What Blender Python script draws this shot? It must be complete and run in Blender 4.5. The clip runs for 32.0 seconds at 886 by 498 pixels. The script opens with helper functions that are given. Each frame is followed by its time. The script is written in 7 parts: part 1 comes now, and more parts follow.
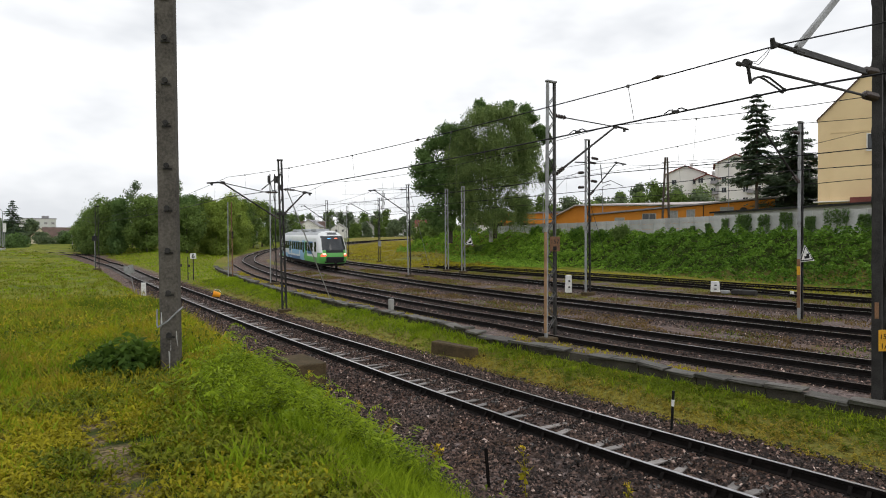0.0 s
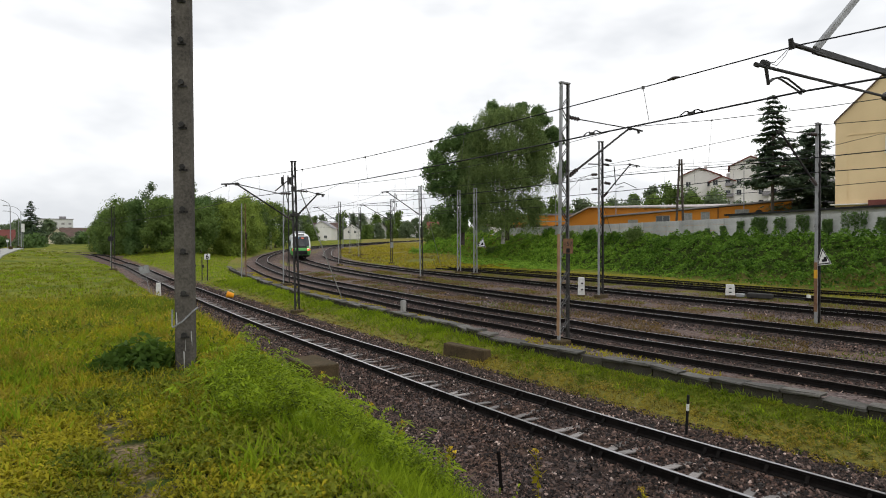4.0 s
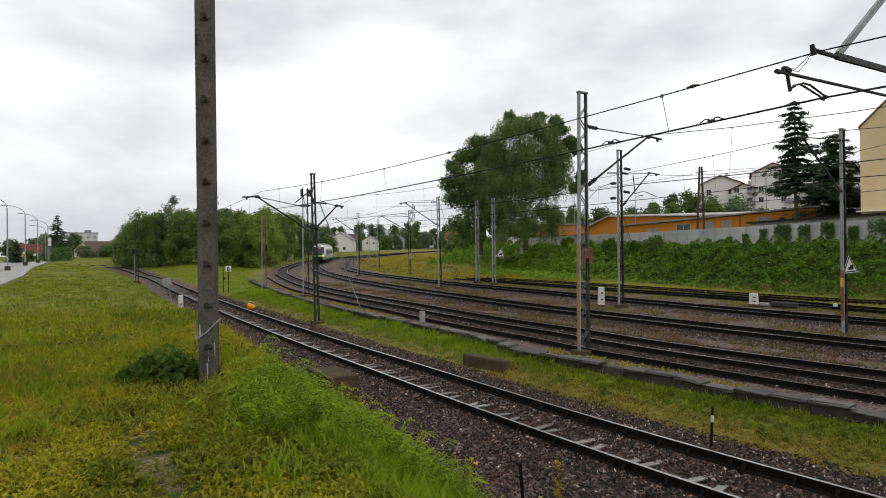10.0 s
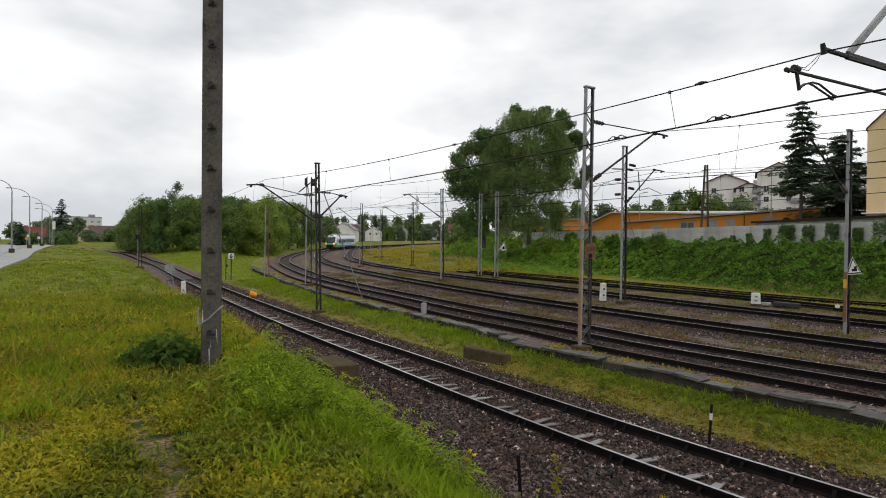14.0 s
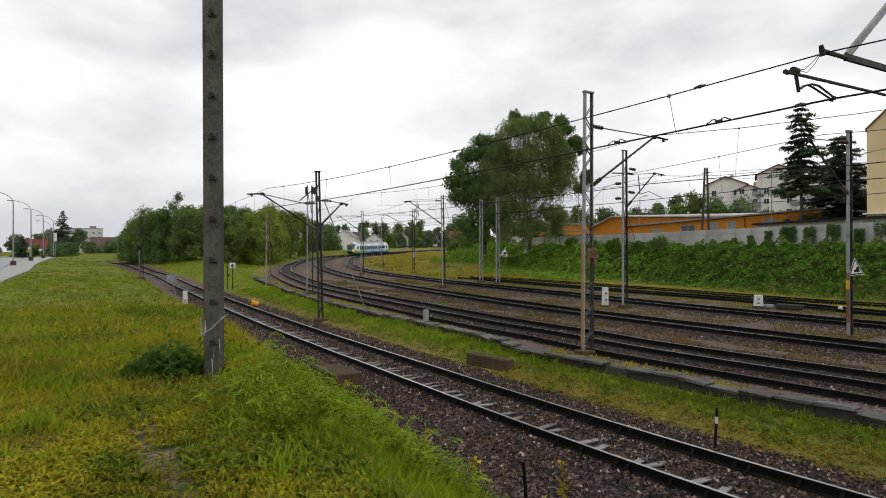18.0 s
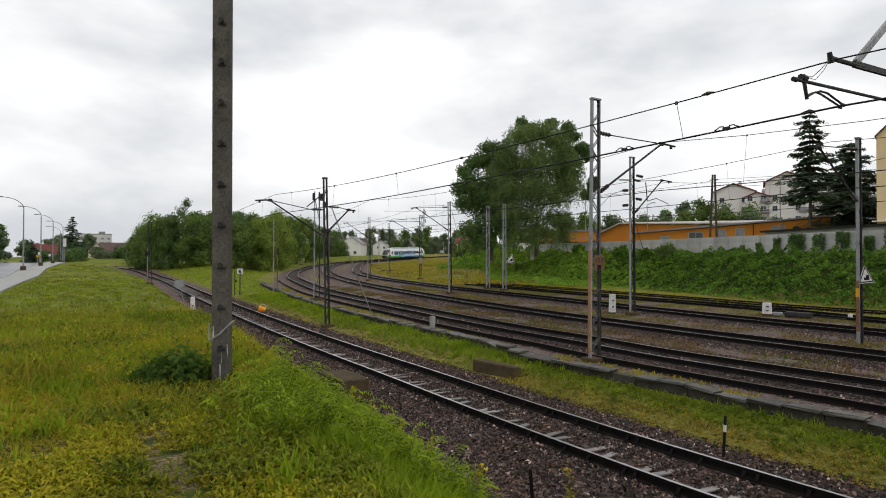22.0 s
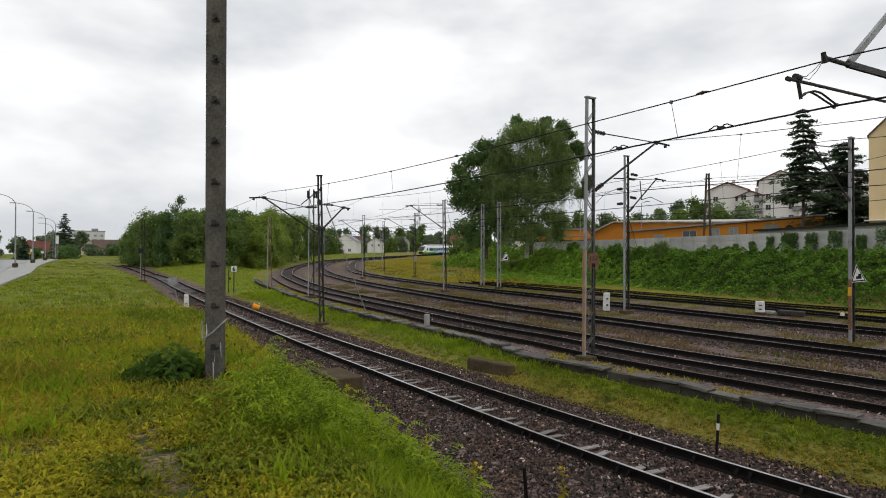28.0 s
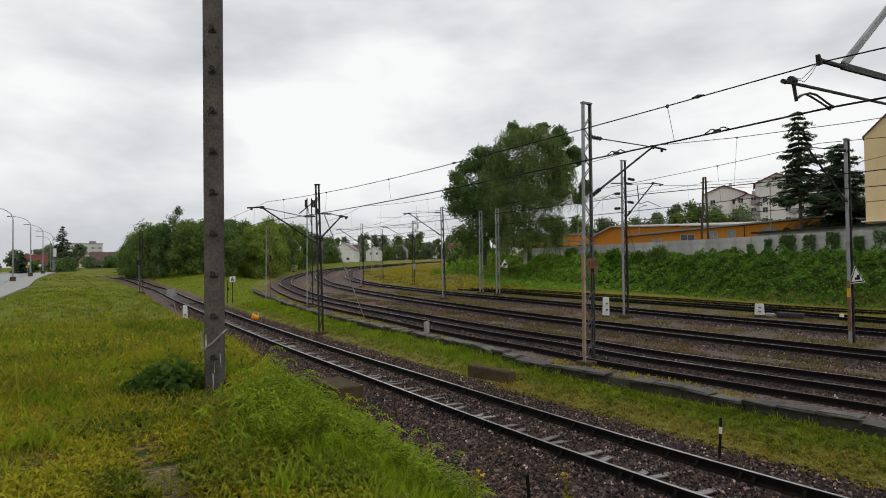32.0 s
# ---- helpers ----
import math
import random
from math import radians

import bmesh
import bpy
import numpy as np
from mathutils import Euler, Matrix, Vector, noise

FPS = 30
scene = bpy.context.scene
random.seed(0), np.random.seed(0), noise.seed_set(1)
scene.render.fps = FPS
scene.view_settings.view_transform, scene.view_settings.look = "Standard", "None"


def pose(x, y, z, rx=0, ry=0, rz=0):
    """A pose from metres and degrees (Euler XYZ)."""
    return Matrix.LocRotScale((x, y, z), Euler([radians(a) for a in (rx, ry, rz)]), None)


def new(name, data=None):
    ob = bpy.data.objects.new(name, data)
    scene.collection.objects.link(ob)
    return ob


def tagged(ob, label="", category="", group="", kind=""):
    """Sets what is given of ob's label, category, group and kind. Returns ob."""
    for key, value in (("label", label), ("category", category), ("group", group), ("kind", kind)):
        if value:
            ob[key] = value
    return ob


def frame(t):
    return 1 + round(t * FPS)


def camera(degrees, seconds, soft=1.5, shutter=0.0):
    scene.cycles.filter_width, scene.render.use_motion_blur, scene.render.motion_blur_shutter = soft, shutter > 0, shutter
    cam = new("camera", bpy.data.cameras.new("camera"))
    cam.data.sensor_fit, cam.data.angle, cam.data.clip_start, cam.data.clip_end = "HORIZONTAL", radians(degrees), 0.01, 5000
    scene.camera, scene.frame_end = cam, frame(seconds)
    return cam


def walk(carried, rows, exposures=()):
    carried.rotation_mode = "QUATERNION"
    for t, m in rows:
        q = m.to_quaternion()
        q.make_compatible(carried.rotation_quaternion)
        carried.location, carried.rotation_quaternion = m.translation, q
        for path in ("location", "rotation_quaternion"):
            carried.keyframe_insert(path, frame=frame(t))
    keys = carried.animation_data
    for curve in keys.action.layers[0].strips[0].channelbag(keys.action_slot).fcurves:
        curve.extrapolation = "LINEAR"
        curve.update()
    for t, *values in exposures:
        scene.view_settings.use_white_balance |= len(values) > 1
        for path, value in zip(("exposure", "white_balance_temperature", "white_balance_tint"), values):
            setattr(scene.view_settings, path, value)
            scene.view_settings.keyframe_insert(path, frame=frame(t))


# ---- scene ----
cam = camera(73.49, 32.0, 1.0)

# seconds, then place in metres and turn in degrees of the handheld camera
PATH = [
    (0.0, pose(0.022, 0.013, 3.396, 89.078, 0.413, 0.035)),
    (0.5, pose(0.026, 0.017, 3.406, 89.235, 0.598, 0.077)),
    (1.0, pose(0.024, 0.005, 3.404, 89.672, 0.417, 0.119)),
    (1.5, pose(0.011, 0.016, 3.397, 89.707, 0.590, 0.171)),
    (2.0, pose(0.012, 0.023, 3.397, 89.918, 0.527, 0.583)),
    (2.5, pose(0.005, 0.029, 3.399, 89.663, 0.423, 0.973)),
    (3.0, pose(0.003, 0.022, 3.397, 89.329, 0.057, 1.132)),
    (3.5, pose(0.003, 0.029, 3.397, 89.221, 0.172, 1.129)),
    (5.5, pose(-0.004, 0.013, 3.397, 89.481, 0.331, 1.932)),
    (6.0, pose(-0.006, 0.006, 3.398, 89.560, 0.625, 2.467)),
    (6.5, pose(-0.006, 0.007, 3.401, 89.652, 0.971, 2.632)),
    (7.0, pose(-0.007, -0.006, 3.399, 90.162, 0.745, 2.672)),
    (7.5, pose(-0.007, 0.003, 3.401, 90.528, 0.805, 2.370)),
    (8.0, pose(-0.008, 0.014, 3.401, 90.143, 0.692, 2.150)),
    (8.5, pose(-0.009, 0.017, 3.396, 89.971, 0.579, 2.444)),
    (9.0, pose(-0.014, -0.002, 3.395, 90.057, 0.611, 2.691)),
    (9.5, pose(-0.008, 0.009, 3.398, 90.063, 0.840, 2.762)),
    (10.0, pose(-0.014, 0.009, 3.401, 90.267, 0.643, 2.942)),
    (10.5, pose(-0.016, 0.010, 3.399, 90.240, 0.382, 3.012)),
    (11.0, pose(-0.017, 0.007, 3.397, 90.124, 0.291, 2.761)),
    (11.5, pose(-0.019, 0.015, 3.394, 90.213, 0.127, 2.621)),
    (12.0, pose(-0.019, 0.010, 3.394, 90.173, -0.053, 2.337)),
    (12.5, pose(-0.020, 0.020, 3.391, 89.820, -0.093, 2.154)),
    (13.0, pose(-0.017, 0.016, 3.393, 89.398, 0.079, 2.917)),
    (13.5, pose(-0.020, 0.003, 3.397, 89.462, -0.344, 3.171)),
    (14.0, pose(-0.023, 0.005, 3.392, 89.535, -0.674, 3.203)),
    (14.5, pose(-0.023, 0.008, 3.392, 89.524, -0.867, 3.105)),
    (16.5, pose(-0.034, 0.012, 3.399, 90.644, -0.163, 3.170)),
    (17.0, pose(-0.039, 0.018, 3.399, 90.760, -0.134, 3.197)),
    (17.5, pose(-0.035, 0.018, 3.397, 90.488, -0.116, 3.239)),
    (18.0, pose(-0.038, 0.010, 3.394, 90.161, 0.129, 3.295)),
    (18.5, pose(-0.033, 0.008, 3.400, 89.802, 0.097, 3.447)),
    (19.0, pose(-0.032, 0.016, 3.396, 90.092, 0.111, 3.625)),
    (19.5, pose(-0.035, 0.010, 3.402, 90.302, -0.028, 3.630)),
    (20.0, pose(-0.038, 0.009, 3.396, 90.546, -0.271, 3.511)),
    (20.5, pose(-0.040, 0.003, 3.398, 90.717, -0.002, 3.762)),
    (21.0, pose(-0.041, 0.004, 3.396, 90.416, 0.040, 3.803)),
    (21.5, pose(-0.043, -0.009, 3.400, 90.566, -0.392, 3.911)),
    (22.0, pose(-0.044, -0.005, 3.394, 90.783, -0.040, 3.931)),
    (22.5, pose(-0.037, -0.005, 3.392, 90.525, -0.040, 3.827)),
    (23.0, pose(-0.035, 0.006, 3.396, 90.694, 0.274, 3.743)),
    (23.5, pose(-0.034, 0.005, 3.395, 90.862, 0.306, 3.760)),
    (24.0, pose(-0.034, 0.002, 3.395, 90.949, 0.066, 3.740)),
    (24.5, pose(-0.033, 0.002, 3.398, 90.894, 0.084, 3.436)),
    (25.0, pose(-0.038, 0.010, 3.395, 90.617, -0.016, 3.426)),
    (25.5, pose(-0.036, 0.020, 3.393, 90.490, -0.224, 3.399)),
    (27.5, pose(-0.039, 0.010, 3.393, 90.483, 0.049, 3.597)),
    (28.0, pose(-0.043, 0.008, 3.401, 90.581, -0.167, 3.419)),
    (28.5, pose(-0.041, 0.005, 3.396, 90.797, -0.088, 3.748)),
    (29.0, pose(-0.049, -0.004, 3.397, 91.007, 0.125, 3.710)),
    (29.5, pose(-0.054, -0.007, 3.397, 91.030, -0.593, 3.397)),
    (30.0, pose(-0.054, 0.007, 3.392, 91.151, -0.439, 3.242)),
    (30.5, pose(-0.053, -0.001, 3.396, 91.235, -0.217, 3.382)),
    (31.0, pose(-0.059, 0.003, 3.400, 91.479, 0.046, 3.443)),
    (31.5, pose(-0.057, 0.009, 3.398, 91.390, 0.432, 3.331)),
    (32.0, pose(-0.054, 0.016, 3.397, 91.283, 0.684, 3.274)),
]
walk(cam, PATH, [(0, 0.14), (3, 0.13), (5.5, 0.14), (7.2, 0.1), (8.2, -0.06), (14, -0.1), (30.5, -0.1), (32, -0.27)])

# ---------------- sky and light ----------------
SUN_UP, SUN_TURN = radians(52), radians(150)
world = bpy.data.worlds.new("overcast_sky")
scene.world = world
world.use_nodes = True
wn, wl = world.node_tree.nodes, world.node_tree.links
wn.clear()
w_out = wn.new("ShaderNodeOutputWorld")
w_bg = wn.new("ShaderNodeBackground")
w_sky = wn.new("ShaderNodeTexSky")
w_sky.sky_type, w_sky.sun_disc = "NISHITA", False
w_sky.sun_elevation, w_sky.sun_rotation = SUN_UP, SUN_TURN
w_sky.air_density, w_sky.dust_density = 1.0, 3.0
w_co = wn.new("ShaderNodeTexCoord")
w_map = wn.new("ShaderNodeMapping")
w_map.inputs["Scale"].default_value = (1.0, 1.0, 2.4)
w_noise = wn.new("ShaderNodeTexNoise")
w_noise.inputs["Scale"].default_value = 1.9
w_noise.inputs["Detail"].default_value = 5.0
w_noise.inputs["Roughness"].default_value = 0.52
w_ramp = wn.new("ShaderNodeValToRGB")
w_ramp.color_ramp.elements[0].position, w_ramp.color_ramp.elements[0].color = 0.40, (8.1, 8.35, 8.75, 1)
w_ramp.color_ramp.elements[1].position, w_ramp.color_ramp.elements[1].color = 0.60, (13.2, 13.2, 13.2, 1)
w_mix = wn.new("ShaderNodeMix")
w_mix.data_type = "RGBA"
w_mix.inputs["Factor"].default_value = 0.95
wl.new(w_co.outputs["Generated"], w_map.inputs["Vector"])
wl.new(w_map.outputs["Vector"], w_noise.inputs["Vector"])
wl.new(w_noise.outputs["Fac"], w_ramp.inputs["Fac"])
wl.new(w_sky.outputs["Color"], w_mix.inputs["A"])
wl.new(w_ramp.outputs["Color"], w_mix.inputs["B"])
wl.new(w_mix.outputs["Result"], w_bg.inputs["Color"])
w_bg.inputs["Strength"].default_value = 0.09
wl.new(w_bg.outputs["Background"], w_out.inputs["Surface"])

sun = new("sun", bpy.data.lights.new("sun", "SUN"))
sun.data.energy, sun.data.angle, sun.data.color = 0.5, radians(25), (1.0, 0.97, 0.92)
sun.rotation_euler = Euler((radians(90) - SUN_UP, 0, -SUN_TURN + radians(180)))


# ---------------- materials ----------------
def material(name, color, rough=0.8, metal=0.0, dark=None, scale=6.0, fine=60.0, bump=0.3, amount=0.5, rand=0.0,
             emit=0.0, depth=0.01, sheen=None):
    """Two scales of noise between two tones, relief, and a change from piece to piece."""
    m = bpy.data.materials.new(name)
    m.use_nodes = True
    n, l = m.node_tree.nodes, m.node_tree.links
    b = n["Principled BSDF"]
    dark = dark or tuple(c * 0.55 for c in color)
    co = n.new("ShaderNodeTexCoord")
    big, small = n.new("ShaderNodeTexNoise"), n.new("ShaderNodeTexNoise")
    big.inputs["Scale"].default_value, big.inputs["Detail"].default_value = scale, 4
    small.inputs["Scale"].default_value, small.inputs["Detail"].default_value = fine, 5
    l.new(co.outputs["Object"], big.inputs["Vector"])
    l.new(co.outputs["Object"], small.inputs["Vector"])
    add = n.new("ShaderNodeMath")
    add.operation = "ADD"
    l.new(big.outputs["Fac"], add.inputs[0])
    l.new(small.outputs["Fac"], add.inputs[1])
    ramp = n.new("ShaderNodeMapRange")
    ramp.inputs["From Min"].default_value, ramp.inputs["From Max"].default_value = 1.0 - amount * 0.5, 1.0 + amount * 0.5
    l.new(add.outputs[0], ramp.inputs["Value"])
    mix = n.new("ShaderNodeMix")
    mix.data_type = "RGBA"
    mix.inputs["A"].default_value, mix.inputs["B"].default_value = (*dark, 1), (*color, 1)
    l.new(ramp.outputs["Result"], mix.inputs["Factor"])
    out = mix.outputs["Result"]
    if rand:
        info, hsv = n.new("ShaderNodeObjectInfo"), n.new("ShaderNodeHueSaturation")
        mr = n.new("ShaderNodeMapRange")
        mr.inputs["To Min"].default_value, mr.inputs["To Max"].default_value = 1 - rand, 1 + rand
        l.new(info.outputs["Random"], mr.inputs["Value"])
        l.new(mr.outputs["Result"], hsv.inputs["Value"])
        l.new(out, hsv.inputs["Color"])
        out = hsv.outputs["Color"]
    l.new(out, b.inputs["Base Color"])
    b.inputs["Roughness"].default_value, b.inputs["Metallic"].default_value = rough, metal
    b.inputs["Specular IOR Level"].default_value = 0.5 if rough < 0.45 else 0.18
    if bump:
        bp = n.new("ShaderNodeBump")
        bp.inputs["Strength"].default_value, bp.inputs["Distance"].default_value = bump, depth
        l.new(small.outputs["Fac"], bp.inputs["Height"])
        l.new(bp.outputs["Normal"], b.inputs["Normal"])
    if emit:
        b.inputs["Emission Color"].default_value, b.inputs["Emission Strength"].default_value = (*color, 1), emit
    return m


def leafy(name, a, c, spread=0.35, scale=1.2):
    """Leaves or blades: tone changes from leaf to leaf and from patch to patch, with some light let through."""
    m = bpy.data.materials.new(name)
    m.use_nodes = True
    n, l = m.node_tree.nodes, m.node_tree.links
    b = n["Principled BSDF"]
    geo, co, nz = n.new("ShaderNodeNewGeometry"), n.new("ShaderNodeTexCoord"), n.new("ShaderNodeTexNoise")
    nz.inputs["Scale"].default_value = scale
    nz.inputs["Detail"].default_value = 3
    l.new(co.outputs["Object"], nz.inputs["Vector"])
    mix, mr, add = n.new("ShaderNodeMix"), n.new("ShaderNodeMapRange"), n.new("ShaderNodeMath")
    mix.data_type, add.operation = "RGBA", "ADD"
    mix.inputs["A"].default_value, mix.inputs["B"].default_value = (*a, 1), (*c, 1)
    sc = n.new("ShaderNodeMath")
    sc.operation = "MULTIPLY"
    sc.inputs[1].default_value = spread
    l.new(geo.outputs["Random Per Island"], sc.inputs[0])
    l.new(sc.outputs[0], add.inputs[0])
    l.new(nz.outputs["Fac"], add.inputs[1])
    mr.inputs["From Min"].default_value, mr.inputs["From Max"].default_value = 0.29 + spread * 0.22, 0.71 + spread * 0.78
    l.new(add.outputs[0], mr.inputs["Value"])
    l.new(mr.outputs["Result"], mix.inputs["Factor"])
    l.new(mix.outputs["Result"], b.inputs["Base Color"])
    b.inputs["Roughness"].default_value = 0.65
    b.inputs["Specular IOR Level"].default_value = 0.1
    tr, ms, out = n.new("ShaderNodeBsdfTranslucent"), n.new("ShaderNodeMixShader"), n["Material Output"]
    ms.inputs["Fac"].default_value = 0.4
    l.new(mix.outputs["Result"], tr.inputs["Color"])
    l.new(b.outputs["BSDF"], ms.inputs[1])
    l.new(tr.outputs["BSDF"], ms.inputs[2])
    l.new(ms.outputs["Shader"], out.inputs["Surface"])
    return m


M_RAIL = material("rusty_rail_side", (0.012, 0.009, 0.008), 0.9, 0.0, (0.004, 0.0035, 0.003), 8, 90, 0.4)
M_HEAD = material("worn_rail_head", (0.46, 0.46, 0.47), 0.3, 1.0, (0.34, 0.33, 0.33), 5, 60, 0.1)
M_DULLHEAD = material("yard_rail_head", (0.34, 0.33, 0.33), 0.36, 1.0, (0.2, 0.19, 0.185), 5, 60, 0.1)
M_RUSTHEAD = material("dull_rail_head", (0.12, 0.095, 0.08), 0.5, 0.6, (0.06, 0.045, 0.04), 5, 60, 0.2)
# Pale grey base paints in the sky's reflection on the wet steel.
M_SLEEPER = material("sky_pale_weathered_sleeper", (0.36, 0.335, 0.32), 0.55, 0.2, (0.13, 0.115, 0.105), 6, 60, 0.3, 0.8, 0.3)
M_STEEL = material("galvanised_steel", (0.34, 0.35, 0.355), 0.6, 0.15, (0.20, 0.20, 0.20), 3, 50, 0.15)
# Dark paint of fittings; also colours the shaded leg of two-tone masts.
M_DARKSTEEL = material("dark_paint_and_shade_steel", (0.05, 0.048, 0.046), 0.6, 0.1, (0.018, 0.017, 0.016), 4, 60, 0.2)
M_RUST = material("rusty_painted_steel", (0.30, 0.17, 0.095), 0.85, 0.2, (0.10, 0.055, 0.035), 3, 40, 0.3, 0.7)
M_WIRE = material("dark_wire", (0.022, 0.022, 0.023), 0.6, 0.3, bump=0)
M_INSUL = material("brown_porcelain", (0.05, 0.035, 0.03), 0.25, 0, bump=0)
M_CONC = material("grey_concrete", (0.42, 0.42, 0.40), 0.9, 0, (0.25, 0.25, 0.235), 1.3, 40, 0.4, 0.8, 0.14)
M_SLAB = material("wet_concrete_slab", (0.165, 0.157, 0.143), 0.7, 0, (0.045, 0.042, 0.036), 5.0, 30, 0.8, 0.9, 0.3)
# Footing colour is darkened to carry the shade below the slabs' overhang.
M_FOOT = material("shaded_concrete_foot", (0.10, 0.09, 0.075), 0.95, 0, (0.03, 0.027, 0.022), 2.5, 40, 0.5, 0.8)
M_TAN = material("rust_tan_steel", (0.42, 0.27, 0.15), 0.85, 0.1, (0.20, 0.11, 0.06), 3, 40, 0.3, 0.7)
M_GREYSTEEL = material("mid_grey_steel", (0.15, 0.148, 0.145), 0.7, 0.1, (0.06, 0.058, 0.056), 3, 50, 0.2)
M_PANEL = material("stained_concrete_panels", (0.57, 0.57, 0.55), 0.9, 0, (0.25, 0.25, 0.235), 0.9, 24, 0.4, 0.9, 0.16)
M_DARKCONC = material("mossy_concrete", (0.125, 0.088, 0.048), 0.95, 0, (0.03, 0.026, 0.014), 2.5, 22, 0.8, 0.9)
M_POLE = material("old_concrete_pole", (0.15, 0.136, 0.116), 0.95, 0, (0.04, 0.036, 0.032), 3.0, 34, 0.6, 0.8)
M_WHITE = material("white_paint", (0.78, 0.78, 0.76), 0.6, 0, (0.5, 0.5, 0.47), 4, 60, 0.1)
M_BLACK = material("black_paint", (0.015, 0.015, 0.016), 0.5, 0, bump=0)
M_YELLOW = material("yellow_enamel", (0.72, 0.40, 0.03), 0.5, 0, (0.5, 0.24, 0.02), 5, 60, 0.1)
M_ORANGEPL = material("orange_plastic", (0.85, 0.36, 0.02), 0.45, 0, (0.7, 0.26, 0.01), 4, 50, 0.1)
M_SAND = material("yellow_render", (0.72, 0.56, 0.33), 0.9, 0, (0.62, 0.47, 0.27), 0.4, 30, 0.15)
M_ORANGE = material("orange_render", (0.62, 0.245, 0.035), 0.85, 0, (0.50, 0.19, 0.03), 0.35, 30, 0.15)
M_GREYROOF = material("grey_sheet_roof", (0.30, 0.29, 0.30), 0.5, 0.3, (0.2, 0.19, 0.2), 0.5, 20, 0.1)
M_PALEROOF = material("pale_sheet_roof", (0.55, 0.50, 0.48), 0.55, 0.1, (0.42, 0.36, 0.34), 0.5, 20, 0.1)
M_REDROOF = material("red_tile_roof", (0.20, 0.065, 0.055), 0.75, 0, (0.12, 0.04, 0.035), 0.6, 20, 0.3)
M_BROWNROOF = material("brown_tile_roof", (0.15, 0.10, 0.085), 0.8, 0, (0.1, 0.07, 0.06), 0.6, 20, 0.3)
M_HOUSE = material("white_render", (0.74, 0.72, 0.69), 0.9, 0, (0.62, 0.60, 0.57), 0.3, 20, 0.1)
M_CREAM = material("cream_render", (0.62, 0.55, 0.42), 0.9, 0, (0.52, 0.46, 0.36), 0.3, 20, 0.1)
# Far walls: the grey haze of distance is mixed into the render colour.
M_FARWALL = material("haze_grey_render", (0.60, 0.60, 0.59), 0.9, 0, (0.5, 0.5, 0.5), 0.2, 5, 0.05)
M_GLASS = material("dark_window_glass", (0.035, 0.04, 0.045), 0.08, 0, bump=0)
M_BARK = material("tree_bark", (0.12, 0.10, 0.085), 0.95, 0, (0.05, 0.042, 0.036), 3, 30, 0.8, 0.8, depth=0.03)
M_BIRCHBARK = material("birch_bark", (0.5, 0.48, 0.44), 0.85, 0, (0.1, 0.09, 0.08), 2, 12, 0.5, 0.9, depth=0.02)
M_WOODPOLE = material("old_timber_pole", (0.10, 0.082, 0.068), 0.9, 0, (0.05, 0.04, 0.034), 3, 40, 0.5)
M_ROAD = material("wet_asphalt", (0.20, 0.20, 0.21), 0.4, 0, (0.14, 0.14, 0.15), 0.3, 30, 0.1)
M_LEAF = leafy("broad_leaves", (0.06, 0.10, 0.026), (0.21, 0.30, 0.075), 0.3, 0.45)
M_LIGHTLEAF = leafy("fresh_leaves", (0.10, 0.155, 0.03), (0.34, 0.43, 0.08), 0.3, 0.4)
M_BIRCH = leafy("birch_leaves", (0.07, 0.11, 0.036), (0.235, 0.31, 0.10), 0.25, 0.6)
M_OAK = leafy("dark_oak_leaves", (0.055, 0.105, 0.034), (0.18, 0.275, 0.085), 0.2, 0.6)
M_NEEDLE = leafy("spruce_needles", (0.045, 0.075, 0.045), (0.13, 0.18, 0.105), 0.3, 0.8)
# Leaf colour made paler and greyer to include haze over far trees.
M_HAZELEAF = leafy("haze_pale_leaves", (0.095, 0.135, 0.075), (0.21, 0.265, 0.14))
M_GRASS = leafy("fresh_grass", (0.15, 0.148, 0.008), (0.54, 0.47, 0.03), 0.35, 0.9)
M_MIDGRASS = leafy("meadow_grass_blades", (0.07, 0.098, 0.008), (0.28, 0.30, 0.026), 0.45, 0.5)
M_GRASSB = leafy("bright_grass", (0.11, 0.18, 0.008), (0.33, 0.43, 0.022), 0.4, 0.9)
M_VERGE = leafy("verge_weed_leaves", (0.045, 0.075, 0.008), (0.19, 0.25, 0.018), 0.4, 1.1)
M_FARGRASS = leafy("distant_meadow_grass", (0.095, 0.118, 0.014), (0.29, 0.30, 0.04), 0.35, 0.25)
M_DRYGRASS = leafy("yellowish_grass", (0.22, 0.19, 0.022), (0.45, 0.34, 0.05), 0.35, 0.9)
M_WEED = leafy("dark_weed_leaves", (0.03, 0.065, 0.012), (0.1, 0.17, 0.025), 0.35, 2)
M_YARDWEED = leafy("brownish_weeds", (0.07, 0.05, 0.016), (0.24, 0.16, 0.05), 0.4, 0.9)
M_FLOWER = material("yellow_flowers", (0.75, 0.55, 0.02), 0.6, 0, bump=0)


# ---------------- helpers of shape ----------------
def part(name, bm, mat, parent=None, label=""):
    """Links a bmesh as one mesh object, under a thing or a part."""
    me = bpy.data.meshes.new(name)
    bm.to_mesh(me)
    bm.free()
    for one in (mat if isinstance(mat, (list, tuple)) else [mat]):
        me.materials.append(one)
    ob = new(name, me)
    if parent:
        ob.parent = parent
    if label:
        ob["label"] = label
    return ob


def sheet(name, verts, faces, mat, parent=None, smooth=False):
    me = bpy.data.meshes.new(name)
    me.from_pydata([tuple(v) for v in verts], [], faces)
    for one in (mat if isinstance(mat, (list, tuple)) else [mat]):
        me.materials.append(one)
    if smooth:
        me.shade_smooth()
    ob = new(name, me)
    if parent:
        ob.parent = parent
    return ob


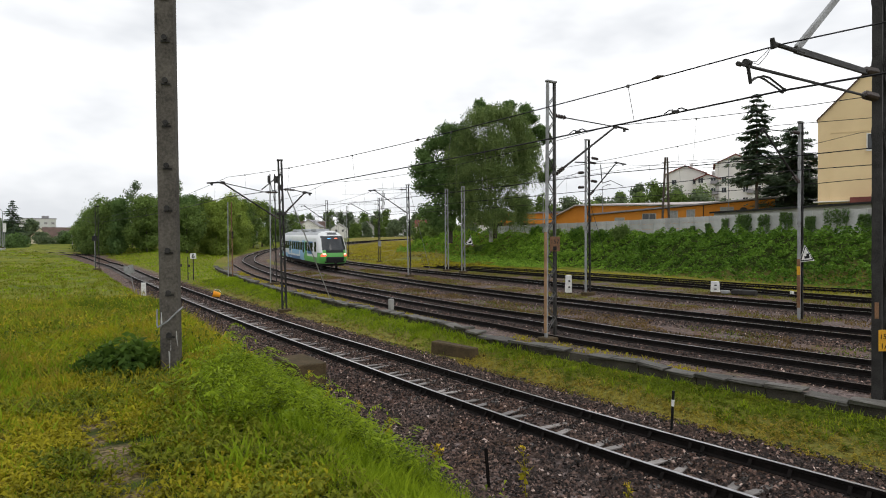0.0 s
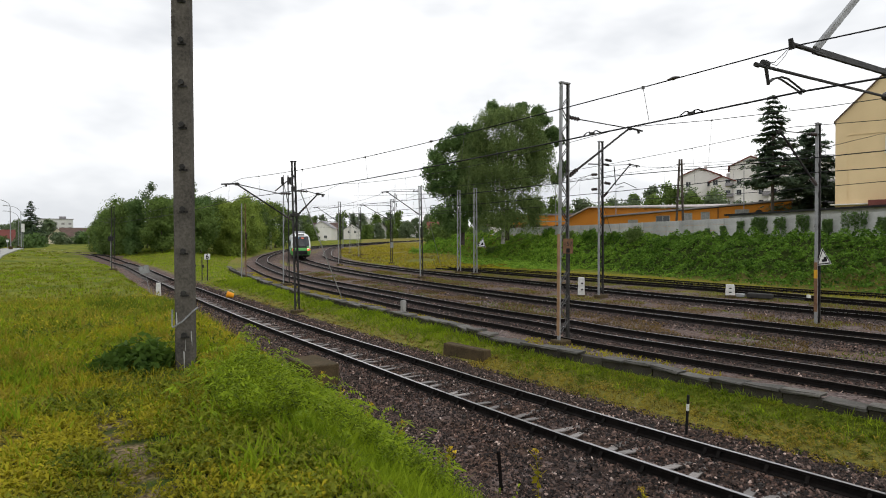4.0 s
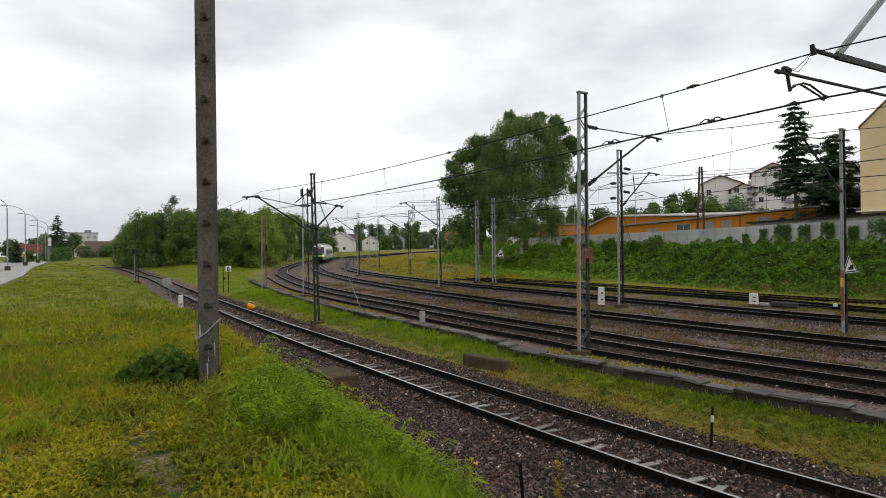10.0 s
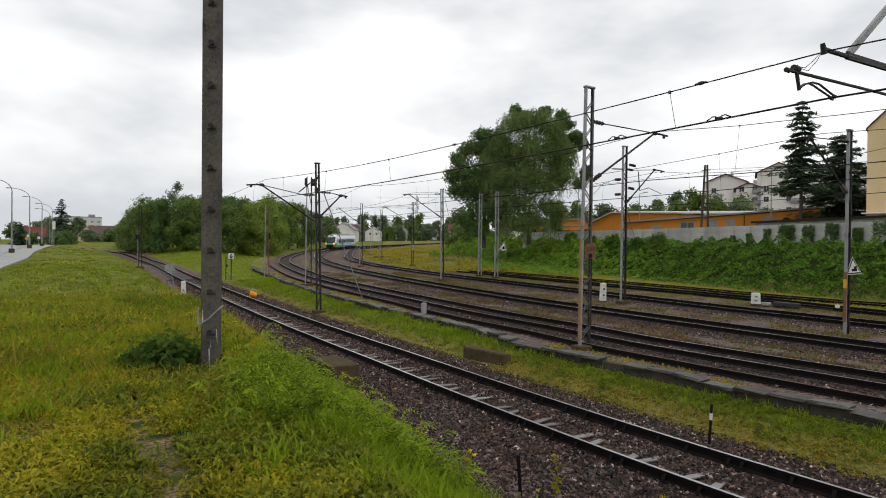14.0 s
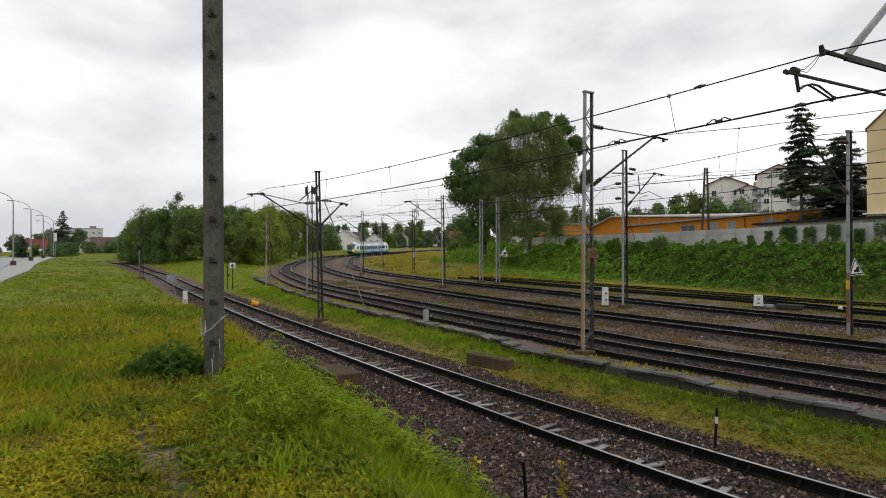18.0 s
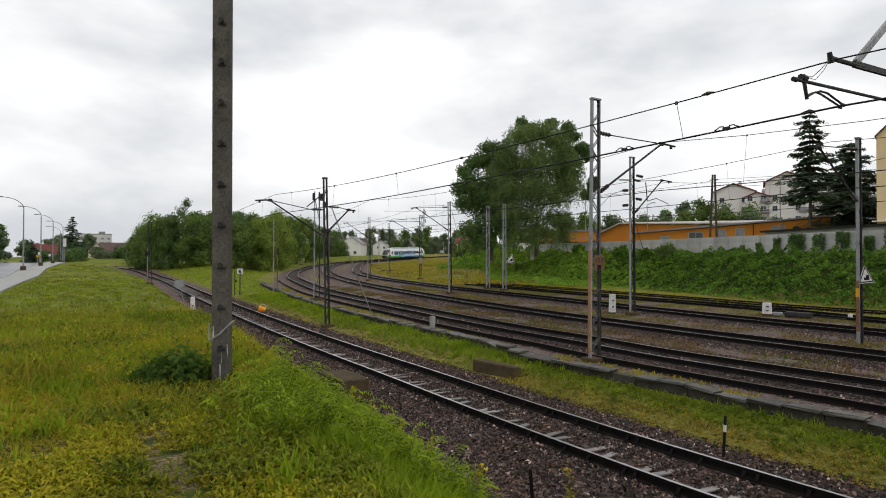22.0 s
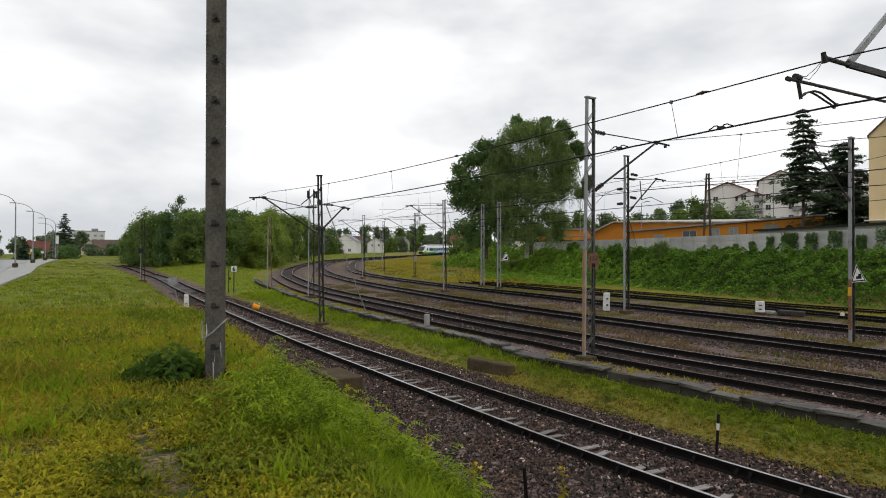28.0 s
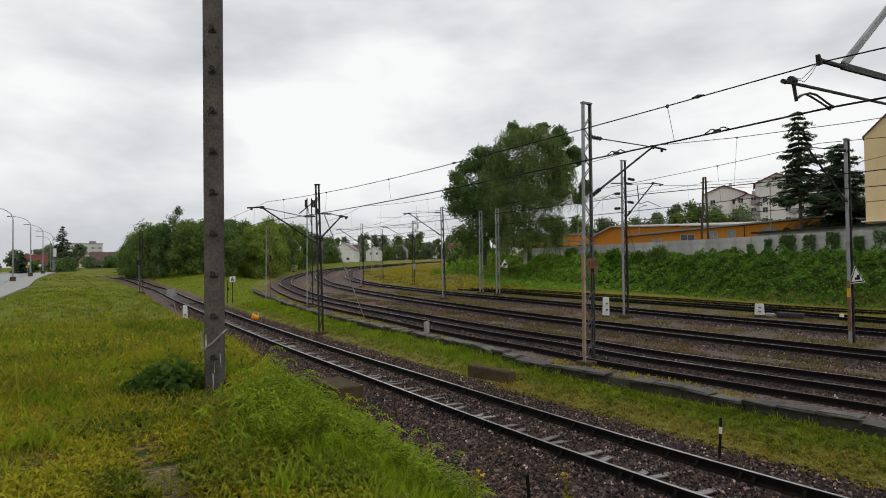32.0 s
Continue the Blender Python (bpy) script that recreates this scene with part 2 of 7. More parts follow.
def thing(name, m, label, category, group="", kind=""):
    ob = new(name)
    ob.empty_display_size = 0.2
    ob.matrix_basis = m
    return tagged(ob, label, category, group, kind)


def box(bm, sx, sy, sz, x=0, y=0, z=0, rot=None, bevel=0.0, mat=0):
    """A box of that size whose underside's middle lies at x, y, z."""
    made = bmesh.ops.create_cube(bm, size=1)["verts"]
    bmesh.ops.scale(bm, vec=(sx, sy, sz), verts=made)
    bmesh.ops.translate(bm, vec=(0, 0, sz / 2), verts=made)
    if bevel:
        es = list({e for v in made for e in v.link_edges})
        got = bmesh.ops.bevel(bm, geom=es, offset=bevel, segments=1, affect="EDGES")
        made = list({v for f in got["faces"] for v in f.verts} | {v for v in made if v.is_valid})
    if rot:
        bmesh.ops.transform(bm, matrix=rot, verts=made)
    bmesh.ops.translate(bm, vec=(x, y, z), verts=made)
    if mat:
        for f in {f for v in made for f in v.link_faces}:
            f.material_index = mat
    return made


def rod(bm, a, b, r, r2=None, sides=6, mat=0):
    """A round bar from a to b."""
    a, b = Vector(a), Vector(b)
    d = b - a
    if d.length < 1e-6:
        return
    m = Matrix.Translation((a + b) / 2) @ d.to_track_quat("Z", "Y").to_matrix().to_4x4()
    got = bmesh.ops.create_cone(bm, cap_ends=True, segments=sides, radius1=r, radius2=r if r2 is None else r2, depth=d.length, matrix=m)
    if mat:
        for f in {f for v in got["verts"] for f in v.link_faces}:
            f.material_index = mat


def beam(bm, a, b, w, h):
    """A flat or square bar from a to b."""
    a, b = Vector(a), Vector(b)
    d = b - a
    m = Matrix.Translation((a + b) / 2) @ d.to_track_quat("Z", "Y").to_matrix().to_4x4() @ Matrix.Diagonal((w, h, d.length, 1))
    bmesh.ops.create_cube(bm, size=1, matrix=m)


def B():
    return bmesh.new()


# ---------------- the plan: levels and track lines ----------------
RISE = ((0, 20, 64, 102, 127, 160, 191, 209, 226, 246, 300, 420), (0, 0, 0.35, 0.8, 1.15, 1.55, 2.1, 2.65, 3.15, 3.65, 4.55, 5.4))


def rise(x, y):
    """Height of the main tracks' bed: the railway climbs away."""
    return np.interp(np.hypot(x, y), *RISE)


def rise_near(x, y):
    """Height of the single track's rail head, which levels out."""
    return np.interp(np.hypot(x, y), (0, 20, 64, 92, 107, 150), (0, 0, 0.35, 0.65, 1.42, 1.9))


def spline(points, step=1.0):
    """A smooth line through the points, in even steps."""
    p = np.array(points, float)
    p = np.vstack([2 * p[0] - p[1], p, 2 * p[-1] - p[-2]])
    out = []
    for i in range(1, len(p) - 2):
        a, b, c, d = p[i - 1:i + 3]
        for t in np.linspace(0, 1, 24, endpoint=False):
            out.append(0.5 * (2 * b + (c - a) * t + (2 * a - 5 * b + 4 * c - d) * t * t + (3 * b - a - 3 * c + d) * t ** 3))
    out.append(p[-2])
    out = np.array(out)
    s = np.r_[0, np.cumsum(np.linalg.norm(np.diff(out, axis=0), axis=1))]
    n = max(2, int(s[-1] / step))
    g = np.linspace(0, s[-1], n + 1)
    return np.c_[np.interp(g, s, out[:, 0]), np.interp(g, s, out[:, 1])]


def tangents(line):
    d = np.gradient(line, axis=0)
    return d / np.linalg.norm(d, axis=1)[:, None]


def near_on(line, x, y):
    """The index of the line's point nearest to x, y."""
    return int(np.argmin((line[:, 0] - x) ** 2 + (line[:, 1] - y) ** 2))


def away(line, X, Y):
    """Distance of many places from a line, with a sign: positive on the line's left as it runs."""
    X, Y = np.asarray(X, float), np.asarray(Y, float)
    best, sign = np.full(X.shape, 1e9), np.ones(X.shape)
    for a, b in zip(line[:-1], line[1:]):
        d = b - a
        t = np.clip(((X - a[0]) * d[0] + (Y - a[1]) * d[1]) / (d @ d), 0, 1)
        ex, ey = X - a[0] - t * d[0], Y - a[1] - t * d[1]
        q = ex * ex + ey * ey
        m = q < best
        best = np.where(m, q, best)
        sign = np.where(m, np.sign(d[0] * ey - d[1] * ex), sign)
    return np.sqrt(best) * np.where(sign == 0, 1, sign)


TRACK0 = spline([(40, -34), (24, -15), (14, -3), (9.3, 2.5), (5.3, 7.4), (2.9, 10.35), (0.3, 13.85), (-3.0, 18.5), (-7.35, 24.45), (-13.75, 33.55),
                 (-24.85, 49.85), (-45.0, 79.2), (-67, 103.6), (-95, 131), (-140, 170)])
TRACK1 = spline([(44, -24), (26, -2.5), (17, 7.5), (10.7, 15.05), (7.9, 18.45), (5.7, 21.2), (3.9, 24.0), (1.4, 27.3), (-1.4, 31.5), (-3.5, 34.9), (-8.25, 42.3),
                 (-14.7, 53.5), (-24.3, 74.9), (-28.1, 85.8), (-31.6, 97.9), (-35, 113.7), (-38.5, 132), (-41.0, 150), (-41.8, 166), (-40.8, 181),
                 (-38, 194), (-32.5, 208), (-24.5, 226.5), (-14.7, 247), (0, 274)])
TRACK2 = spline([(48, -20), (30, 1), (20, 12.5), (14.1, 19.8), (10.6, 24.4), (7.9, 28.1), (4.8, 32.4), (2, 36.7), (-1.9, 43.2), (-6.2, 50.8), (-10.3, 58.5),
                 (-14.9, 68), (-21, 82.5), (-26.3, 98.3), (-31, 116), (-35, 136), (-37.4, 152), (-38, 166), (-37, 180), (-34.5, 192), (-29, 205.5),
                 (-21.5, 224.5), (-11.7, 245), (3, 272), (25, 305), (70, 360)])
TRACK3 = spline([(52, -14), (34, 7), (25, 17.5), (18.2, 25.4), (13.8, 31.5), (10.5, 36.6), (6.6, 43), (2.9, 48.9), (-2.0, 56.5), (-8.9, 68.8), (-13.0, 76.5),
                 (-17.5, 87), (-21.8, 101), (-25.5, 118), (-29.2, 137), (-32.2, 154), (-33.4, 168), (-32.6, 182), (-30, 194), (-25.5, 206.5)])
TRACK4 = spline([(56, -6), (38, 13), (29, 22.5), (21.4, 29.9), (16.8, 38.9), (11.0, 47.3), (5, 56), (-1.5, 66)])
TRACK5 = spline([(60, 2), (42, 18), (32, 27), (25, 34.3), (20.5, 39.5), (16.1, 46.8), (9.5, 56.5), (4.2, 63.5), (-2.0, 71)])
SLABS = spline([(50, -33), (28, -11), (17.5, 0.5), (11, 7.6), (8.0, 11.0), (6.5, 12.7), (5.6, 13.6), (4.5, 15.0), (2.9, 17.3), (1.3, 19.3), (-0.6, 22.8), (-3.2, 26.5), (-5.0, 28.9),
                (-8.9, 34.6), (-10.7, 37.6), (-14.7, 44.6), (-18.2, 51.2), (-21.6, 57.6), (-25.0, 65), (-29.0, 76), (-33, 88)])
WALL = spline([(66, -22), (48, 12), (38, 30), (31, 43), (26.3, 53), (22, 65), (16.5, 78), (10, 90), (3, 100), (-4, 108)])


def smooth(a, b, v):
    t = np.clip((v - a) / (b - a), 0, 1)
    return t * t * (3 - 2 * t)


def level(X, Y):
    """Height of the ground."""
    X, Y = np.asarray(X, float), np.asarray(Y, float)
    r = np.hypot(X, Y)
    u = away(TRACK0[::3], X, Y)
    far = smooth(3.0, 16.0, -u) * smooth(45.0, 12.0, away(TRACK1[::4], X, Y))
    base = rise(X, Y) * far + rise_near(X, Y) * (1 - far)
    top = np.maximum(np.interp(r, [0, 12, 20, 30, 40, 80], [1.72, 1.70, 1.3, 0.86, 0.7, 0.8]), base + 0.1)
    foot = np.interp(r, [0, 12, 20, 30, 60], [3.0, 2.9, 2.5, 2.2, 2.0])
    crest = np.interp(r, [0, 4, 8, 12, 20, 30, 60], [6.8, 6.7, 6.0, 5.6, 4.6, 3.8, 3.2])
    z = base - 0.24 + (top - base + 0.24) * np.clip((u - foot) / (crest - foot), 0, 1) ** 1.15
    z = np.where(u < -2.0, base - 0.24 + 0.28 * smooth(2.0, 3.9, -u), z)
    s = away(SLABS[::3], X, Y)
    z = np.where((s < -0.3) & (u < 0), base - 0.085, z)
    # low green bank before the wood
    z = z + np.where(u < 0, 0.9 * smooth(3.5, 9.0, -u) * smooth(52, 78, Y) * smooth(6.0, 13.0, away(TRACK1[::4], X, Y)), 0)
    w = away(WALL[::3], X, Y)
    hill = np.interp(X, [-14, 4], [0.0, 1.0]) * np.interp(Y, [100, 125], [1.0, 0.35])
    bank = 3.3 * hill * smooth(8.6, 1.2, w)
    z = z + 0.8 * np.exp(-((X + 1) / 9.0) ** 2 - ((Y - 99) / 15.0) ** 2)
    return np.where(u < 0, np.maximum(z, z + bank - np.maximum(base - 0.35, 0) * (bank > 0.5) * 0.5), z)


def z_at(x, y):
    return float(level(np.array([x]), np.array([y]))[0])


def soup(name, V, mat, parent=None):
    """Many loose faces of k corners each (an n x k x 3 array) as one mesh."""
    V = np.asarray(V, np.float32)
    n, k = V.shape[:2]
    me = bpy.data.meshes.new(name)
    me.vertices.add(n * k)
    me.vertices.foreach_set("co", V.reshape(-1))
    me.loops.add(n * k)
    me.loops.foreach_set("vertex_index", np.arange(n * k, dtype=np.int32))
    me.polygons.add(n)
    me.polygons.foreach_set("loop_start", np.arange(0, n * k, k, dtype=np.int32))
    me.update(calc_edges=True)
    me.materials.append(mat)
    ob = new(name, me)
    if parent:
        ob.parent = parent
    return ob


def grid(name, X, Y, Z, mat, marks=None):
    """A sheet over a grid of places, with numbers on its points that the material reads."""
    ny, nx = X.shape
    idx = np.arange(nx * ny).reshape(ny, nx)
    q = np.stack([idx[:-1, :-1], idx[:-1, 1:], idx[1:, 1:], idx[1:, :-1]], -1).reshape(-1, 4).astype(np.int32)
    me = bpy.data.meshes.new(name)
    me.vertices.add(nx * ny)
    me.vertices.foreach_set("co", np.stack([X, Y, Z], -1).astype(np.float32).reshape(-1))
    me.loops.add(q.size)
    me.loops.foreach_set("vertex_index", q.reshape(-1))
    me.polygons.add(len(q))
    me.polygons.foreach_set("loop_start", np.arange(0, q.size, 4, dtype=np.int32))
    me.update(calc_edges=True)
    me.shade_smooth()
    for key, val in (marks or {}).items():
        me.attributes.new(key, "FLOAT", "POINT").data.foreach_set("value", val.astype(np.float32).reshape(-1))
    me.materials.append(mat)
    return new(name, me)


def ground_material():
    """Grass and soil, with gravel where the tracks lie."""
    m = bpy.data.materials.new("grass_soil_and_ballast")
    m.use_nodes = True
    n, l = m.node_tree.nodes, m.node_tree.links
    b = n["Principled BSDF"]
    co = n.new("ShaderNodeTexCoord")

    def noise_at(scale, detail=4):
        t = n.new("ShaderNodeTexNoise")
        t.inputs["Scale"].default_value, t.inputs["Detail"].default_value = scale, detail
        l.new(co.outputs["Object"], t.inputs["Vector"])
        return t.outputs["Fac"]

    def blend(f, a, c, lo=0.35, hi=0.65):
        r = n.new("ShaderNodeMapRange")
        r.inputs["From Min"].default_value, r.inputs["From Max"].default_value = lo, hi
        l.new(f, r.inputs["Value"])
        x = n.new("ShaderNodeMix")
        x.data_type = "RGBA"
        for v, s in ((a, "A"), (c, "B")):
            if isinstance(v, tuple):
                x.inputs[s].default_value = (*v, 1)
            else:
                l.new(v, x.inputs[s])
        l.new(r.outputs["Result"], x.inputs["Factor"])
        return x.outputs["Result"]

    def mark(key):
        a = n.new("ShaderNodeAttribute")
        a.attribute_name = key
        return a.outputs["Fac"]

    fine = noise_at(9, 6)
    turf = blend(noise_at(0.35), (0.10, 0.13, 0.014), (0.20, 0.21, 0.022))
    turf = blend(fine, turf, (0.05, 0.062, 0.008), 0.5, 0.85)
    dry = blend(fine, (0.25, 0.205, 0.06), (0.09, 0.082, 0.026), 0.4, 0.75)
    vor = n.new("ShaderNodeTexVoronoi")
    vor.inputs["Scale"].default_value = 15.0
    l.new(co.outputs["Object"], vor.inputs["Vector"])
    sep = n.new("ShaderNodeSeparateColor")
    l.new(vor.outputs["Color"], sep.inputs["Color"])
    stone = blend(sep.outputs["Red"], (0.04, 0.030, 0.028), (0.23, 0.18, 0.167), 0.0, 1.0)
    stone = blend(noise_at(0.8), stone, blend(sep.outputs["Green"], (0.055, 0.034, 0.024), (0.2, 0.125, 0.085), 0, 1), 0.42, 0.66)
    # Ballast colour between the rails carries oily dirt and the rails' shade together.
    stone = blend(mark("oil_and_shade"), stone, blend(sep.outputs["Blue"], (0.020, 0.016, 0.015), (0.095, 0.075, 0.068), 0, 1), 0.2, 0.9)
    earth = blend(noise_at(28, 6), (0.27, 0.20, 0.115), (0.08, 0.06, 0.034), 0.4, 0.62)
    # Turf colour is darkened as shade beneath the near meadow and bank plants.
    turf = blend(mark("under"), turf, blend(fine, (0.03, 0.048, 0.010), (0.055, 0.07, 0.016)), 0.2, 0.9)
    col = blend(mark("dry"), turf, dry, 0.25, 0.85)
    col = blend(mark("worn"), col, earth, 0.35, 0.8)
    gm = n.new("ShaderNodeMath")
    gm.operation = "ADD"
    off = n.new("ShaderNodeMath")
    off.operation = "MULTIPLY_ADD"
    off.inputs[1].default_value, off.inputs[2].default_value = 0.5, -0.25
    l.new(noise_at(2.2, 5), off.inputs[0])
    l.new(mark("ballast"), gm.inputs[0])
    l.new(off.outputs[0], gm.inputs[1])
    col = blend(gm.outputs[0], col, stone, 0.42, 0.58)
    l.new(col, b.inputs["Base Color"])
    b.inputs["Roughness"].default_value = 0.9
    b.inputs["Specular IOR Level"].default_value = 0.1
    bp = n.new("ShaderNodeBump")
    bp.inputs["Strength"].default_value, bp.inputs["Distance"].default_value = 0.9, 0.03
    l.new(vor.outputs["Distance"], bp.inputs["Height"])
    l.new(bp.outputs["Normal"], b.inputs["Normal"])
    return m


gx = np.r_[-1500, -900, -600, np.arange(-400, -60, 9), np.arange(-60, -14, 1.0), np.arange(-14, 14, 0.3), np.arange(14, 62, 1.0), np.arange(62, 400, 9), 600, 900, 1500]
gy = np.r_[-600, -200, -100, np.arange(-60, 0, 3.0), np.arange(0, 26, 0.3), np.arange(26, 90, 0.9), np.arange(90, 330, 4.0), 400, 550, 800, 1200, 2000]
GX, GY = np.meshgrid(gx, gy)
GZ = level(GX, GY)
near_u = away(TRACK0[::3], GX, GY)
slab_s = away(SLABS[::3], GX, GY)
wall_w = away(WALL[::3], GX, GY)
rr = np.hypot(GX, GY)
tracks_d = np.minimum.reduce([np.abs(away(t[::4], GX, GY)) for t in (TRACK1, TRACK2, TRACK3)])
t4_d = np.minimum(np.abs(away(TRACK4[::4], GX, GY)), np.abs(away(TRACK5[::4], GX, GY)))
left_edge = np.interp(rr, [0, 5, 7, 14, 30, 60, 100], [5.8, 5.6, 5.0, 4.2, 3.0, 2.6, 2.4])
bal = np.where(near_u > 0, smooth(left_edge + 0.4, left_edge - 0.4, near_u), smooth(2.6, 1.9, -near_u))
yard = smooth(3.4, 1.5, tracks_d) * (near_u < -3)
yard = np.maximum(yard, (tracks_d < 4.5) * (rr < 75) * 0.62 * (slab_s < -0.6))
yard = np.maximum(yard, smooth(2.2, 1.0, t4_d) * 0.62)
bal = np.maximum(bal, yard)
dry = np.where((near_u < -2.0) & (near_u > -3.3), 0.6, 0.0) + np.where((t4_d < 5) & (near_u < -3), 0.62, 0)
dry = np.maximum(dry, np.where((near_u > 1) & (rr < 9), 0.45 * smooth(0.0, -3.0, GX + 0.25 * GY), 0))
dry = np.maximum(dry, 0.7 * smooth(62, 95, rr) * (near_u < -3) * (GX > -36))
worn = smooth(0.27, 0.06, np.abs(GX + 2.06 + 0.73 * (GY - 3.92)) * 0.81) * (GY > 1.2) * smooth(6.4, 5.2, GY)
# The dark ballast mark spreads wider within 40 m to bring the tone down.
ground = tagged(grid("ground", GX, GY, GZ, ground_material(), {"ballast": bal, "oil_and_shade": smooth(np.where(rr < 40, 2.4, 1.25), 0.7, tracks_d) * (near_u < -3), "dry": dry, "worn": worn, "under": np.maximum(smooth(16, 7, rr) * (near_u > 1), smooth(8.8, 7.2, wall_w) * (wall_w > -2) * smooth(-2, 8, GX))}), kind="structure",
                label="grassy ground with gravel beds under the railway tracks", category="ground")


# ---------------- tracks ----------------
RAIL = [(-0.07, -0.172), (0.07, -0.172), (0.07, -0.158), (0.014, -0.138), (0.010, -0.052), (0.036, -0.038), (0.036, -0.004), (0.030, 0), (-0.030, 0), (-0.036, -0.004), (-0.036, -0.038), (-0.010, -0.052), (-0.014, -0.138), (-0.07, -0.158)]


def rail_mesh(line, off, dz, head, height=rise):
    t = tangents(line)
    nrm = np.c_[-t[:, 1], t[:, 0]]
    p = line + nrm * off
    z = height(line[:, 0], line[:, 1]) + dz
    k = len(RAIL)
    V = np.concatenate([np.c_[p + nrm * a, z + h] for a, h in RAIL]).reshape(k, len(line), 3).transpose(1, 0, 2).reshape(-1, 3)
    faces, which = [], []
    for i in range(len(line) - 1):
        for j in range(k):
            j2 = (j + 1) % k
            faces.append((i * k + j, i * k + j2, (i + 1) * k + j2, (i + 1) * k + j))
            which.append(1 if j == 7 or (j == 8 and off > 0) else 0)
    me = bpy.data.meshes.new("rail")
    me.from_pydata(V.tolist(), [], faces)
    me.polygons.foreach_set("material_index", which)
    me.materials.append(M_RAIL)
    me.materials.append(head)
    return me


def railway_track(line, dz, label, head=M_HEAD, height=rise):
    t = thing("railway_track", Matrix(), label, "railway track", "railway tracks", "structure")
    for off in (0.7535, -0.7535):
        new("rail", rail_mesh(line, off, dz, head, height)).parent = t
    return t


track_near = railway_track(TRACK0, 0.0, "single track with shiny rails on dark brown ballast", height=rise_near)
railway_track(TRACK1, 0.15, "curved main track with worn shiny rails", M_DULLHEAD)
railway_track(TRACK2, 0.15, "curved main track on grey stone ballast", M_DULLHEAD)
railway_track(TRACK3, 0.15, "curved main track with worn rails in gravel", M_DULLHEAD)
railway_track(TRACK4, 0.12, "side track with dull rails in weedy gravel", M_RUSTHEAD)
railway_track(TRACK5, 0.06, "disused rusty track overgrown by grass", M_RUSTHEAD)
spare = TRACK1[near_on(TRACK1, 17, 7.5):near_on(TRACK1, -24, 74)]
new("spare_rail", rail_mesh(spare, 2.2, 0.10, M_RUSTHEAD))
tagged(bpy.data.objects["spare_rail"], "spare rusty rail lying beside the track", "rail")


# ---------------- masts ----------------
def channel(bm, a, b, w, d, t, side):
    """An upright U-shaped steel channel from a to b, its flanges towards side."""
    prof = [(0, -d / 2), (side * w, -d / 2), (side * w, -d / 2 + t), (side * t, -d / 2 + t), (side * t, d / 2 - t), (side * w, d / 2 - t), (side * w, d / 2), (0, d / 2)]
    low, top = ([bm.verts.new((e.x + px, e.y + py, e.z)) for px, py in prof] for e in (a, b))
    for i in range(8):
        j = (i + 1) % 8
        bm.faces.new((low[i], low[j], top[j], top[i]))
    bm.faces.new(low[::-1])
    bm.faces.new(top)
    bmesh.ops.recalc_face_normals(bm, faces=bm.faces)


# Default mats colour one leg as lit, the other leg and braces as shaded.
def mast(x, y, h, turn=0.0, width=0.36, mats=(M_STEEL, M_DARKSTEEL), label="", lean=0.0, foot=0.3, bay=0.62, name="catenary_mast", dz=-0.1, leg=0.16):
    """A lattice mast of two channels joined by zigzag bars, on a concrete footing. turn: degrees from the x axis along which its channels stand apart."""
    z = z_at(x, y) + dz
    t = thing(name, pose(x, y, z, 0, lean, turn), label or "grey steel lattice mast standing in the gravel", "mast", "catenary masts")
    top = width * 0.8
    for side, mt in ((-1, mats[0]), (1, mats[1])):
        bm = B()
        a, b = Vector((side * width / 2, 0, 0)), Vector((side * top / 2, 0, h))
        channel(bm, a, b, 0.065, leg, 0.016, -side)
        part("leg", bm, mt, t)
    n = int((h - 0.7) / bay)
    w0 = (width + top) / 4 - 0.03
    kinds = []
    for d in (1, -1):
        bm = B()
        beam(bm, (-d * w0, -leg * 0.49, 0), (d * w0, -leg * 0.49, bay), 0.045, 0.012)
        o = part("brace", bm, mats[1], t)
        kinds.append(o.data)
        bpy.data.objects.remove(o)
    for i in range(n):
        for back in (0, 1):
            o = new("brace", kinds[(i + back) % 2])
            o.parent = t
            o.matrix_basis = pose(0, 0, 0.35 + i * bay, 0, 0, 180 * back)
    if leg > 0.07 and bay < 1.5:
        bm = B()
        box(bm, top + 0.07, leg + 0.04, 0.06, z=h, bevel=0.01)
        part("cap", bm, mats[0], t)
    if foot:
        bm = B()
        box(bm, width + 0.3, 0.5, foot + 0.5, z=-0.5, bevel=0.03)
        part("footing", bm, M_DARKCONC, t)
    return t


def insulator(bm, a, b, r=0.055):
    a, b = Vector(a), Vector(b)
    rod(bm, a, b, r * 0.45)
    for i in range(4):
        p = a.lerp(b, (i + 0.7) / 4.4)
        q = a.lerp(b, (i + 1.0) / 4.4)
        rod(bm, p, q, r, r * 0.5, 8)


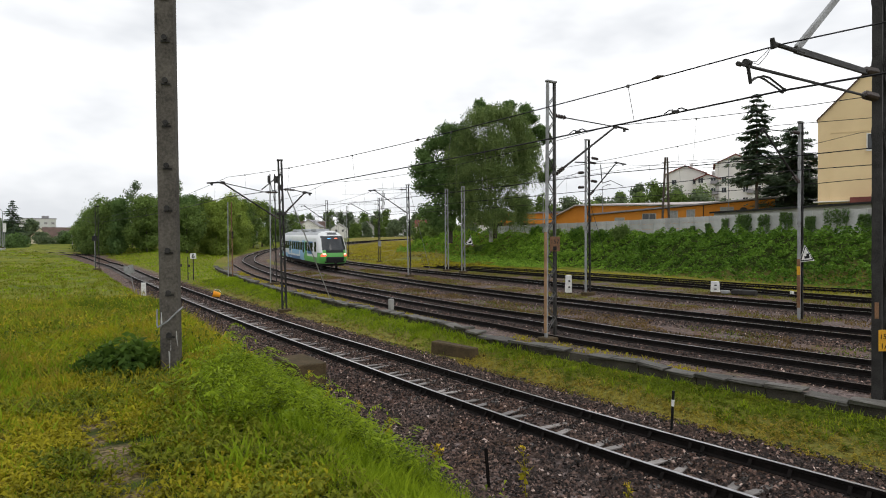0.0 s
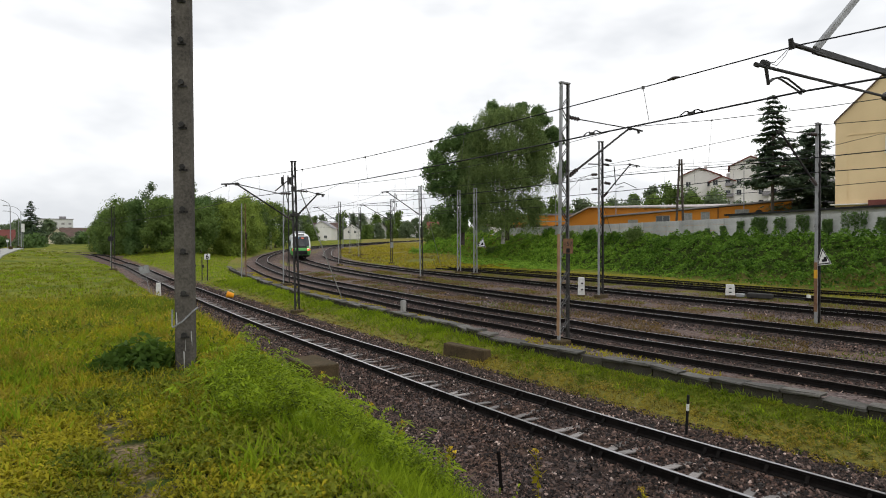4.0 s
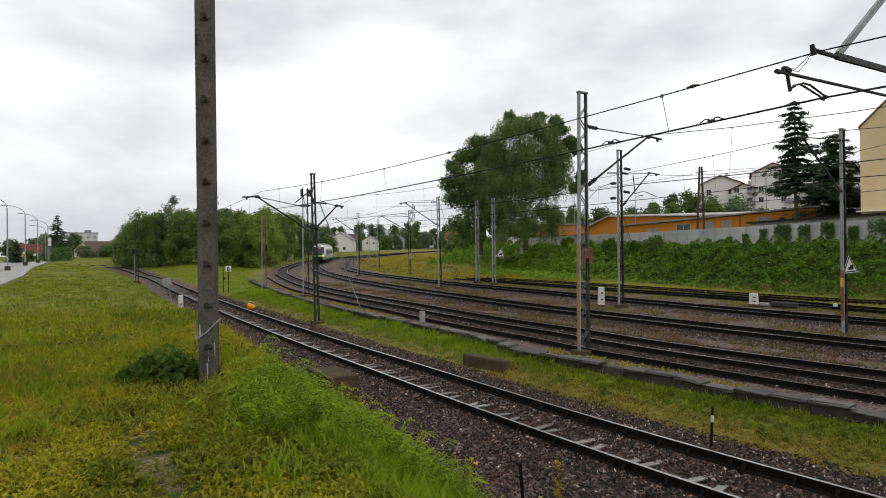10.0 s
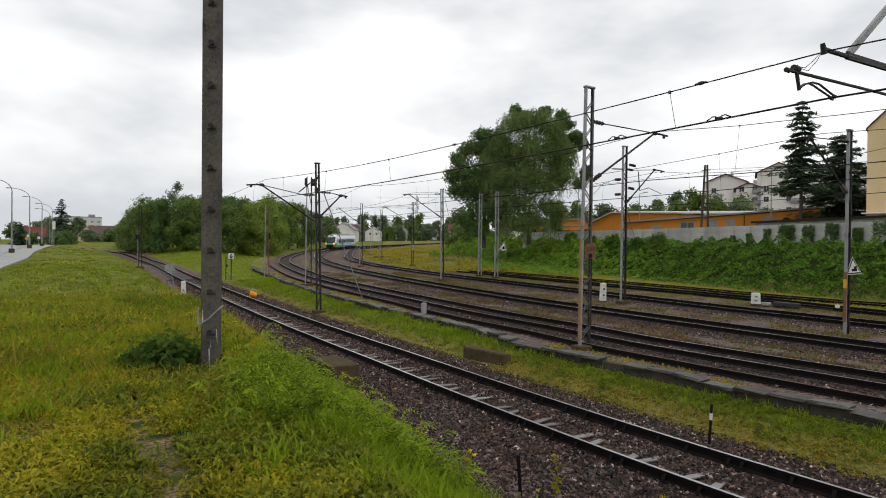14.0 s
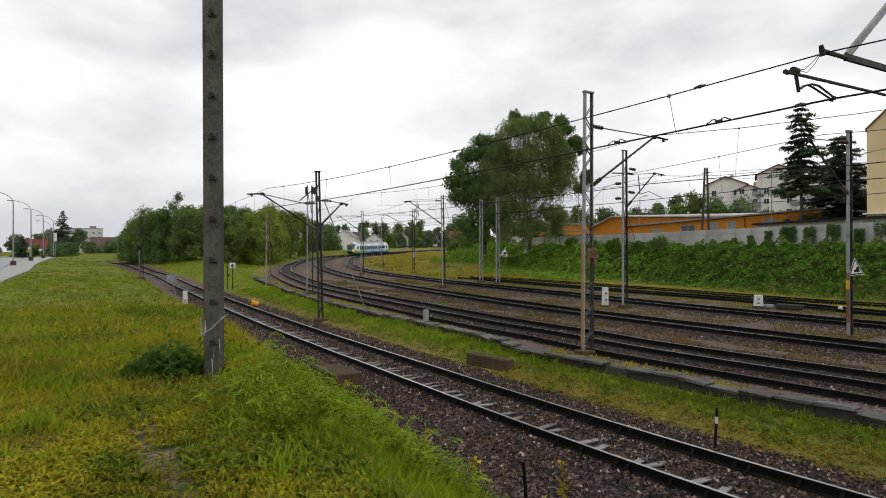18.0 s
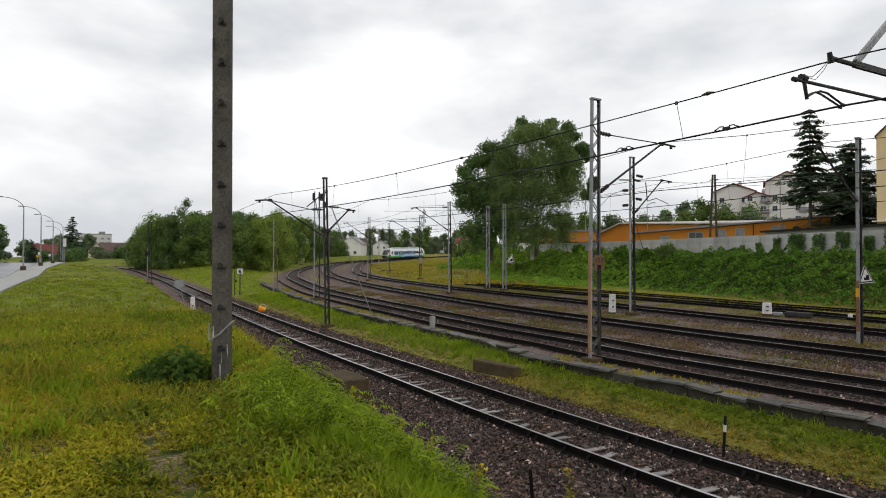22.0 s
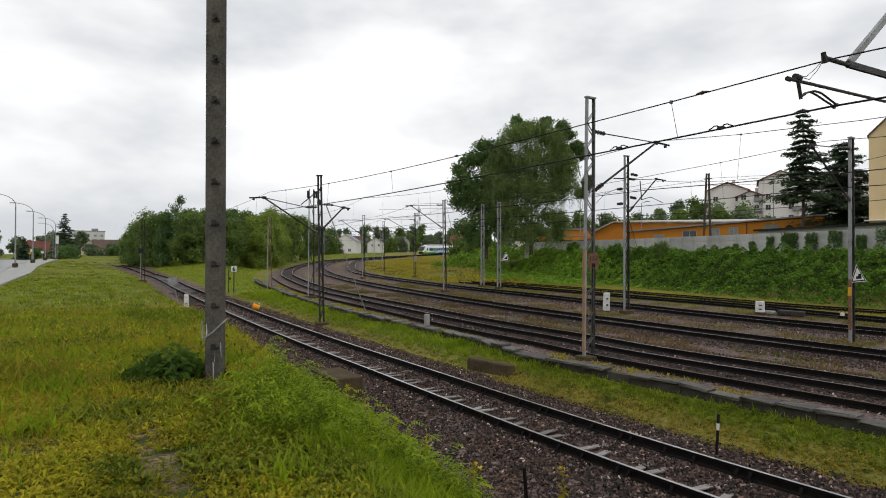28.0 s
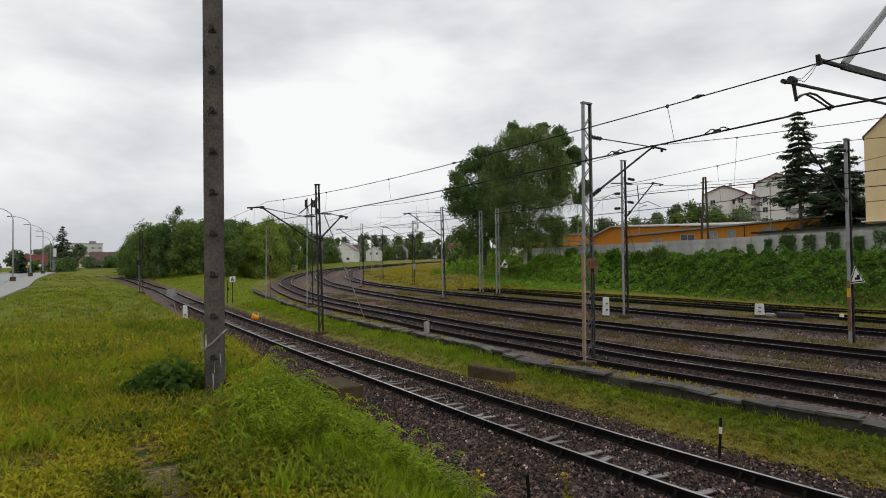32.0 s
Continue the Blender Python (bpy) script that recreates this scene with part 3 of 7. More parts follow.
def cantilever(t, reach, z_tie, z_low, z_root=None, tail=0.55):
    """The arm that holds the wires: a rising boom with a tie on insulators, reaching along the thing's x axis; tail: the end beyond the joint."""
    d = 1 if reach > 0 else -1
    bm = B()
    root = Vector((d * 0.2, 0, z_low))
    tip = Vector((reach, 0, z_tie))
    ins = root + (tip - root).normalized() * 0.5
    rod(bm, ins, tip, 0.04, 0.036, 8)
    rod(bm, tip - Vector((d * 0.12, 0, -0.02)), tip + Vector((d * tail, 0, -0.03)), 0.04, 0.035, 8)
    box(bm, 0.16, 0.09, 0.14, tip.x, 0, tip.z - 0.07, bevel=0.02)
    box(bm, 0.1, 0.08, 0.12, tip.x + d * tail * 0.7, 0, tip.z - 0.14, bevel=0.02)
    boom = part("boom", bm, M_DARKSTEEL, t, "dark steel boom")
    bm = B()
    insulator(bm, root, ins, 0.085)
    rod(bm, root, root - Vector((d * 0.08, 0, 0)), 0.05, 0.05, 8)
    part("insulator", bm, M_INSUL, t)
    bm = B()
    zr = z_tie + 0.04 if z_root is None else z_root
    rod(bm, (d * 0.7, 0, zr), tip, 0.02)
    part("tie", bm, M_DARKSTEEL, t)
    bm = B()
    insulator(bm, (d * 0.15, 0, zr + 0.02), (d * 0.7, 0, zr), 0.08)
    part("insulator", bm, M_INSUL, t)
    return boom


# ---------------- building blocks ----------------
def window(parent, x, z, w, h, y=0.0, glass=M_GLASS, frame_mat=M_WHITE, sill=True):
    """A window in a wall that faces -y at that y."""
    bm = B()
    for a, c, sx, sz in ((x - w / 2 + 0.04, z, 0.08, h), (x + w / 2 - 0.04, z, 0.08, h), (x, z, 0.06, h), (x, z, w, 0.08), (x, z + h - 0.08, w, 0.08)):
        box(bm, sx, 0.1, sz, a, y - 0.02, c)
    win = part("window", bm, frame_mat, parent)
    bm = B()
    box(bm, w - 0.04, 0.04, h - 0.04, x, y + 0.0, z + 0.02)
    part("pane", bm, glass, win)
    if sill:
        bm = B()
        box(bm, w + 0.16, 0.16, 0.05, x, y - 0.06, z - 0.06)
        part("sill", bm, frame_mat, win)
    return win


def gabled(bm, w, d, h, ridge, along="x"):
    """Walls with two gables, a solid block; the ridge runs along x or y."""
    if along == "x":
        v = [(-w / 2, -d / 2, 0), (w / 2, -d / 2, 0), (w / 2, d / 2, 0), (-w / 2, d / 2, 0), (-w / 2, -d / 2, h), (w / 2, -d / 2, h), (w / 2, d / 2, h), (-w / 2, d / 2, h), (-w / 2, 0, h + ridge), (w / 2, 0, h + ridge)]
        f = [(0, 1, 5, 4), (2, 3, 7, 6), (1, 2, 6, 9, 5), (3, 0, 4, 8, 7), (4, 5, 9, 8), (6, 7, 8, 9)]
    else:
        v = [(-w / 2, -d / 2, 0), (w / 2, -d / 2, 0), (w / 2, d / 2, 0), (-w / 2, d / 2, 0), (-w / 2, -d / 2, h), (w / 2, -d / 2, h), (w / 2, d / 2, h), (-w / 2, d / 2, h), (0, -d / 2, h + ridge), (0, d / 2, h + ridge)]
        f = [(0, 1, 5, 8, 4), (2, 3, 7, 9, 6), (1, 2, 6, 5), (3, 0, 4, 7), (4, 8, 9, 7), (5, 6, 9, 8)]
    vs = [bm.verts.new(p) for p in v]
    for q in f:
        bm.faces.new([vs[i] for i in q])


def gable_roof(bm, w, d, h, ridge, along="x", over=0.4, thick=0.18):
    """Two sloping slabs over a gabled block."""
    span = (d if along == "x" else w) / 2
    length = (w if along == "x" else d) + 2 * over
    k = ridge / span
    for s in (-1, 1):
        a = (s * (span + over), h - over * k)
        pts = [(0, h + ridge), a, (a[0], a[1] + thick), (0, h + ridge + thick)]
        vs = []
        for e in (-length / 2, length / 2):
            for c, z in pts:
                vs.append(bm.verts.new((e, c, z + 0.004) if along == "x" else (c, e, z + 0.004)))
        for q in ((0, 1, 2, 3), (7, 6, 5, 4), (0, 4, 5, 1), (1, 5, 6, 2), (2, 6, 7, 3), (3, 7, 4, 0)):
            bm.faces.new([vs[i] for i in q])


def house(name, x, y, z, turn, w, d, h, ridge, along, wall_mat, roof_mat, label, category="house", rows=(), chimney=None):
    t = thing(name, pose(x, y, z, 0, 0, turn), label, category)
    bm = B()
    gabled(bm, w, d, h, ridge, along)
    part("wall", bm, wall_mat, t)
    bm = B()
    gable_roof(bm, w, d, h, ridge, along)
    roof = part("roof", bm, roof_mat, t)
    for wx, wz, ww, wh in rows:
        window(t, wx, wz, ww, wh, -d / 2 - 0.02)
    if chimney:
        bm = B()
        box(bm, 0.6, 0.6, 1.6, chimney[0], chimney[1], chimney[2], bevel=0.03)
        part("chimney", bm, M_HOUSE, roof)
    return t


# ---------------- trees ----------------
def leaf_cloud(rng, blobs, n, size, droop=0.0, shell=0.55, out=1.1):
    """Leaves as small bent quads scattered through blobs (x, y, z, rx, ry, rz), thicker towards their outside, in uneven clumps, faced outward; a few large ones fill the inside."""
    vol = np.array([b[3] * b[4] * b[5] for b in blobs]) ** 0.67
    pick = rng.choice(len(blobs), n, p=vol / vol.sum())
    bl = np.array(blobs)[pick]
    d = rng.normal(size=(n, 3))
    d /= np.linalg.norm(d, axis=1)[:, None]
    wob = 1 + 0.15 * np.sin(d[:, 0] * 7 + pick) + 0.15 * np.sin(d[:, 1] * 9 + d[:, 2] * 6 + 2.0 * pick) + 0.09 * np.sin(d[:, 0] * 17 + d[:, 2] * 15 + pick)
    r = (shell + (1 - shell) * rng.random(n) ** 0.6) * wob
    core = rng.random(n) < 0.07
    r = np.where(core, 0.62 * rng.random(n) ** 0.5, r)
    c = bl[:, :3] + d * bl[:, 3:] * r[:, None]
    c[:, 2] -= droop * rng.random(n) ** 2
    a = rng.normal(size=(n, 3)) * 0.75 + d * out + np.array([0, 0, 0.25])
    a /= np.linalg.norm(a, axis=1)[:, None]
    e = np.cross(a, rng.normal(size=(n, 3)))
    e /= np.linalg.norm(e, axis=1)[:, None]
    f = np.cross(a, e)
    s = (size * np.where(core, 2.6, 0.55 + 0.75 * rng.random(n)))[:, None]
    return np.stack([c - e * s, c - f * s * 0.6, c + e * s, c + f * s * 0.6], 1)


def weeping_cloud(rng, blobs, n, size, fall):
    """Hanging strands of small leaves that start on the upper side of the blobs and fall down their outside."""
    per = 11
    k = n // per
    vol = np.array([b[3] * b[4] * b[5] for b in blobs]) ** 0.67
    pick = rng.choice(len(blobs), k, p=vol / vol.sum())
    bl = np.array(blobs)[pick]
    d = rng.normal(size=(k, 3))
    d[:, 2] = np.abs(d[:, 2]) * 0.9 - 0.25
    d /= np.linalg.norm(d, axis=1)[:, None]
    top = bl[:, :3] + d * bl[:, 3:] * (0.72 + 0.34 * rng.random(k))[:, None]
    ln = fall * (0.35 + 0.9 * rng.random(k))
    u = np.tile(np.linspace(0, 1, per), (k, 1)) + rng.random((k, per)) * 0.06
    c = np.repeat(top[:, None, :], per, 1)
    c[:, :, 2] -= u * ln[:, None]
    c[:, :, :2] += (d[:, None, :2] * 0.45 * np.sqrt(u)[:, :, None]) + rng.normal(size=(k, per, 2)) * 0.045
    c = c.reshape(-1, 3)
    m = len(c)
    dn = np.repeat(d, per, 0)
    ax = np.c_[rng.normal(size=(m, 2)) * 0.28, -np.ones(m)]
    ax /= np.linalg.norm(ax, axis=1)[:, None]
    sd = np.cross(ax, dn + rng.normal(size=(m, 3)) * 0.7)
    sd /= np.linalg.norm(sd, axis=1)[:, None]
    s = (size * (0.6 + 0.7 * rng.random(m)))[:, None]
    return np.stack([c - ax * s, c - sd * s * 0.42, c + ax * s, c + sd * s * 0.42], 1)


def tree(name, x, y, z, h, trunk_h, r, blobs, n, size, mat, bark, label, seed, droop=0.0, category="tree", limbs=7, group="", fall=0.0):
    """Trunk with limbs, and a crown of leaves; blobs are given in metres from the trunk's foot."""
    rng = np.random.default_rng(seed)
    t = thing(name, pose(x, y, z), label, category, group)
    bm = B()
    rod(bm, (0, 0, -0.3), (0.05 * h * 0.1, 0, trunk_h), r, r * 0.7, 10)
    rod(bm, (0.05 * h * 0.1, 0, trunk_h), (0, 0, h * 0.86), r * 0.7, r * 0.12, 8)
    for i in range(limbs):
        b = blobs[i % len(blobs)]
        z0 = trunk_h * 0.8 + (h * 0.5 - trunk_h * 0.8) * rng.random()
        rod(bm, (0, 0, z0), (b[0] * 0.85, b[1] * 0.85, max(b[2], z0 + 0.5)), r * 0.35, r * 0.08, 6)
    part("trunk", bm, bark, t)
    crown = leaf_cloud(rng, blobs, n, size, droop)
    if fall:
        crown = np.concatenate([leaf_cloud(rng, blobs, n // 3, size * 1.35, 0.4, 0.2), weeping_cloud(rng, blobs, n * 2 // 3, size, fall)])
    soup("crown", crown, mat, t)
    return t


def random_blobs(rng, w, h0, h1, k, flat=0.8):
    """Clump shapes for a crown between two heights, widest below its middle."""
    out = []
    for i in range(k):
        f = (i + 0.5) / k
        zz = h0 + (h1 - h0) * f
        span = w * math.sin(math.pi * min(0.97, 0.18 + 0.75 * f)) ** 0.8
        a = rng.random() * 6.283
        rad = span * 0.62 * rng.random() ** 0.5
        s = w * (0.26 + 0.2 * rng.random())
        out.append((rad * math.cos(a), rad * math.sin(a) * flat, zz, s, s, s * (0.75 + 0.3 * rng.random())))
    return out


def spruce(x, y, z, h, w, n, seed, label, bare=0.06, curve=0.7, gap=0.55, ragged=0.45):
    rng = np.random.default_rng(seed)
    t = thing("spruce_tree", pose(x, y, z), label, "tree")
    bm = B()
    rod(bm, (0, 0, -0.3), (0, 0, h * 0.97), 0.03 * h * 0.5, 0.02, 8)
    part("trunk", bm, M_BARK, t)
    quads = []
    tiers = int(h / gap)
    bm = B()
    for i in range(tiers):
        f = (i + 0.5) / tiers
        zz = h * (bare + (0.99 - bare) * f)
        reach = w * (1 - f) ** curve * (1.1 - ragged * rng.random()) + 0.15
        for j in range(5 + int(4 * (1 - f))):
            a = rng.random() * 6.283
            ln = reach * (0.65 + 0.45 * rng.random())
            tip = Vector((math.cos(a) * ln, math.sin(a) * ln, zz - ln * 0.16 + 0.05 * rng.normal()))
            rod(bm, (0, 0, zz), tip, 0.035, 0.01, 4)
            m = max(5, int(n / (tiers * 7) * (0.3 + 1.4 * (1 - f))))
            u = rng.random(m) ** 0.7
            c = np.outer(u, tip - Vector((0, 0, zz))) + np.array([0, 0, zz])
            c += rng.normal(size=(m, 3)) * np.array([0.22, 0.22, 0.09]) * (0.5 + ln * 0.25)
            c[:, 2] -= 0.16 * rng.random(m)
            ax = np.c_[np.cos(a) + rng.normal(size=m) * 0.5, np.sin(a) + rng.normal(size=m) * 0.5, -0.35 + rng.normal(size=m) * 0.25]
            ax /= np.linalg.norm(ax, axis=1)[:, None]
            sd = np.cross(ax, [0, 0, 1.0]) + rng.normal(size=(m, 3)) * 0.3
            s = (0.2 + 0.22 * rng.random(m))[:, None]
            quads.append(np.stack([c - ax * s, c - sd * s * 0.36, c + ax * s, c + sd * s * 0.36], 1))
    tagged(part("branchwork", bm, M_BARK, t), kind="stuff")
    soup("foliage", np.concatenate(quads), M_NEEDLE, t)
    return t


# ---------------- masts along the railway ----------------
DARK = (M_DARKSTEEL, M_DARKSTEEL)
BOTH = (M_STEEL, M_STEEL)


def tube(bm, pts, r, sides=4):
    """One bent round bar through the points."""
    pts = [Vector(q) for q in pts]
    rings = []
    for i, q in enumerate(pts):
        d = (pts[min(i + 1, len(pts) - 1)] - pts[max(i - 1, 0)]).normalized()
        m = d.to_track_quat("Z", "Y").to_matrix()
        rings.append([bm.verts.new(q + m @ Vector((r * math.cos(6.2832 * k / sides), r * math.sin(6.2832 * k / sides), 0))) for k in range(sides)])
    for a, b in zip(rings[:-1], rings[1:]):
        for k in range(sides):
            bm.faces.new((a[k], a[(k + 1) % sides], b[(k + 1) % sides], b[k]))
    bm.faces.new(rings[0][::-1])
    bm.faces.new(rings[-1])


def plate(t, x, y, z, w, h, mat, lines, ink, label, turn=0.0):
    """A number plate on a mast, its face towards -y."""
    bm = B()
    box(bm, w, 0.015, h, x, y, z, bevel=0.004)
    p = part("number_plate", bm, mat, t, label)
    p.rotation_euler[2] = radians(turn)
    for words, size, dz in lines:
        cu = bpy.data.curves.new("numeral", "FONT")
        cu.body, cu.size, cu.align_x, cu.extrude = words, size, "CENTER", 0.002
        tmp = bpy.data.objects.new("numeral", cu)
        me = bpy.data.meshes.new_from_object(tmp)
        bpy.data.objects.remove(tmp)
        me.materials.append(ink)
        o = new("numeral", me)
        o.parent = p
        o.matrix_basis = pose(x, y - 0.012, z + dz, 90, 0, 0)
    return p


# Left leg coloured pale as lit, right leg and braces darker as shaded.
mast_c = mast(3.63, 20.1, 8.75, 33, 0.46, (M_STEEL, M_GREYSTEEL), "steel lattice mast, rusty below, beside the concrete slabs", lean=0.5, foot=0.15, dz=0.0, leg=0.1, bay=0.42)
cantilever(mast_c, 3.2, 7.6, 5.66, None, 0.7)
bm = B()
box(bm, 0.03, 0.108, 3.4, -0.232, 0, 0.3)
part("rusty_sheet", bm, M_TAN, mast_c, "rust-brown lower channel")
# Black cover over the lower part of the right leg.
bm = B()
box(bm, 0.075, 0.112, 3.0, 0.2, 0, 0.1)
part("black_sheet", bm, M_DARKSTEEL, mast_c, "black lower channel")
plate(mast_c, 0.12, -0.12, 3.05, 0.34, 0.5, M_RUST, (("157", 0.2, 0.26),), M_BLACK, "rusty plate with faded black numbers", -33)
bm = B()
box(bm, 0.12, 0.02, 0.14, 0.12, -0.13, 3.08)
part("faded_sign", bm, M_BLACK, mast_c).rotation_euler[2] = radians(-33)

mast_b = mast(-7.85, 29.3, 7.55, 33, 0.27, DARK, "dark lattice mast with booms on both sides", lean=-1.2, foot=0.25, leg=0.12)
cantilever(mast_b, -2.75, 6.4, 4.72, 5.98, 0.68)
cantilever(mast_b, 1.22, 6.0, 5.0, 6.12, 0.36)
bm = B()
box(bm, 0.46, 0.2, 0.16, 0, 0, 4.86, bevel=0.02)
part("bracket", bm, M_DARKSTEEL, mast_b)
bm = B()
box(bm, 0.2, 0.24, 0.26, -0.02, 0, 6.1, bevel=0.03)
part("bracket", bm, M_DARKSTEEL, mast_b)
mast_d = mast(8.25, 11.2, 9.6, 39, 0.34, DARK, "tall dark lattice mast at the concrete edge", lean=-0.7, foot=0.25, dz=0.1)
plate(mast_d, -0.05, -0.2, 1.25, 0.22, 0.4, M_YELLOW, (("157", 0.135, 0.23), ("1A", 0.15, 0.05)), M_BLACK, "yellow plate with black numbers", -39)
bm = B()
box(bm, 0.1, 0.02, 0.3, -0.12, -0.12, 1.85)
part("old_plate", bm, M_RUST, mast_d).rotation_euler[2] = radians(-39)
# its two arms over the single track
z_d = mast_d.location.z
def reach_d(x, z):
    """A place on the mast's arms, x along them and z over the rails."""
    return (x, 0, z - z_d - 0.012 * x)


bm = B()
beam(bm, reach_d(-0.75, 6.34), reach_d(-3.9, 6.12), 0.05, 0.09)
rod(bm, reach_d(-3.6, 6.13), reach_d(-4.66, 6.06), 0.032, 0.032, 8)
rod(bm, reach_d(-4.62, 6.0), reach_d(-4.68, 6.13), 0.045, 0.03, 8)
part("upper_arm", bm, M_DARKSTEEL, mast_d)
bm = B()
beam(bm, reach_d(-3.84, 6.15), reach_d(-0.2, 8.66), 0.05, 0.1)
part("tie", bm, M_STEEL, mast_d, "pale galvanised tie bar")
for za, zb in ((6.42, 6.34), (5.96, 5.92)):
    bm = B()
    insulator(bm, reach_d(-0.18, za), reach_d(-0.85, zb), 0.085)
    part("insulator", bm, M_INSUL, mast_d)
bm = B()
rod(bm, reach_d(-0.8, 5.91), reach_d(-5.7, 5.6), 0.022, 0.022, 8)
rod(bm, reach_d(-5.62, 5.6), reach_d(-5.7, 5.6), 0.03, 0.03, 8)
rod(bm, reach_d(-5.44, 5.7), reach_d(-5.34, 5.4), 0.026, 0.022, 8)
rod(bm, reach_d(-5.5, 5.66), reach_d(-5.36, 5.66), 0.04, 0.04, 8)
part("lower_arm", bm, M_DARKSTEEL, mast_d)
for k_, (ex, ez) in enumerate(((-4.42, 5.46), (-4.24, 5.48))):
    bm = B()
    q_ = [reach_d(-5.36, 5.42), reach_d(-5.2, 5.5), reach_d(-5.02, 5.55), reach_d(-4.85, 5.55), reach_d(ex, ez)]
    tube(bm, [(x, (0.05 if k_ else -0.05) * i / 4, z) for i, (x, y, z) in enumerate(q_)], 0.014, 6)
    box(bm, 0.09, 0.03, 0.05, ex, 0.05 if k_ else -0.05, ez - z_d - 0.012 * ex - 0.03, bevel=0.008)
    part("registration_arm", bm, M_DARKSTEEL, mast_d)
for bend in (0.02, 0.1):
    bm = B()
    q_ = [reach_d(-4.66, 6.05), reach_d(-4.95 + bend, 5.86), reach_d(-5.2 + bend, 5.72 - bend * 0.3), reach_d(-5.42, 5.68)]
    tube(bm, q_, 0.005)
    part("wire_loop", bm, M_WIRE, mast_d)

mast_k = mast(14.75, 24.5, 8.2, 37, 0.34, (M_STEEL, M_DARKSTEEL), "grey lattice mast with a triangular warning sign", foot=0.1, leg=0.11)
cantilever(mast_k, -3.25, 7.6, 5.75, 7.75, 0.2)
bm = B()
box(bm, 0.03, 0.12, 2.0, -0.17, 0, 0.6)
part("yellowed_channel", bm, M_RUST, mast_k, "orange-brown lower channel")
bm = B()
box(bm, 0.036, 0.126, 0.35, -0.17, 0, 1.95)
part("yellow_band", bm, M_YELLOW, mast_k)


def warning_sign(t, z, size, x=0.0, y=-0.16, turn=0.0, tilt=8):
    """A white triangle with a black border and a dark pictogram."""
    def tri(bm, s, yy, thick, up=0.0):
        pts = [(-s / 2, 0), (s / 2, 0), (0, s * 1.12)]
        f = [bm.verts.new((a, yy, b + up)) for a, b in pts]
        g = [bm.verts.new((a, yy + thick, b + up)) for a, b in pts]
        bm.faces.new(f)
        bm.faces.new(g[::-1])
        for i in range(3):
            bm.faces.new((f[i], g[i], g[(i + 1) % 3], f[(i + 1) % 3]))
    hold = None
    for nm, s, yy, mt, up in (("sign_board", size, 0, M_WHITE, 0), ("sign_border", size * 0.9, -0.006, M_BLACK, size * 0.045), ("sign_face", size * 0.72, -0.012, M_WHITE, size * 0.115)):
        bm = B()
        tri(bm, s, yy, 0.02, up)
        o = part(nm, bm, mt, hold or t)
        if hold is None:
            hold = o
            o.matrix_basis = pose(x, y, z, 0, tilt, turn)
    bm = B()
    box(bm, size * 0.34, 0.006, size * 0.17, 0.02, -0.016, size * 0.2)
    box(bm, size * 0.18, 0.006, size * 0.16, 0.06, -0.016, size * 0.36)
    part("pictogram", bm, M_BLACK, hold)


warning_sign(mast_k, 2.5, 0.62, 0.1, -0.2, -37, -6)
mast_j = mast(8.5, 34.9, 9.2, 33, 0.42, (M_STEEL, M_DARKSTEEL), "grey lattice mast between the main tracks", leg=0.11)
cantilever(mast_j, 2.5, 8.05, 6.0, 7.9, 0.85)
bm = B()
rod(bm, (-1.0, 0, 7.86), (-0.2, 0, 7.9), 0.035, 0.035, 8)
rod(bm, (1.12, 0, 7.85), (1.25, 0, 6.75), 0.028)
rod(bm, (1.25, 0, 6.75), (2.0, 0, 6.95), 0.02)
rod(bm, (2.0, 0, 6.95), (3.1, 0, 6.65), 0.02)
part("registration_arm", bm, M_DARKSTEEL, mast_j)
for xa, xb, zz in ((-0.3, -0.75, 7.3), (-0.3, -0.75, 6.45), (0.35, 0.9, 8.2), (0.3, 0.8, 6.85)):
    bm = B()
    insulator(bm, (xa, 0, zz), (xb, 0, zz - 0.04), 0.09)
    part("insulator", bm, M_INSUL, mast_j)
bm = B()
rod(bm, (-0.7, 0, 7.3), (-1.6, 0.1, 6.95), 0.012)
rod(bm, (-1.6, 0.1, 6.95), (-2.3, 0.2, 6.3), 0.012)
part("jumper", bm, M_WIRE, mast_j)
mast_e = mast(-2.93, 51.5, 8.05, 30, 0.32, (M_STEEL, M_DARKSTEEL), lean=-1.0, leg=0.11)
cantilever(mast_e, -3.1, 7.55, 5.7, 7.65, 0.55)
mast_f = mast(-14.4, 73.6, 8.0, 25, 0.38, (M_STEEL, M_DARKSTEEL), leg=0.1)
cantilever(mast_f, -2.75, 7.3, 5.55, 7.35, 0.5)
mast_h = mast(-8.3, 76.9, 8.4, 25, 0.34, DARK, "dark lattice mast with a small white plate", leg=0.1)
cantilever(mast_h, -3.6, 7.6, 5.8, 7.65, 0.6)
bm = B()
box(bm, 0.4, 0.03, 0.7, 0, -0.2, 2.2, bevel=0.01)
part("plate", bm, M_STEEL, mast_h)
for gx_, gy_ in ((0.36, 59.2), (1.9, 56.3)):
    mast_g = mast(gx_, gy_, 8.25, 25, 0.40, (M_STEEL, M_STEEL), "grey lattice mast at the grassy verge", bay=0.8, leg=0.1)
warning_sign(mast_g, 2.75, 0.8, 0.55, -0.2, -25)
mast_i = mast(-17.7, 49.3, 6.4, 30, 0.42, (M_STEEL, M_RUST), "thin paired posts of rusty and grey steel", foot=0, bay=1.4, leg=0.06)
bm = B()
insulator(bm, (0.2, 0, 4.0), (0.2, 0, 3.4), 0.14)
part("insulator", bm, M_INSUL, mast_i)
mast_a = mast(-32.55, 55.8, 6.1, 30, 0.36, DARK, "dark lattice mast at the single track", leg=0.08)
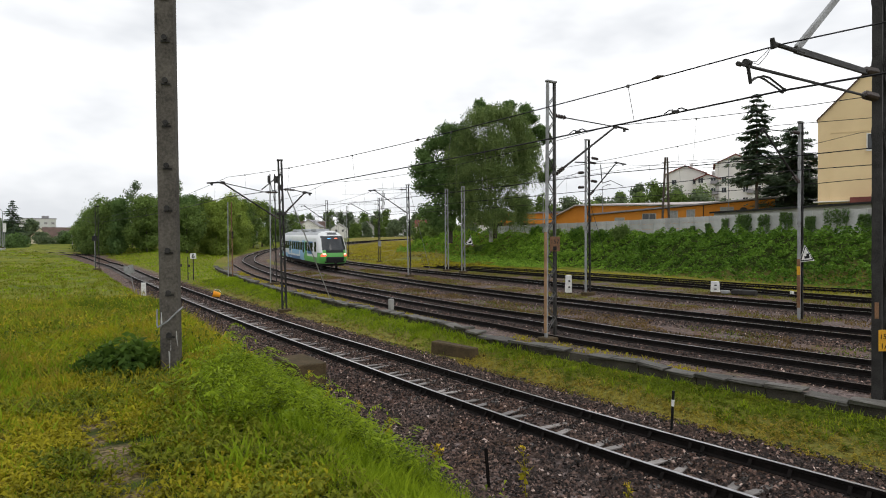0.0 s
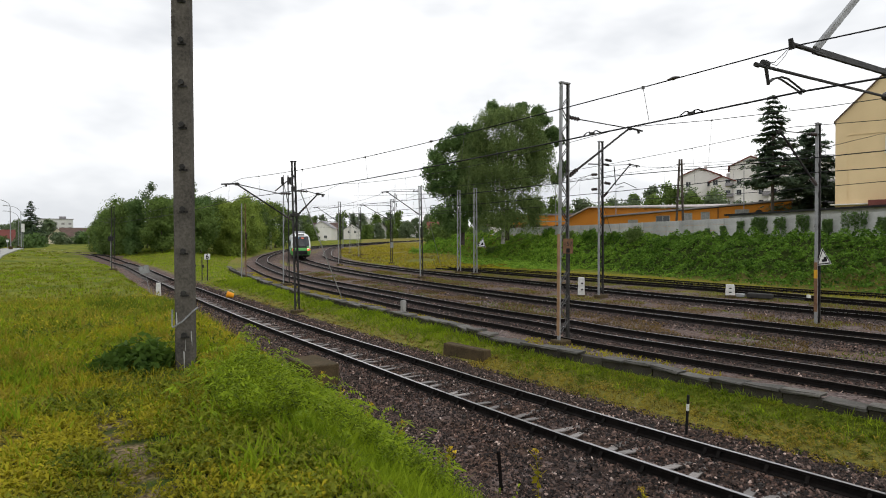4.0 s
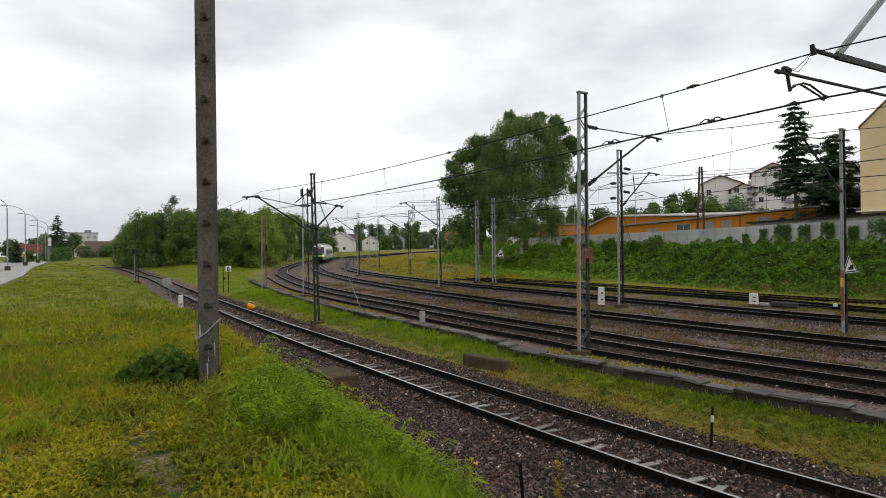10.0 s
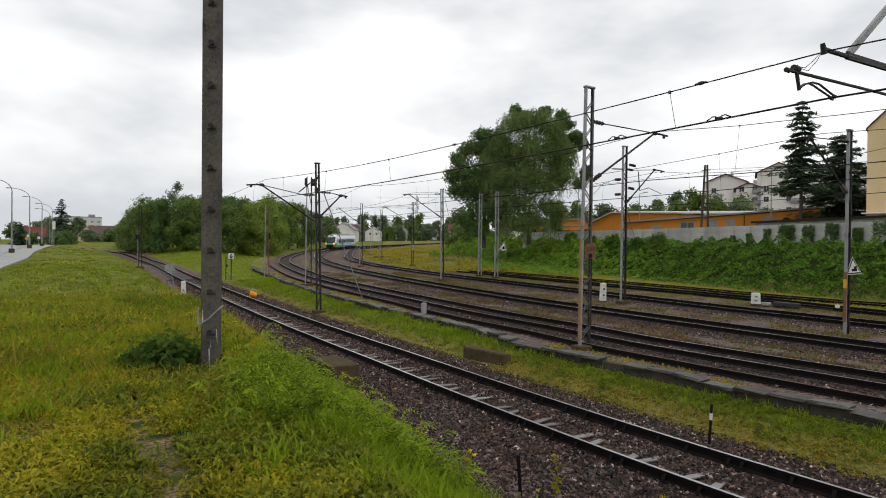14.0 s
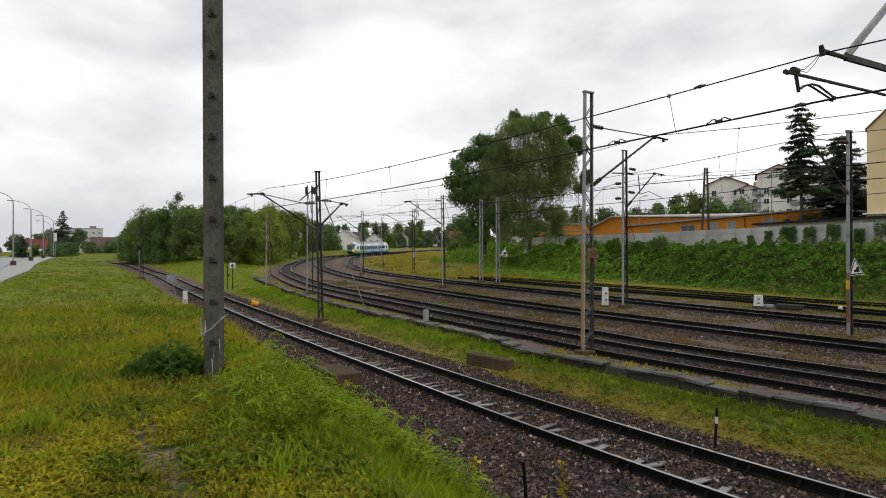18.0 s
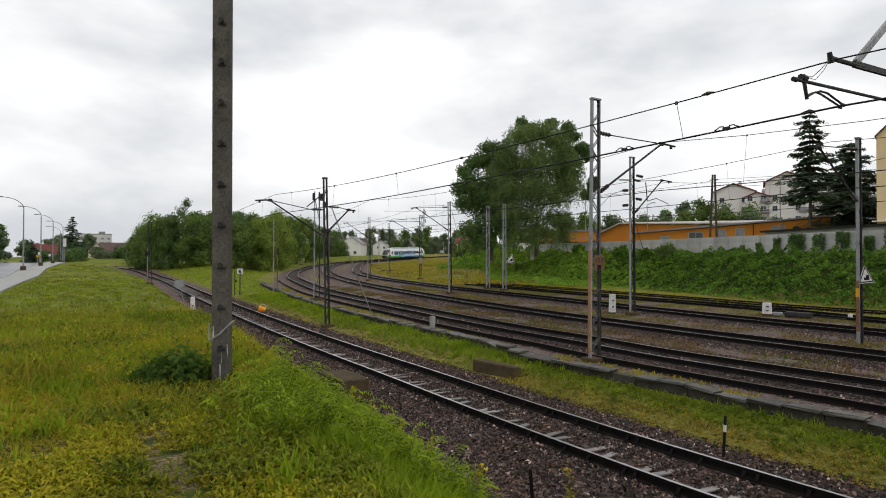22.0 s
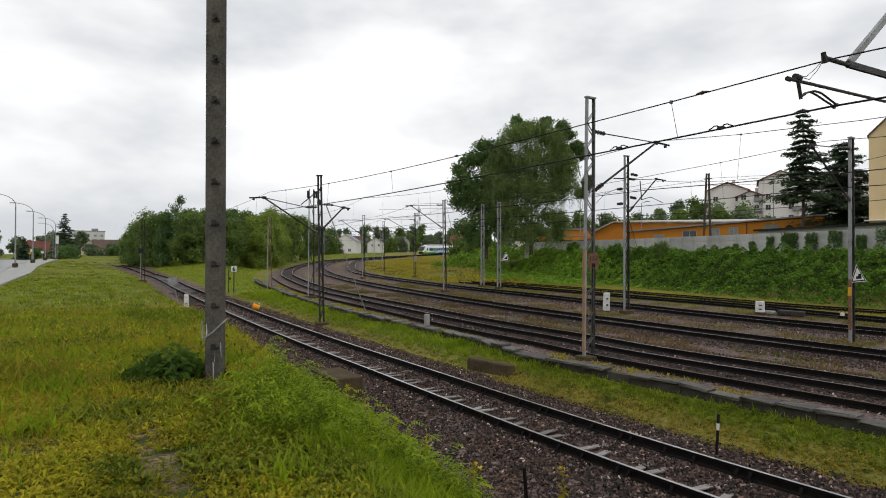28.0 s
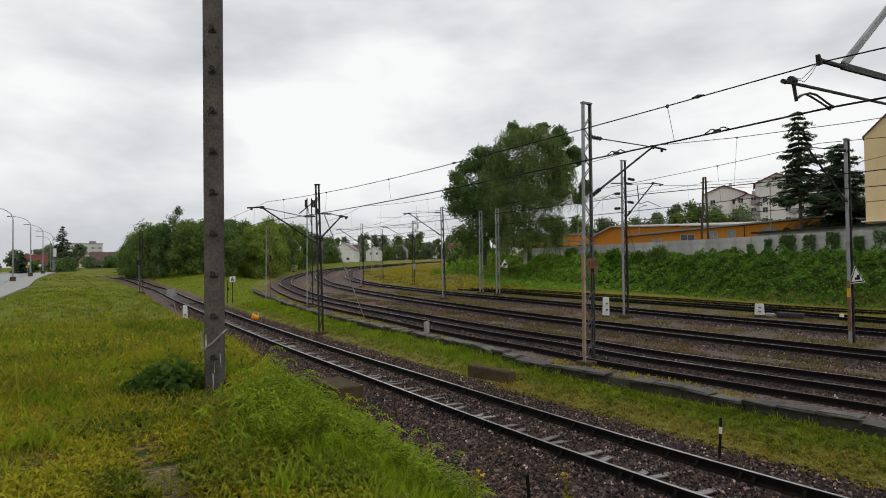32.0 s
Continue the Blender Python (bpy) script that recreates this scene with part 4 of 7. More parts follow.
mast_t = mast(-12.55, 43.8, 8.3, 30, 0.5, (M_STEEL, M_DARKSTEEL), "wide two-legged mast with tensioning gear", bay=1.9, leg=0.1)
bm = B()
for s in (-0.3, 0.15, 0.35):
    box(bm, 0.16, 0.2, 0.55, s, -0.2, 7.6, bevel=0.03)
rod(bm, (-0.8, -0.1, 7.1), (0.6, -0.1, 8.3), 0.04)
part("tensioning_gear", bm, M_DARKSTEEL, mast_t)
mast_m = mast(-15.4, 95.4, 8.2, 25, 0.42, (M_STEEL, M_DARKSTEEL), leg=0.1)
cantilever(mast_m, -3.2, 7.2, 5.5)
for px_, py_, hh in ((-21, 118, 8), (-28.5, 150, 8), (-29.5, 178, 8), (-22, 205, 8), (-44, 118, 7.5), (-47, 150, 7.5), (-47.5, 180, 8), (-6, 246, 8)):
    m_ = mast(px_, py_, hh, 10, 0.4, (M_STEEL, M_STEEL), "distant grey lattice mast on the curve", bay=1.2, leg=0.1)
    cantilever(m_, -3.2 if px_ > -40 else 3.2, 7.2, 5.5)


# ---------------- overhead lines ----------------
def overhead_line(line, stations, z_mess, z_cont, sag, label, r=0.011, gap=6.0, height=rise, dz=0.15, zig=0.2, low=0.08):
    """Messenger, contact wire and droppers over a track between the supports at the stations (places near the track, each with its rise of the messenger)."""
    t = thing("overhead_line", Matrix(), label, "overhead line", "overhead lines")
    marks = sorted((near_on(line, q[0], q[1]), q[2] if len(q) > 2 else 0.0) for q in stations)
    tn = tangents(line)
    mess, cont, drops = [], [], []
    for k, ((i, ua), (j, ub)) in enumerate(zip(marks[:-1], marks[1:])):
        a, b = line[i], line[j]
        na, nb = np.array([-tn[i][1], tn[i][0]]), np.array([-tn[j][1], tn[j][0]])
        a2, b2 = a + na * zig * (1 if k % 2 else -1), b + nb * zig * (-1 if k % 2 else 1)
        span = np.linalg.norm(b - a)
        n = max(3, int(span / gap))
        for q in range(2 * n + 1):
            f = q / (2 * n)
            p = a2 + (b2 - a2) * f
            g = 4 * f * (1 - f)
            zz = height(*(a + (b - a) * f)) + dz
            m, c = (p[0], p[1], zz + z_mess + ua + (ub - ua) * f - sag * g), (p[0], p[1], zz + z_cont - low * g)
            if q or not mess:
                mess.append(m)
                cont.append(c)
            if q % 2:
                drops.append((m, c))
    bm = B()
    tube(bm, mess, r)
    part("messenger_wire", bm, M_WIRE, t)
    bm = B()
    tube(bm, cont, r * 1.35)
    part("contact_wire", bm, M_WIRE, t)
    for k, (m, c) in enumerate(drops):
        bm = B()
        slip = 0.12 * (-1) ** k
        d_ = Vector((cont[1][0] - cont[0][0], cont[1][1] - cont[0][1], 0)).normalized() * slip
        rod(bm, m, Vector(c) + d_, r * 0.5, None, 3)
        box(bm, r * 4, r * 4, r * 5, m[0], m[1], m[2] - r * 3)
        part("dropper", bm, M_GREYSTEEL, t)
    return t


overhead_line(TRACK0, [(38, -31), (22, -12), (4.75, 8.2), (-9.95, 28.0, 0.3), (-30, 57.5), (-58, 93)], 6.06, 5.42, 0.21, "black catenary wires above the single track", 0.0105, 4.9, rise_near, 0.0, 0.1, 0.1)
overhead_line(TRACK1, [(36, -14), (18, 6.5, -0.1), (5.7, 21.3), (-8.0, 42.3, -0.1), (-19.5, 64), (-32, 99), (-40, 140), (-39, 190)], 7.22, 5.55, 0.42, "catenary wires above a curved main track", 0.010, 6)
overhead_line(TRACK2, [(30, 1), (12.4, 22.0), (-5.7, 49.8), (-17.8, 74.8), (-30, 112), (-37.5, 153), (-34, 193)], 7.3, 5.6, 0.5, "catenary wires above the middle main track", 0.011, 7)
overhead_line(TRACK3, [(36, 5), (18, 25.7), (10.9, 36.2), (-3.6, 59), (-11, 73), (-22, 101), (-31, 148), (-30, 194)], 7.6, 5.6, 0.5, "catenary wires above the far main track", 0.011, 8)


for jx, jy, jz in ((3.75, 9.55, 5.41), (2.55, 11.15, 5.385)):
    t = thing("wire_clamp", pose(jx, jy, jz, 0, 0, -52), "coiled jumper cable clamped on the contact wire", "clamp", "wire clamps")
    bm = B()
    for s_ in (-1, 1):
        tube(bm, [(0.02 * s_, 0, 0), (0.05 * s_, 0, 0.04), (0.11 * s_, 0, 0.045), (0.15 * s_, 0, 0.02), (0.2 * s_, 0, 0.0)], 0.01)
    part("jumper", bm, M_WIRE, t)
    bm = B()
    box(bm, 0.12, 0.04, 0.06, 0, 0, -0.03, bevel=0.01)
    part("clamp_body", bm, M_DARKSTEEL, t)


for jx, jy, jz in ((3.56, 9.8, 6.035), (-0.62, 15.45, 5.985)):
    t = thing("spindle_insulator", pose(jx, jy, jz, 0, 0, -53), "small dark spindle insulator in the messenger wire", "insulator", "wire insulators")
    bm = B()
    rod(bm, (-0.11, 0, 0), (0, 0, 0), 0.008, 0.035, 8)
    rod(bm, (0, 0, 0), (0.11, 0, 0), 0.035, 0.008, 8)
    part("body", bm, M_INSUL, t)


def bare_wire(a, b, sag, r, label, mat=M_WIRE, name="cable"):
    n = 14
    pts = [Vector(a).lerp(Vector(b), i / n) - Vector((0, 0, sag * 4 * (i / n) * (1 - i / n))) for i in range(n + 1)]
    bm = B()
    tube(bm, pts, r)
    return tagged(part(name, bm, mat), label, "cable", "loose cables")


bare_wire((-7.67, 29.3, 5.9), (-6.54, 34.1, 0.1), 0.0, 0.03, "pale steel stay wire slanting to the ground", M_CONC, "stay_wire")
bare_wire((-2.8, 51.5, 7.4), (-1.4, 60, 0.5), 0.0, 0.018, "pale steel stay wire beside the masts", M_STEEL, "stay_wire")
bare_wire((0.64, 59.2, 6.6), (-24, 108, 8.4), 0.4, 0.014, "thin cross wire between masts")
bare_wire((8.5, 34.9, 6.0), (13.2, 47, 0.8), 0.0, 0.014, "thin stay wire down to the bank", M_WIRE, "stay_wire")
bare_wire((29.8, 80, 13.6), (75, 40, 14.4), 0.9, 0.02, "thin sagging power cable between poles")
bare_wire((29.8, 80, 12.6), (75, 40, 13.2), 0.9, 0.02, "thin sagging power cable between poles")
bare_wire((29.8, 80, 13.4), (-20, 118, 12.5), 1.0, 0.02, "thin sagging power cable between poles")


# ---------------- concrete edge of slabs ----------------
rng = np.random.default_rng(11)
edge_line = spline([tuple(p) for p in SLABS[near_on(SLABS, 12, 6.5):near_on(SLABS, -26, 68):4]], 0.74)
edge = thing("concrete_edge", Matrix(), "low edge of worn concrete slabs along the tracks", "kerb", "", "structure")
bm = B()
for i in range(len(edge_line) - 1):
    a, b = edge_line[i], edge_line[i + 1]
    m = Matrix.Translation((*(a + b) / 2, rise(*a) - 0.12)) @ Matrix.Rotation(math.atan2(b[1] - a[1], b[0] - a[0]), 4, "Z")
    box(bm, 0.73, 0.2, 0.375 + 0.01 * (i % 3), 0, -0.03 - 0.02 * (i % 2), 0, rot=None)
    bm.verts.ensure_lookup_table()
    bmesh.ops.transform(bm, matrix=m, verts=bm.verts[-8:])
# The footing's dark colour holds the shade that the slab edge would throw.
part("footing", bm, M_FOOT, edge)
slab_mesh = []
for k in range(4):
    bm = B()
    made = box(bm, 0.715, 0.40, 0.07, 0, 0, 0, bevel=0.018)
    for v in bm.verts:
        v.co += Vector(rng.normal(size=3) * 0.016)
    o = part("slab", bm, M_SLAB, edge)
    slab_mesh.append(o.data)
    bpy.data.objects.remove(o)
for i in range(len(edge_line) - 1):
    a, b = edge_line[i], edge_line[i + 1]
    if rng.random() < 0.04:
        continue
    skew = 3.0 if 0.2 < a[0] < 2.6 else 1.0
    o = new("slab", slab_mesh[i % 4])
    o.parent = edge
    c = (a + b) / 2
    o.matrix_basis = pose(c[0], c[1], rise(*c) + 0.262 + rng.normal() * 0.016 * skew, rng.normal() * 2.6 * skew, rng.normal() * 1.6 * skew, math.degrees(math.atan2(b[1] - a[1], b[0] - a[0])) + rng.normal() * 1.6 * skew)


# ---------------- near pole and small things by the single track ----------------
near_pole = thing("utility_pole", pose(-3.63, 7.93, 1.55, 0, -0.15, 10), "old grey concrete utility pole with step bolts", "pole")
bm = B()
box(bm, 0.232, 0.2, 9.0, bevel=0.025)
for e in range(28):
    z0 = rng.random() * 8.5
    box(bm, 0.02 + 0.03 * rng.random(), 0.012, 0.06 + 0.2 * rng.random(), -0.1 + 0.2 * rng.random(), -0.099, z0)
part("shaft", bm, M_POLE, near_pole)
for cx, cz, cw, ch in ((0.0, 0.16, 0.026, 0.3), (0.02, 0.42, 0.014, 0.14), (0.1, 0.5, 0.012, 0.2), (-0.09, 0.75, 0.012, 0.12)):
    bm = B()
    made = box(bm, cw * 0.6, 0.006, ch * 0.75, cx, -0.102, cz)
    for v in made:
        v.co += Vector((rng.normal() * 0.007, 0, rng.normal() * 0.03))
    part("lime_streak", bm, M_PANEL, near_pole)
for i in range(13):
    bm = B()
    zz = 0.62 + i * 0.555
    rod(bm, (0.02, -0.09, zz), (0.02, -0.155, zz), 0.022, 0.022, 8)
    rod(bm, (0.02, -0.155, zz), (0.02, -0.175, zz), 0.036, 0.036, 8)
    box(bm, 0.11, 0.014, 0.025, 0.02, -0.106, zz - 0.05)
    part("step_bolt", bm, M_DARKSTEEL, near_pole)
bm = B()
tube(bm, [(-0.15, -0.06, 0.95), (-0.15, -0.08, 0.75), (-0.13, -0.13, 0.72), (0.0, -0.15, 0.8), (0.13, -0.13, 0.93), (0.16, -0.02, 0.97)], 0.011, 5)
part("wire_loop", bm, M_STEEL, near_pole, "loose pale wire")


def block(name, x, y, z, turn, sx, sy, sz, mat, label, category):
    bm = B()
    box(bm, sx, sy, sz, bevel=0.025)
    for v in bm.verts:
        v.co += Vector(rng.normal(size=3) * 0.008)
    o = tagged(part(name, bm, mat), label, category)
    o.matrix_basis = pose(x, y, z, 0, 0, turn)
    return o


block("concrete_block", -3.55, 14.7, -0.08, -52, 1.35, 0.75, 0.52, M_DARKCONC, "dark mossy concrete block in the ballast", "concrete block")
block("concrete_block", 0.33, 18.3, -0.26, -48, 1.8, 0.34, 0.42, M_DARKCONC, "low brown concrete block in the grass", "concrete block")
block("concrete_post", -2.5, 28.4, -0.05, -50, 0.24, 0.2, 0.62, M_CONC, "short grey concrete post by the slabs", "post")

marker = thing("marker_post", pose(4.15, 10.76, -0.1, 2, 2, 0), "thin black marker post with a white band", "post")
bm = B()
rod(bm, (0, 0, 0), (0, 0, 0.72), 0.025, 0.025, 8)
part("shaft", bm, M_BLACK, marker)
bm = B()
rod(bm, (0, 0, 0.44), (0, 0, 0.56), 0.028, 0.028, 8)
part("band", bm, M_WHITE, marker)
stake = thing("rusty_stake", pose(0.66, 8.6, -0.25, 3, -4, 0), "short rusty iron stake in the ballast", "stake")
bm = B()
box(bm, 0.05, 0.04, 0.62, bevel=0.006)
part("bar", bm, M_RAIL, stake)


def km_post(x, y, z, h, w, turn, label, bars=2, lean=0.0):
    t = thing("kilometre_post", pose(x, y, z, lean, 0, turn), label, "marker post", "white marker posts")
    bm = B()
    made = box(bm, w, w * 0.7, h, bevel=0.02)
    for v in made:
        if v.is_valid and v.co.z > h * 0.5:
            v.co.x *= 0.85
    part("stone", bm, M_WHITE, t)
    bm = B()
    box(bm, w * 1.15, w * 0.85, 0.12, 0, 0, 0.0, bevel=0.02)
    part("foot", bm, M_DARKCONC, t)
    for i in range(bars):
        bm = B()
        box(bm, w * 0.3, 0.02, h * 0.08, 0, -w * 0.36, h * (0.35 + 0.32 * i))
        part("painted_mark", bm, M_BLACK, t)
    return t


km_post(7.5, 35.6, 0.05, 1.15, 0.36, 8, "white painted kilometre stone with faded marks", lean=3)
km_post(15.95, 34.8, 0.1, 0.72, 0.5, -20, "low white painted stone with black marks")
km_post(-17.3, 34.2, 0.15, 0.88, 0.28, 30, "white painted stone beside the single track", 1)

bucket = thing("orange_bucket", pose(-13.5, 35.9, 0.1, 0, -74, 20), "bright orange plastic bucket lying in the grass", "bucket")
bm = B()
rod(bm, (0, 0, 0.02), (0, 0, 0.42), 0.15, 0.2, 14)
part("shell", bm, M_ORANGEPL, bucket)
bm = B()
rod(bm, (0, 0, 0.42), (0, 0, 0.45), 0.215, 0.215, 14)
part("rim", bm, M_ORANGEPL, bucket)
bm = B()
tube(bm, [(0.25, 0, 0.42), (0.32, 0, 0.3), (0.3, 0, 0.15), (0.22, 0.02, 0.05)], 0.012)
part("handle", bm, M_WHITE, bucket)

sign6 = thing("number_sign", pose(-20.27, 48.1, 0.25, 0, 0, 15), "white square sign with a black six on a thin post", "sign")
bm = B()
rod(bm, (0, 0, 0), (0, 0, 2.1), 0.045, 0.045, 6)
part("post", bm, M_DARKSTEEL, sign6)
bm = B()
box(bm, 0.46, 0.03, 0.46, 0, -0.06, 1.72, bevel=0.01)
face6 = part("board", bm, M_WHITE, sign6)
cu = bpy.data.curves.new("numeral", "FONT")
cu.body, cu.size, cu.align_x, cu.extrude, cu.offset = "6", 0.48, "CENTER", 0.004, 0.012
tmp = bpy.data.objects.new("numeral", cu)
me = bpy.data.meshes.new_from_object(tmp)
bpy.data.objects.remove(tmp)
me.materials.append(M_BLACK)
o = new("numeral", me)
o.parent = face6
o.matrix_basis = pose(0, -0.085, 1.79, 90, 0, 0)
for dx, hh in ((-0.4, 1.9), (-1.05, 2.0)):
    t = thing("steel_post", pose(-20.27 + dx, 48.0, 0.25, 0, 0, 15), "thin dark steel post in the grass", "post", "thin posts")
    bm = B()
    rod(bm, (0, 0, 0), (0, 0, hh), 0.04, 0.04, 6)
    part("shaft", bm, M_DARKSTEEL, t)
    bm = B()
    box(bm, 0.16, 0.05, 0.22, 0.08, -0.03, hh * 0.55)
    part("plate", bm, M_DARKSTEEL, t)
white_pole = thing("white_post", pose(-20.9, 45.5, 0.25), "slim white post with a rounded top", "post")
bm = B()
rod(bm, (0, 0, 0), (0, 0, 2.1), 0.06, 0.05, 8)
part("shaft", bm, M_WHITE, white_pole)
grey_sign = thing("grey_board", pose(-18.3, 35.2, 0.3, 0, -12, 20), "pale grey board on a leaning thin stake", "sign")
bm = B()
rod(bm, (0, 0, -0.2), (0, 0, 1.55), 0.02, 0.02, 6)
part("stake", bm, M_STEEL, grey_sign)
for s in (-0.14, 0.14):
    bm = B()
    box(bm, 0.26, 0.02, 0.48, s, -0.03, 1.25, bevel=0.004)
    part("board", bm, M_STEEL, grey_sign)

# point machine and small white lamp in the yard
pm = thing("point_machine", pose(17.2, 33.9, 0.1, 0, 0, -45), "dark low point machine beside the rails", "switch machine")
bm = B()
box(bm, 1.3, 0.5, 0.28, bevel=0.05)
part("case", bm, M_DARKSTEEL, pm)
bm = B()
rod(bm, (0.7, 0, 0.1), (2.2, 0.1, 0.08), 0.03)
part("drive_rod", bm, M_DARKSTEEL, pm)
bm = B()
box(bm, 0.5, 0.4, 0.2, -1.1, 0.1, 0, bevel=0.04)
part("junction_box", bm, M_STEEL, pm)
block("white_stone", 19.4, 33.0, 0.1, 20, 0.18, 0.15, 0.28, M_WHITE, "small white painted stone beside the rails", "marker stone")


# ---------------- wall of concrete panels on the bank ----------------
wall_line = spline([tuple(p) for p in WALL[::6]], 2.0)
panel_meshes = []
for k in range(3):
    bm = B()
    for i in range(4):
        box(bm, 1.84, 0.07, 0.53, 1.0, 0, i * 0.545, bevel=0.008)
    panel_meshes.append(bm)
ref = []
for bm in panel_meshes:
    o = part("panel", bm, M_PANEL)
    ref.append(o.data)
    bpy.data.objects.remove(o)
bm = B()
box(bm, 0.16, 0.13, 2.19, bevel=0.012)
o = part("post", bm, M_PANEL)
post_mesh = o.data
bpy.data.objects.remove(o)
for i in range(len(wall_line) - 1):
    a, b = wall_line[i], wall_line[i + 1]
    if a[1] < 24 or a[1] > 92:
        continue
    t = thing("fence_bay", pose(a[0], a[1], 3.25, 0, 0, math.degrees(math.atan2(b[1] - a[1], b[0] - a[0]))), "grey concrete fence bay on the bank, stained", "wall", "concrete fence bays")
    for nm, me in (("panel", ref[i % 3]), ("post", post_mesh)):
        o = new(nm, me)
        o.parent = t
# ivy on the fence
for az, wid, ht in ((1283, 0.5, 1.7), (1302, 0.9, 1.9), (1330, 1.5, 2.0), (1352, 0.9, 1.9), (1378, 0.9, 2.0), (1436, 0.5, 1.6), (1452, 0.5, 1.5), (1500, 1.7, 2.1), (1247, 0.4, 1.3), (1535, 0.8, 1.6), (1235, 0.3, 1.1)):
    k = (az - 784) / 1050
    j = int(np.argmin(np.abs(wall_line[:, 0] / wall_line[:, 1] - k) + (wall_line[:, 1] < 20) * 9))
    p = wall_line[j]
    rg = np.random.default_rng(az)
    t = thing("ivy", pose(p[0] - 0.2, p[1] - 0.12, 3.45), "dark ivy hanging on the concrete fence", "climbing plant", "ivy on the fence")
    dirn = wall_line[j + 1] - wall_line[j]
    dirn = dirn / np.linalg.norm(dirn) * wid
    strands = []
    for f_ in np.linspace(-0.5, 0.5, 2 + int(wid * 5)):
        ln = ht * (0.45 + 0.5 * rg.random())
        for g_ in np.linspace(0.1, 0.9, 6):
            strands.append((dirn[0] * f_ + rg.normal() * 0.03, dirn[1] * f_ + rg.normal() * 0.03, ht - ln * g_, 0.13, 0.13, ln * 0.13))
    soup("foliage", leaf_cloud(rg, strands, 1300, 0.05, 0.15, 0.2), M_OAK, t)


# ---------------- buildings behind the fence ----------------
def facing(x, y):
    """The turn that makes a front at x, y look at the camera."""
    return math.degrees(math.atan2(-x, y))


yb = thing("yellow_building", pose(39.1, 62.0, 3.6, 0, 0, -36), "yellow rendered building with a steep gable", "building")
bm = B()
pts = [(0, 0), (24, 0), (24, 11.9), (12, 24.5), (0, 11.9)]
f = [bm.verts.new((a, 0, z)) for a, z in pts]
g = [bm.verts.new((a, 18, z)) for a, z in pts]
bm.faces.new(f)
bm.faces.new(g[::-1])
for i in range(5):
    bm.faces.new((f[i], g[i], g[(i + 1) % 5], f[(i + 1) % 5]))
part("wall", bm, M_SAND, yb)
bm = B()
for s in (0, 1):
    e, r_ = ((-0.12, 11.78), (12, 24.5)) if s == 0 else ((24.12, 11.78), (12, 24.5))
    vs = []
    for yy in (-0.25, 18.2):
        for (a, z), up in ((e, 0.01), (r_, 0.01), (r_, 0.16), (e, 0.16)):
            vs.append(bm.verts.new((a, yy, z + up)))
    for q in ((0, 1, 2, 3), (7, 6, 5, 4), (0, 4, 5, 1), (1, 5, 6, 2), (2, 6, 7, 3), (3, 7, 4, 0)):
        bm.faces.new([vs[i] for i in q])
part("roof", bm, M_BROWNROOF, yb)
for wx, wz in ((4.7, 8.4), (8.9, 8.4), (12.8, 9.1), (9.5, 13.5), (12.8, 13.5)):
    window(yb, wx, wz, 1.15, 1.7, -0.03)
bm = B()
box(bm, 0.06, 0.05, 9.0, 1.1, -0.02, 1.5)
box(bm, 6, 0.05, 0.06, 4.1, -0.02, 10.4)
part("render_groove", bm, M_SAND, yb)
bm = B()
box(bm, 6.5, 1.0, 0.12, 2.9, -0.5, 3.3, bevel=0.02)
part("ledge", bm, M_HOUSE, yb, "white ledge")
bm = B()
box(bm, 9, 1.6, 0.7, 7.3, -0.8, 3.0, bevel=0.03)
part("canopy", bm, M_REDROOF, yb, "dark red canopy")

shed = thing("block_shed", pose(27.6, 60.5, 3.7, 0, 0, -57), "low grey block shed with a black eaves edge", "shed")
bm = B()
v = [(0, 0, 0), (24, 0, 0), (24, 0, 2.55), (0, 0, 2.15), (0, 5, 0), (24, 5, 0), (24, 5, 2.8), (0, 5, 2.4)]
vs = [bm.verts.new(p) for p in v]
for q in ((0, 1, 2, 3), (5, 4, 7, 6), (1, 5, 6, 2), (4, 0, 3, 7), (3, 2, 6, 7)):
    bm.faces.new([vs[i] for i in q])
part("wall", bm, M_PANEL, shed)
bm = B()
beam(bm, (-0.2, -0.25, 2.22), (24.2, -0.25, 2.63), 0.5, 0.17)
part("eaves", bm, M_BLACK, shed)

ob1 = thing("orange_workshop", pose(18.0, 95, 3.9, 0, 0, -29), "long orange rendered workshop with a pale sheet roof", "building")
bm = B()
v = [(0, 0, 0), (30, 0, 0), (30, 0, 3.6), (0, 0, 2.9), (3.4, 0, 4.6), (0, 14, 0), (30, 14, 0), (30, 14, 3.6), (0, 14, 2.9), (3.4, 14, 4.6)]
vs = [bm.verts.new(p) for p in v]
for q in ((0, 1, 2, 4, 3), (6, 5, 8, 9, 7), (1, 6, 7, 2), (5, 0, 3, 8), (3, 4, 9, 8), (4, 2, 7, 9)):
    bm.faces.new([vs[i] for i in q])
part("wall", bm, M_ORANGE, ob1)
bm = B()
beam(bm, (-0.3, 6.5, 2.95), (3.4, 6.5, 4.72), 14.4, 0.14)
vs = [bm.verts.new(p) for p in ((3.4, -0.5, 4.62), (30.4, -0.5, 3.9), (30.4, 8, 4.75), (3.4, 8, 5.15), (3.4, -0.5, 4.78), (30.4, -0.5, 4.06), (30.4, 8, 4.91), (3.4, 8, 5.31))]
for q in ((0, 3, 2, 1), (4, 5, 6, 7), (0, 1, 5, 4), (1, 2, 6, 5), (2, 3, 7, 6), (3, 0, 4, 7)):
    bm.faces.new([vs[i] for i in q])
part("roof", bm, M_PALEROOF, ob1)
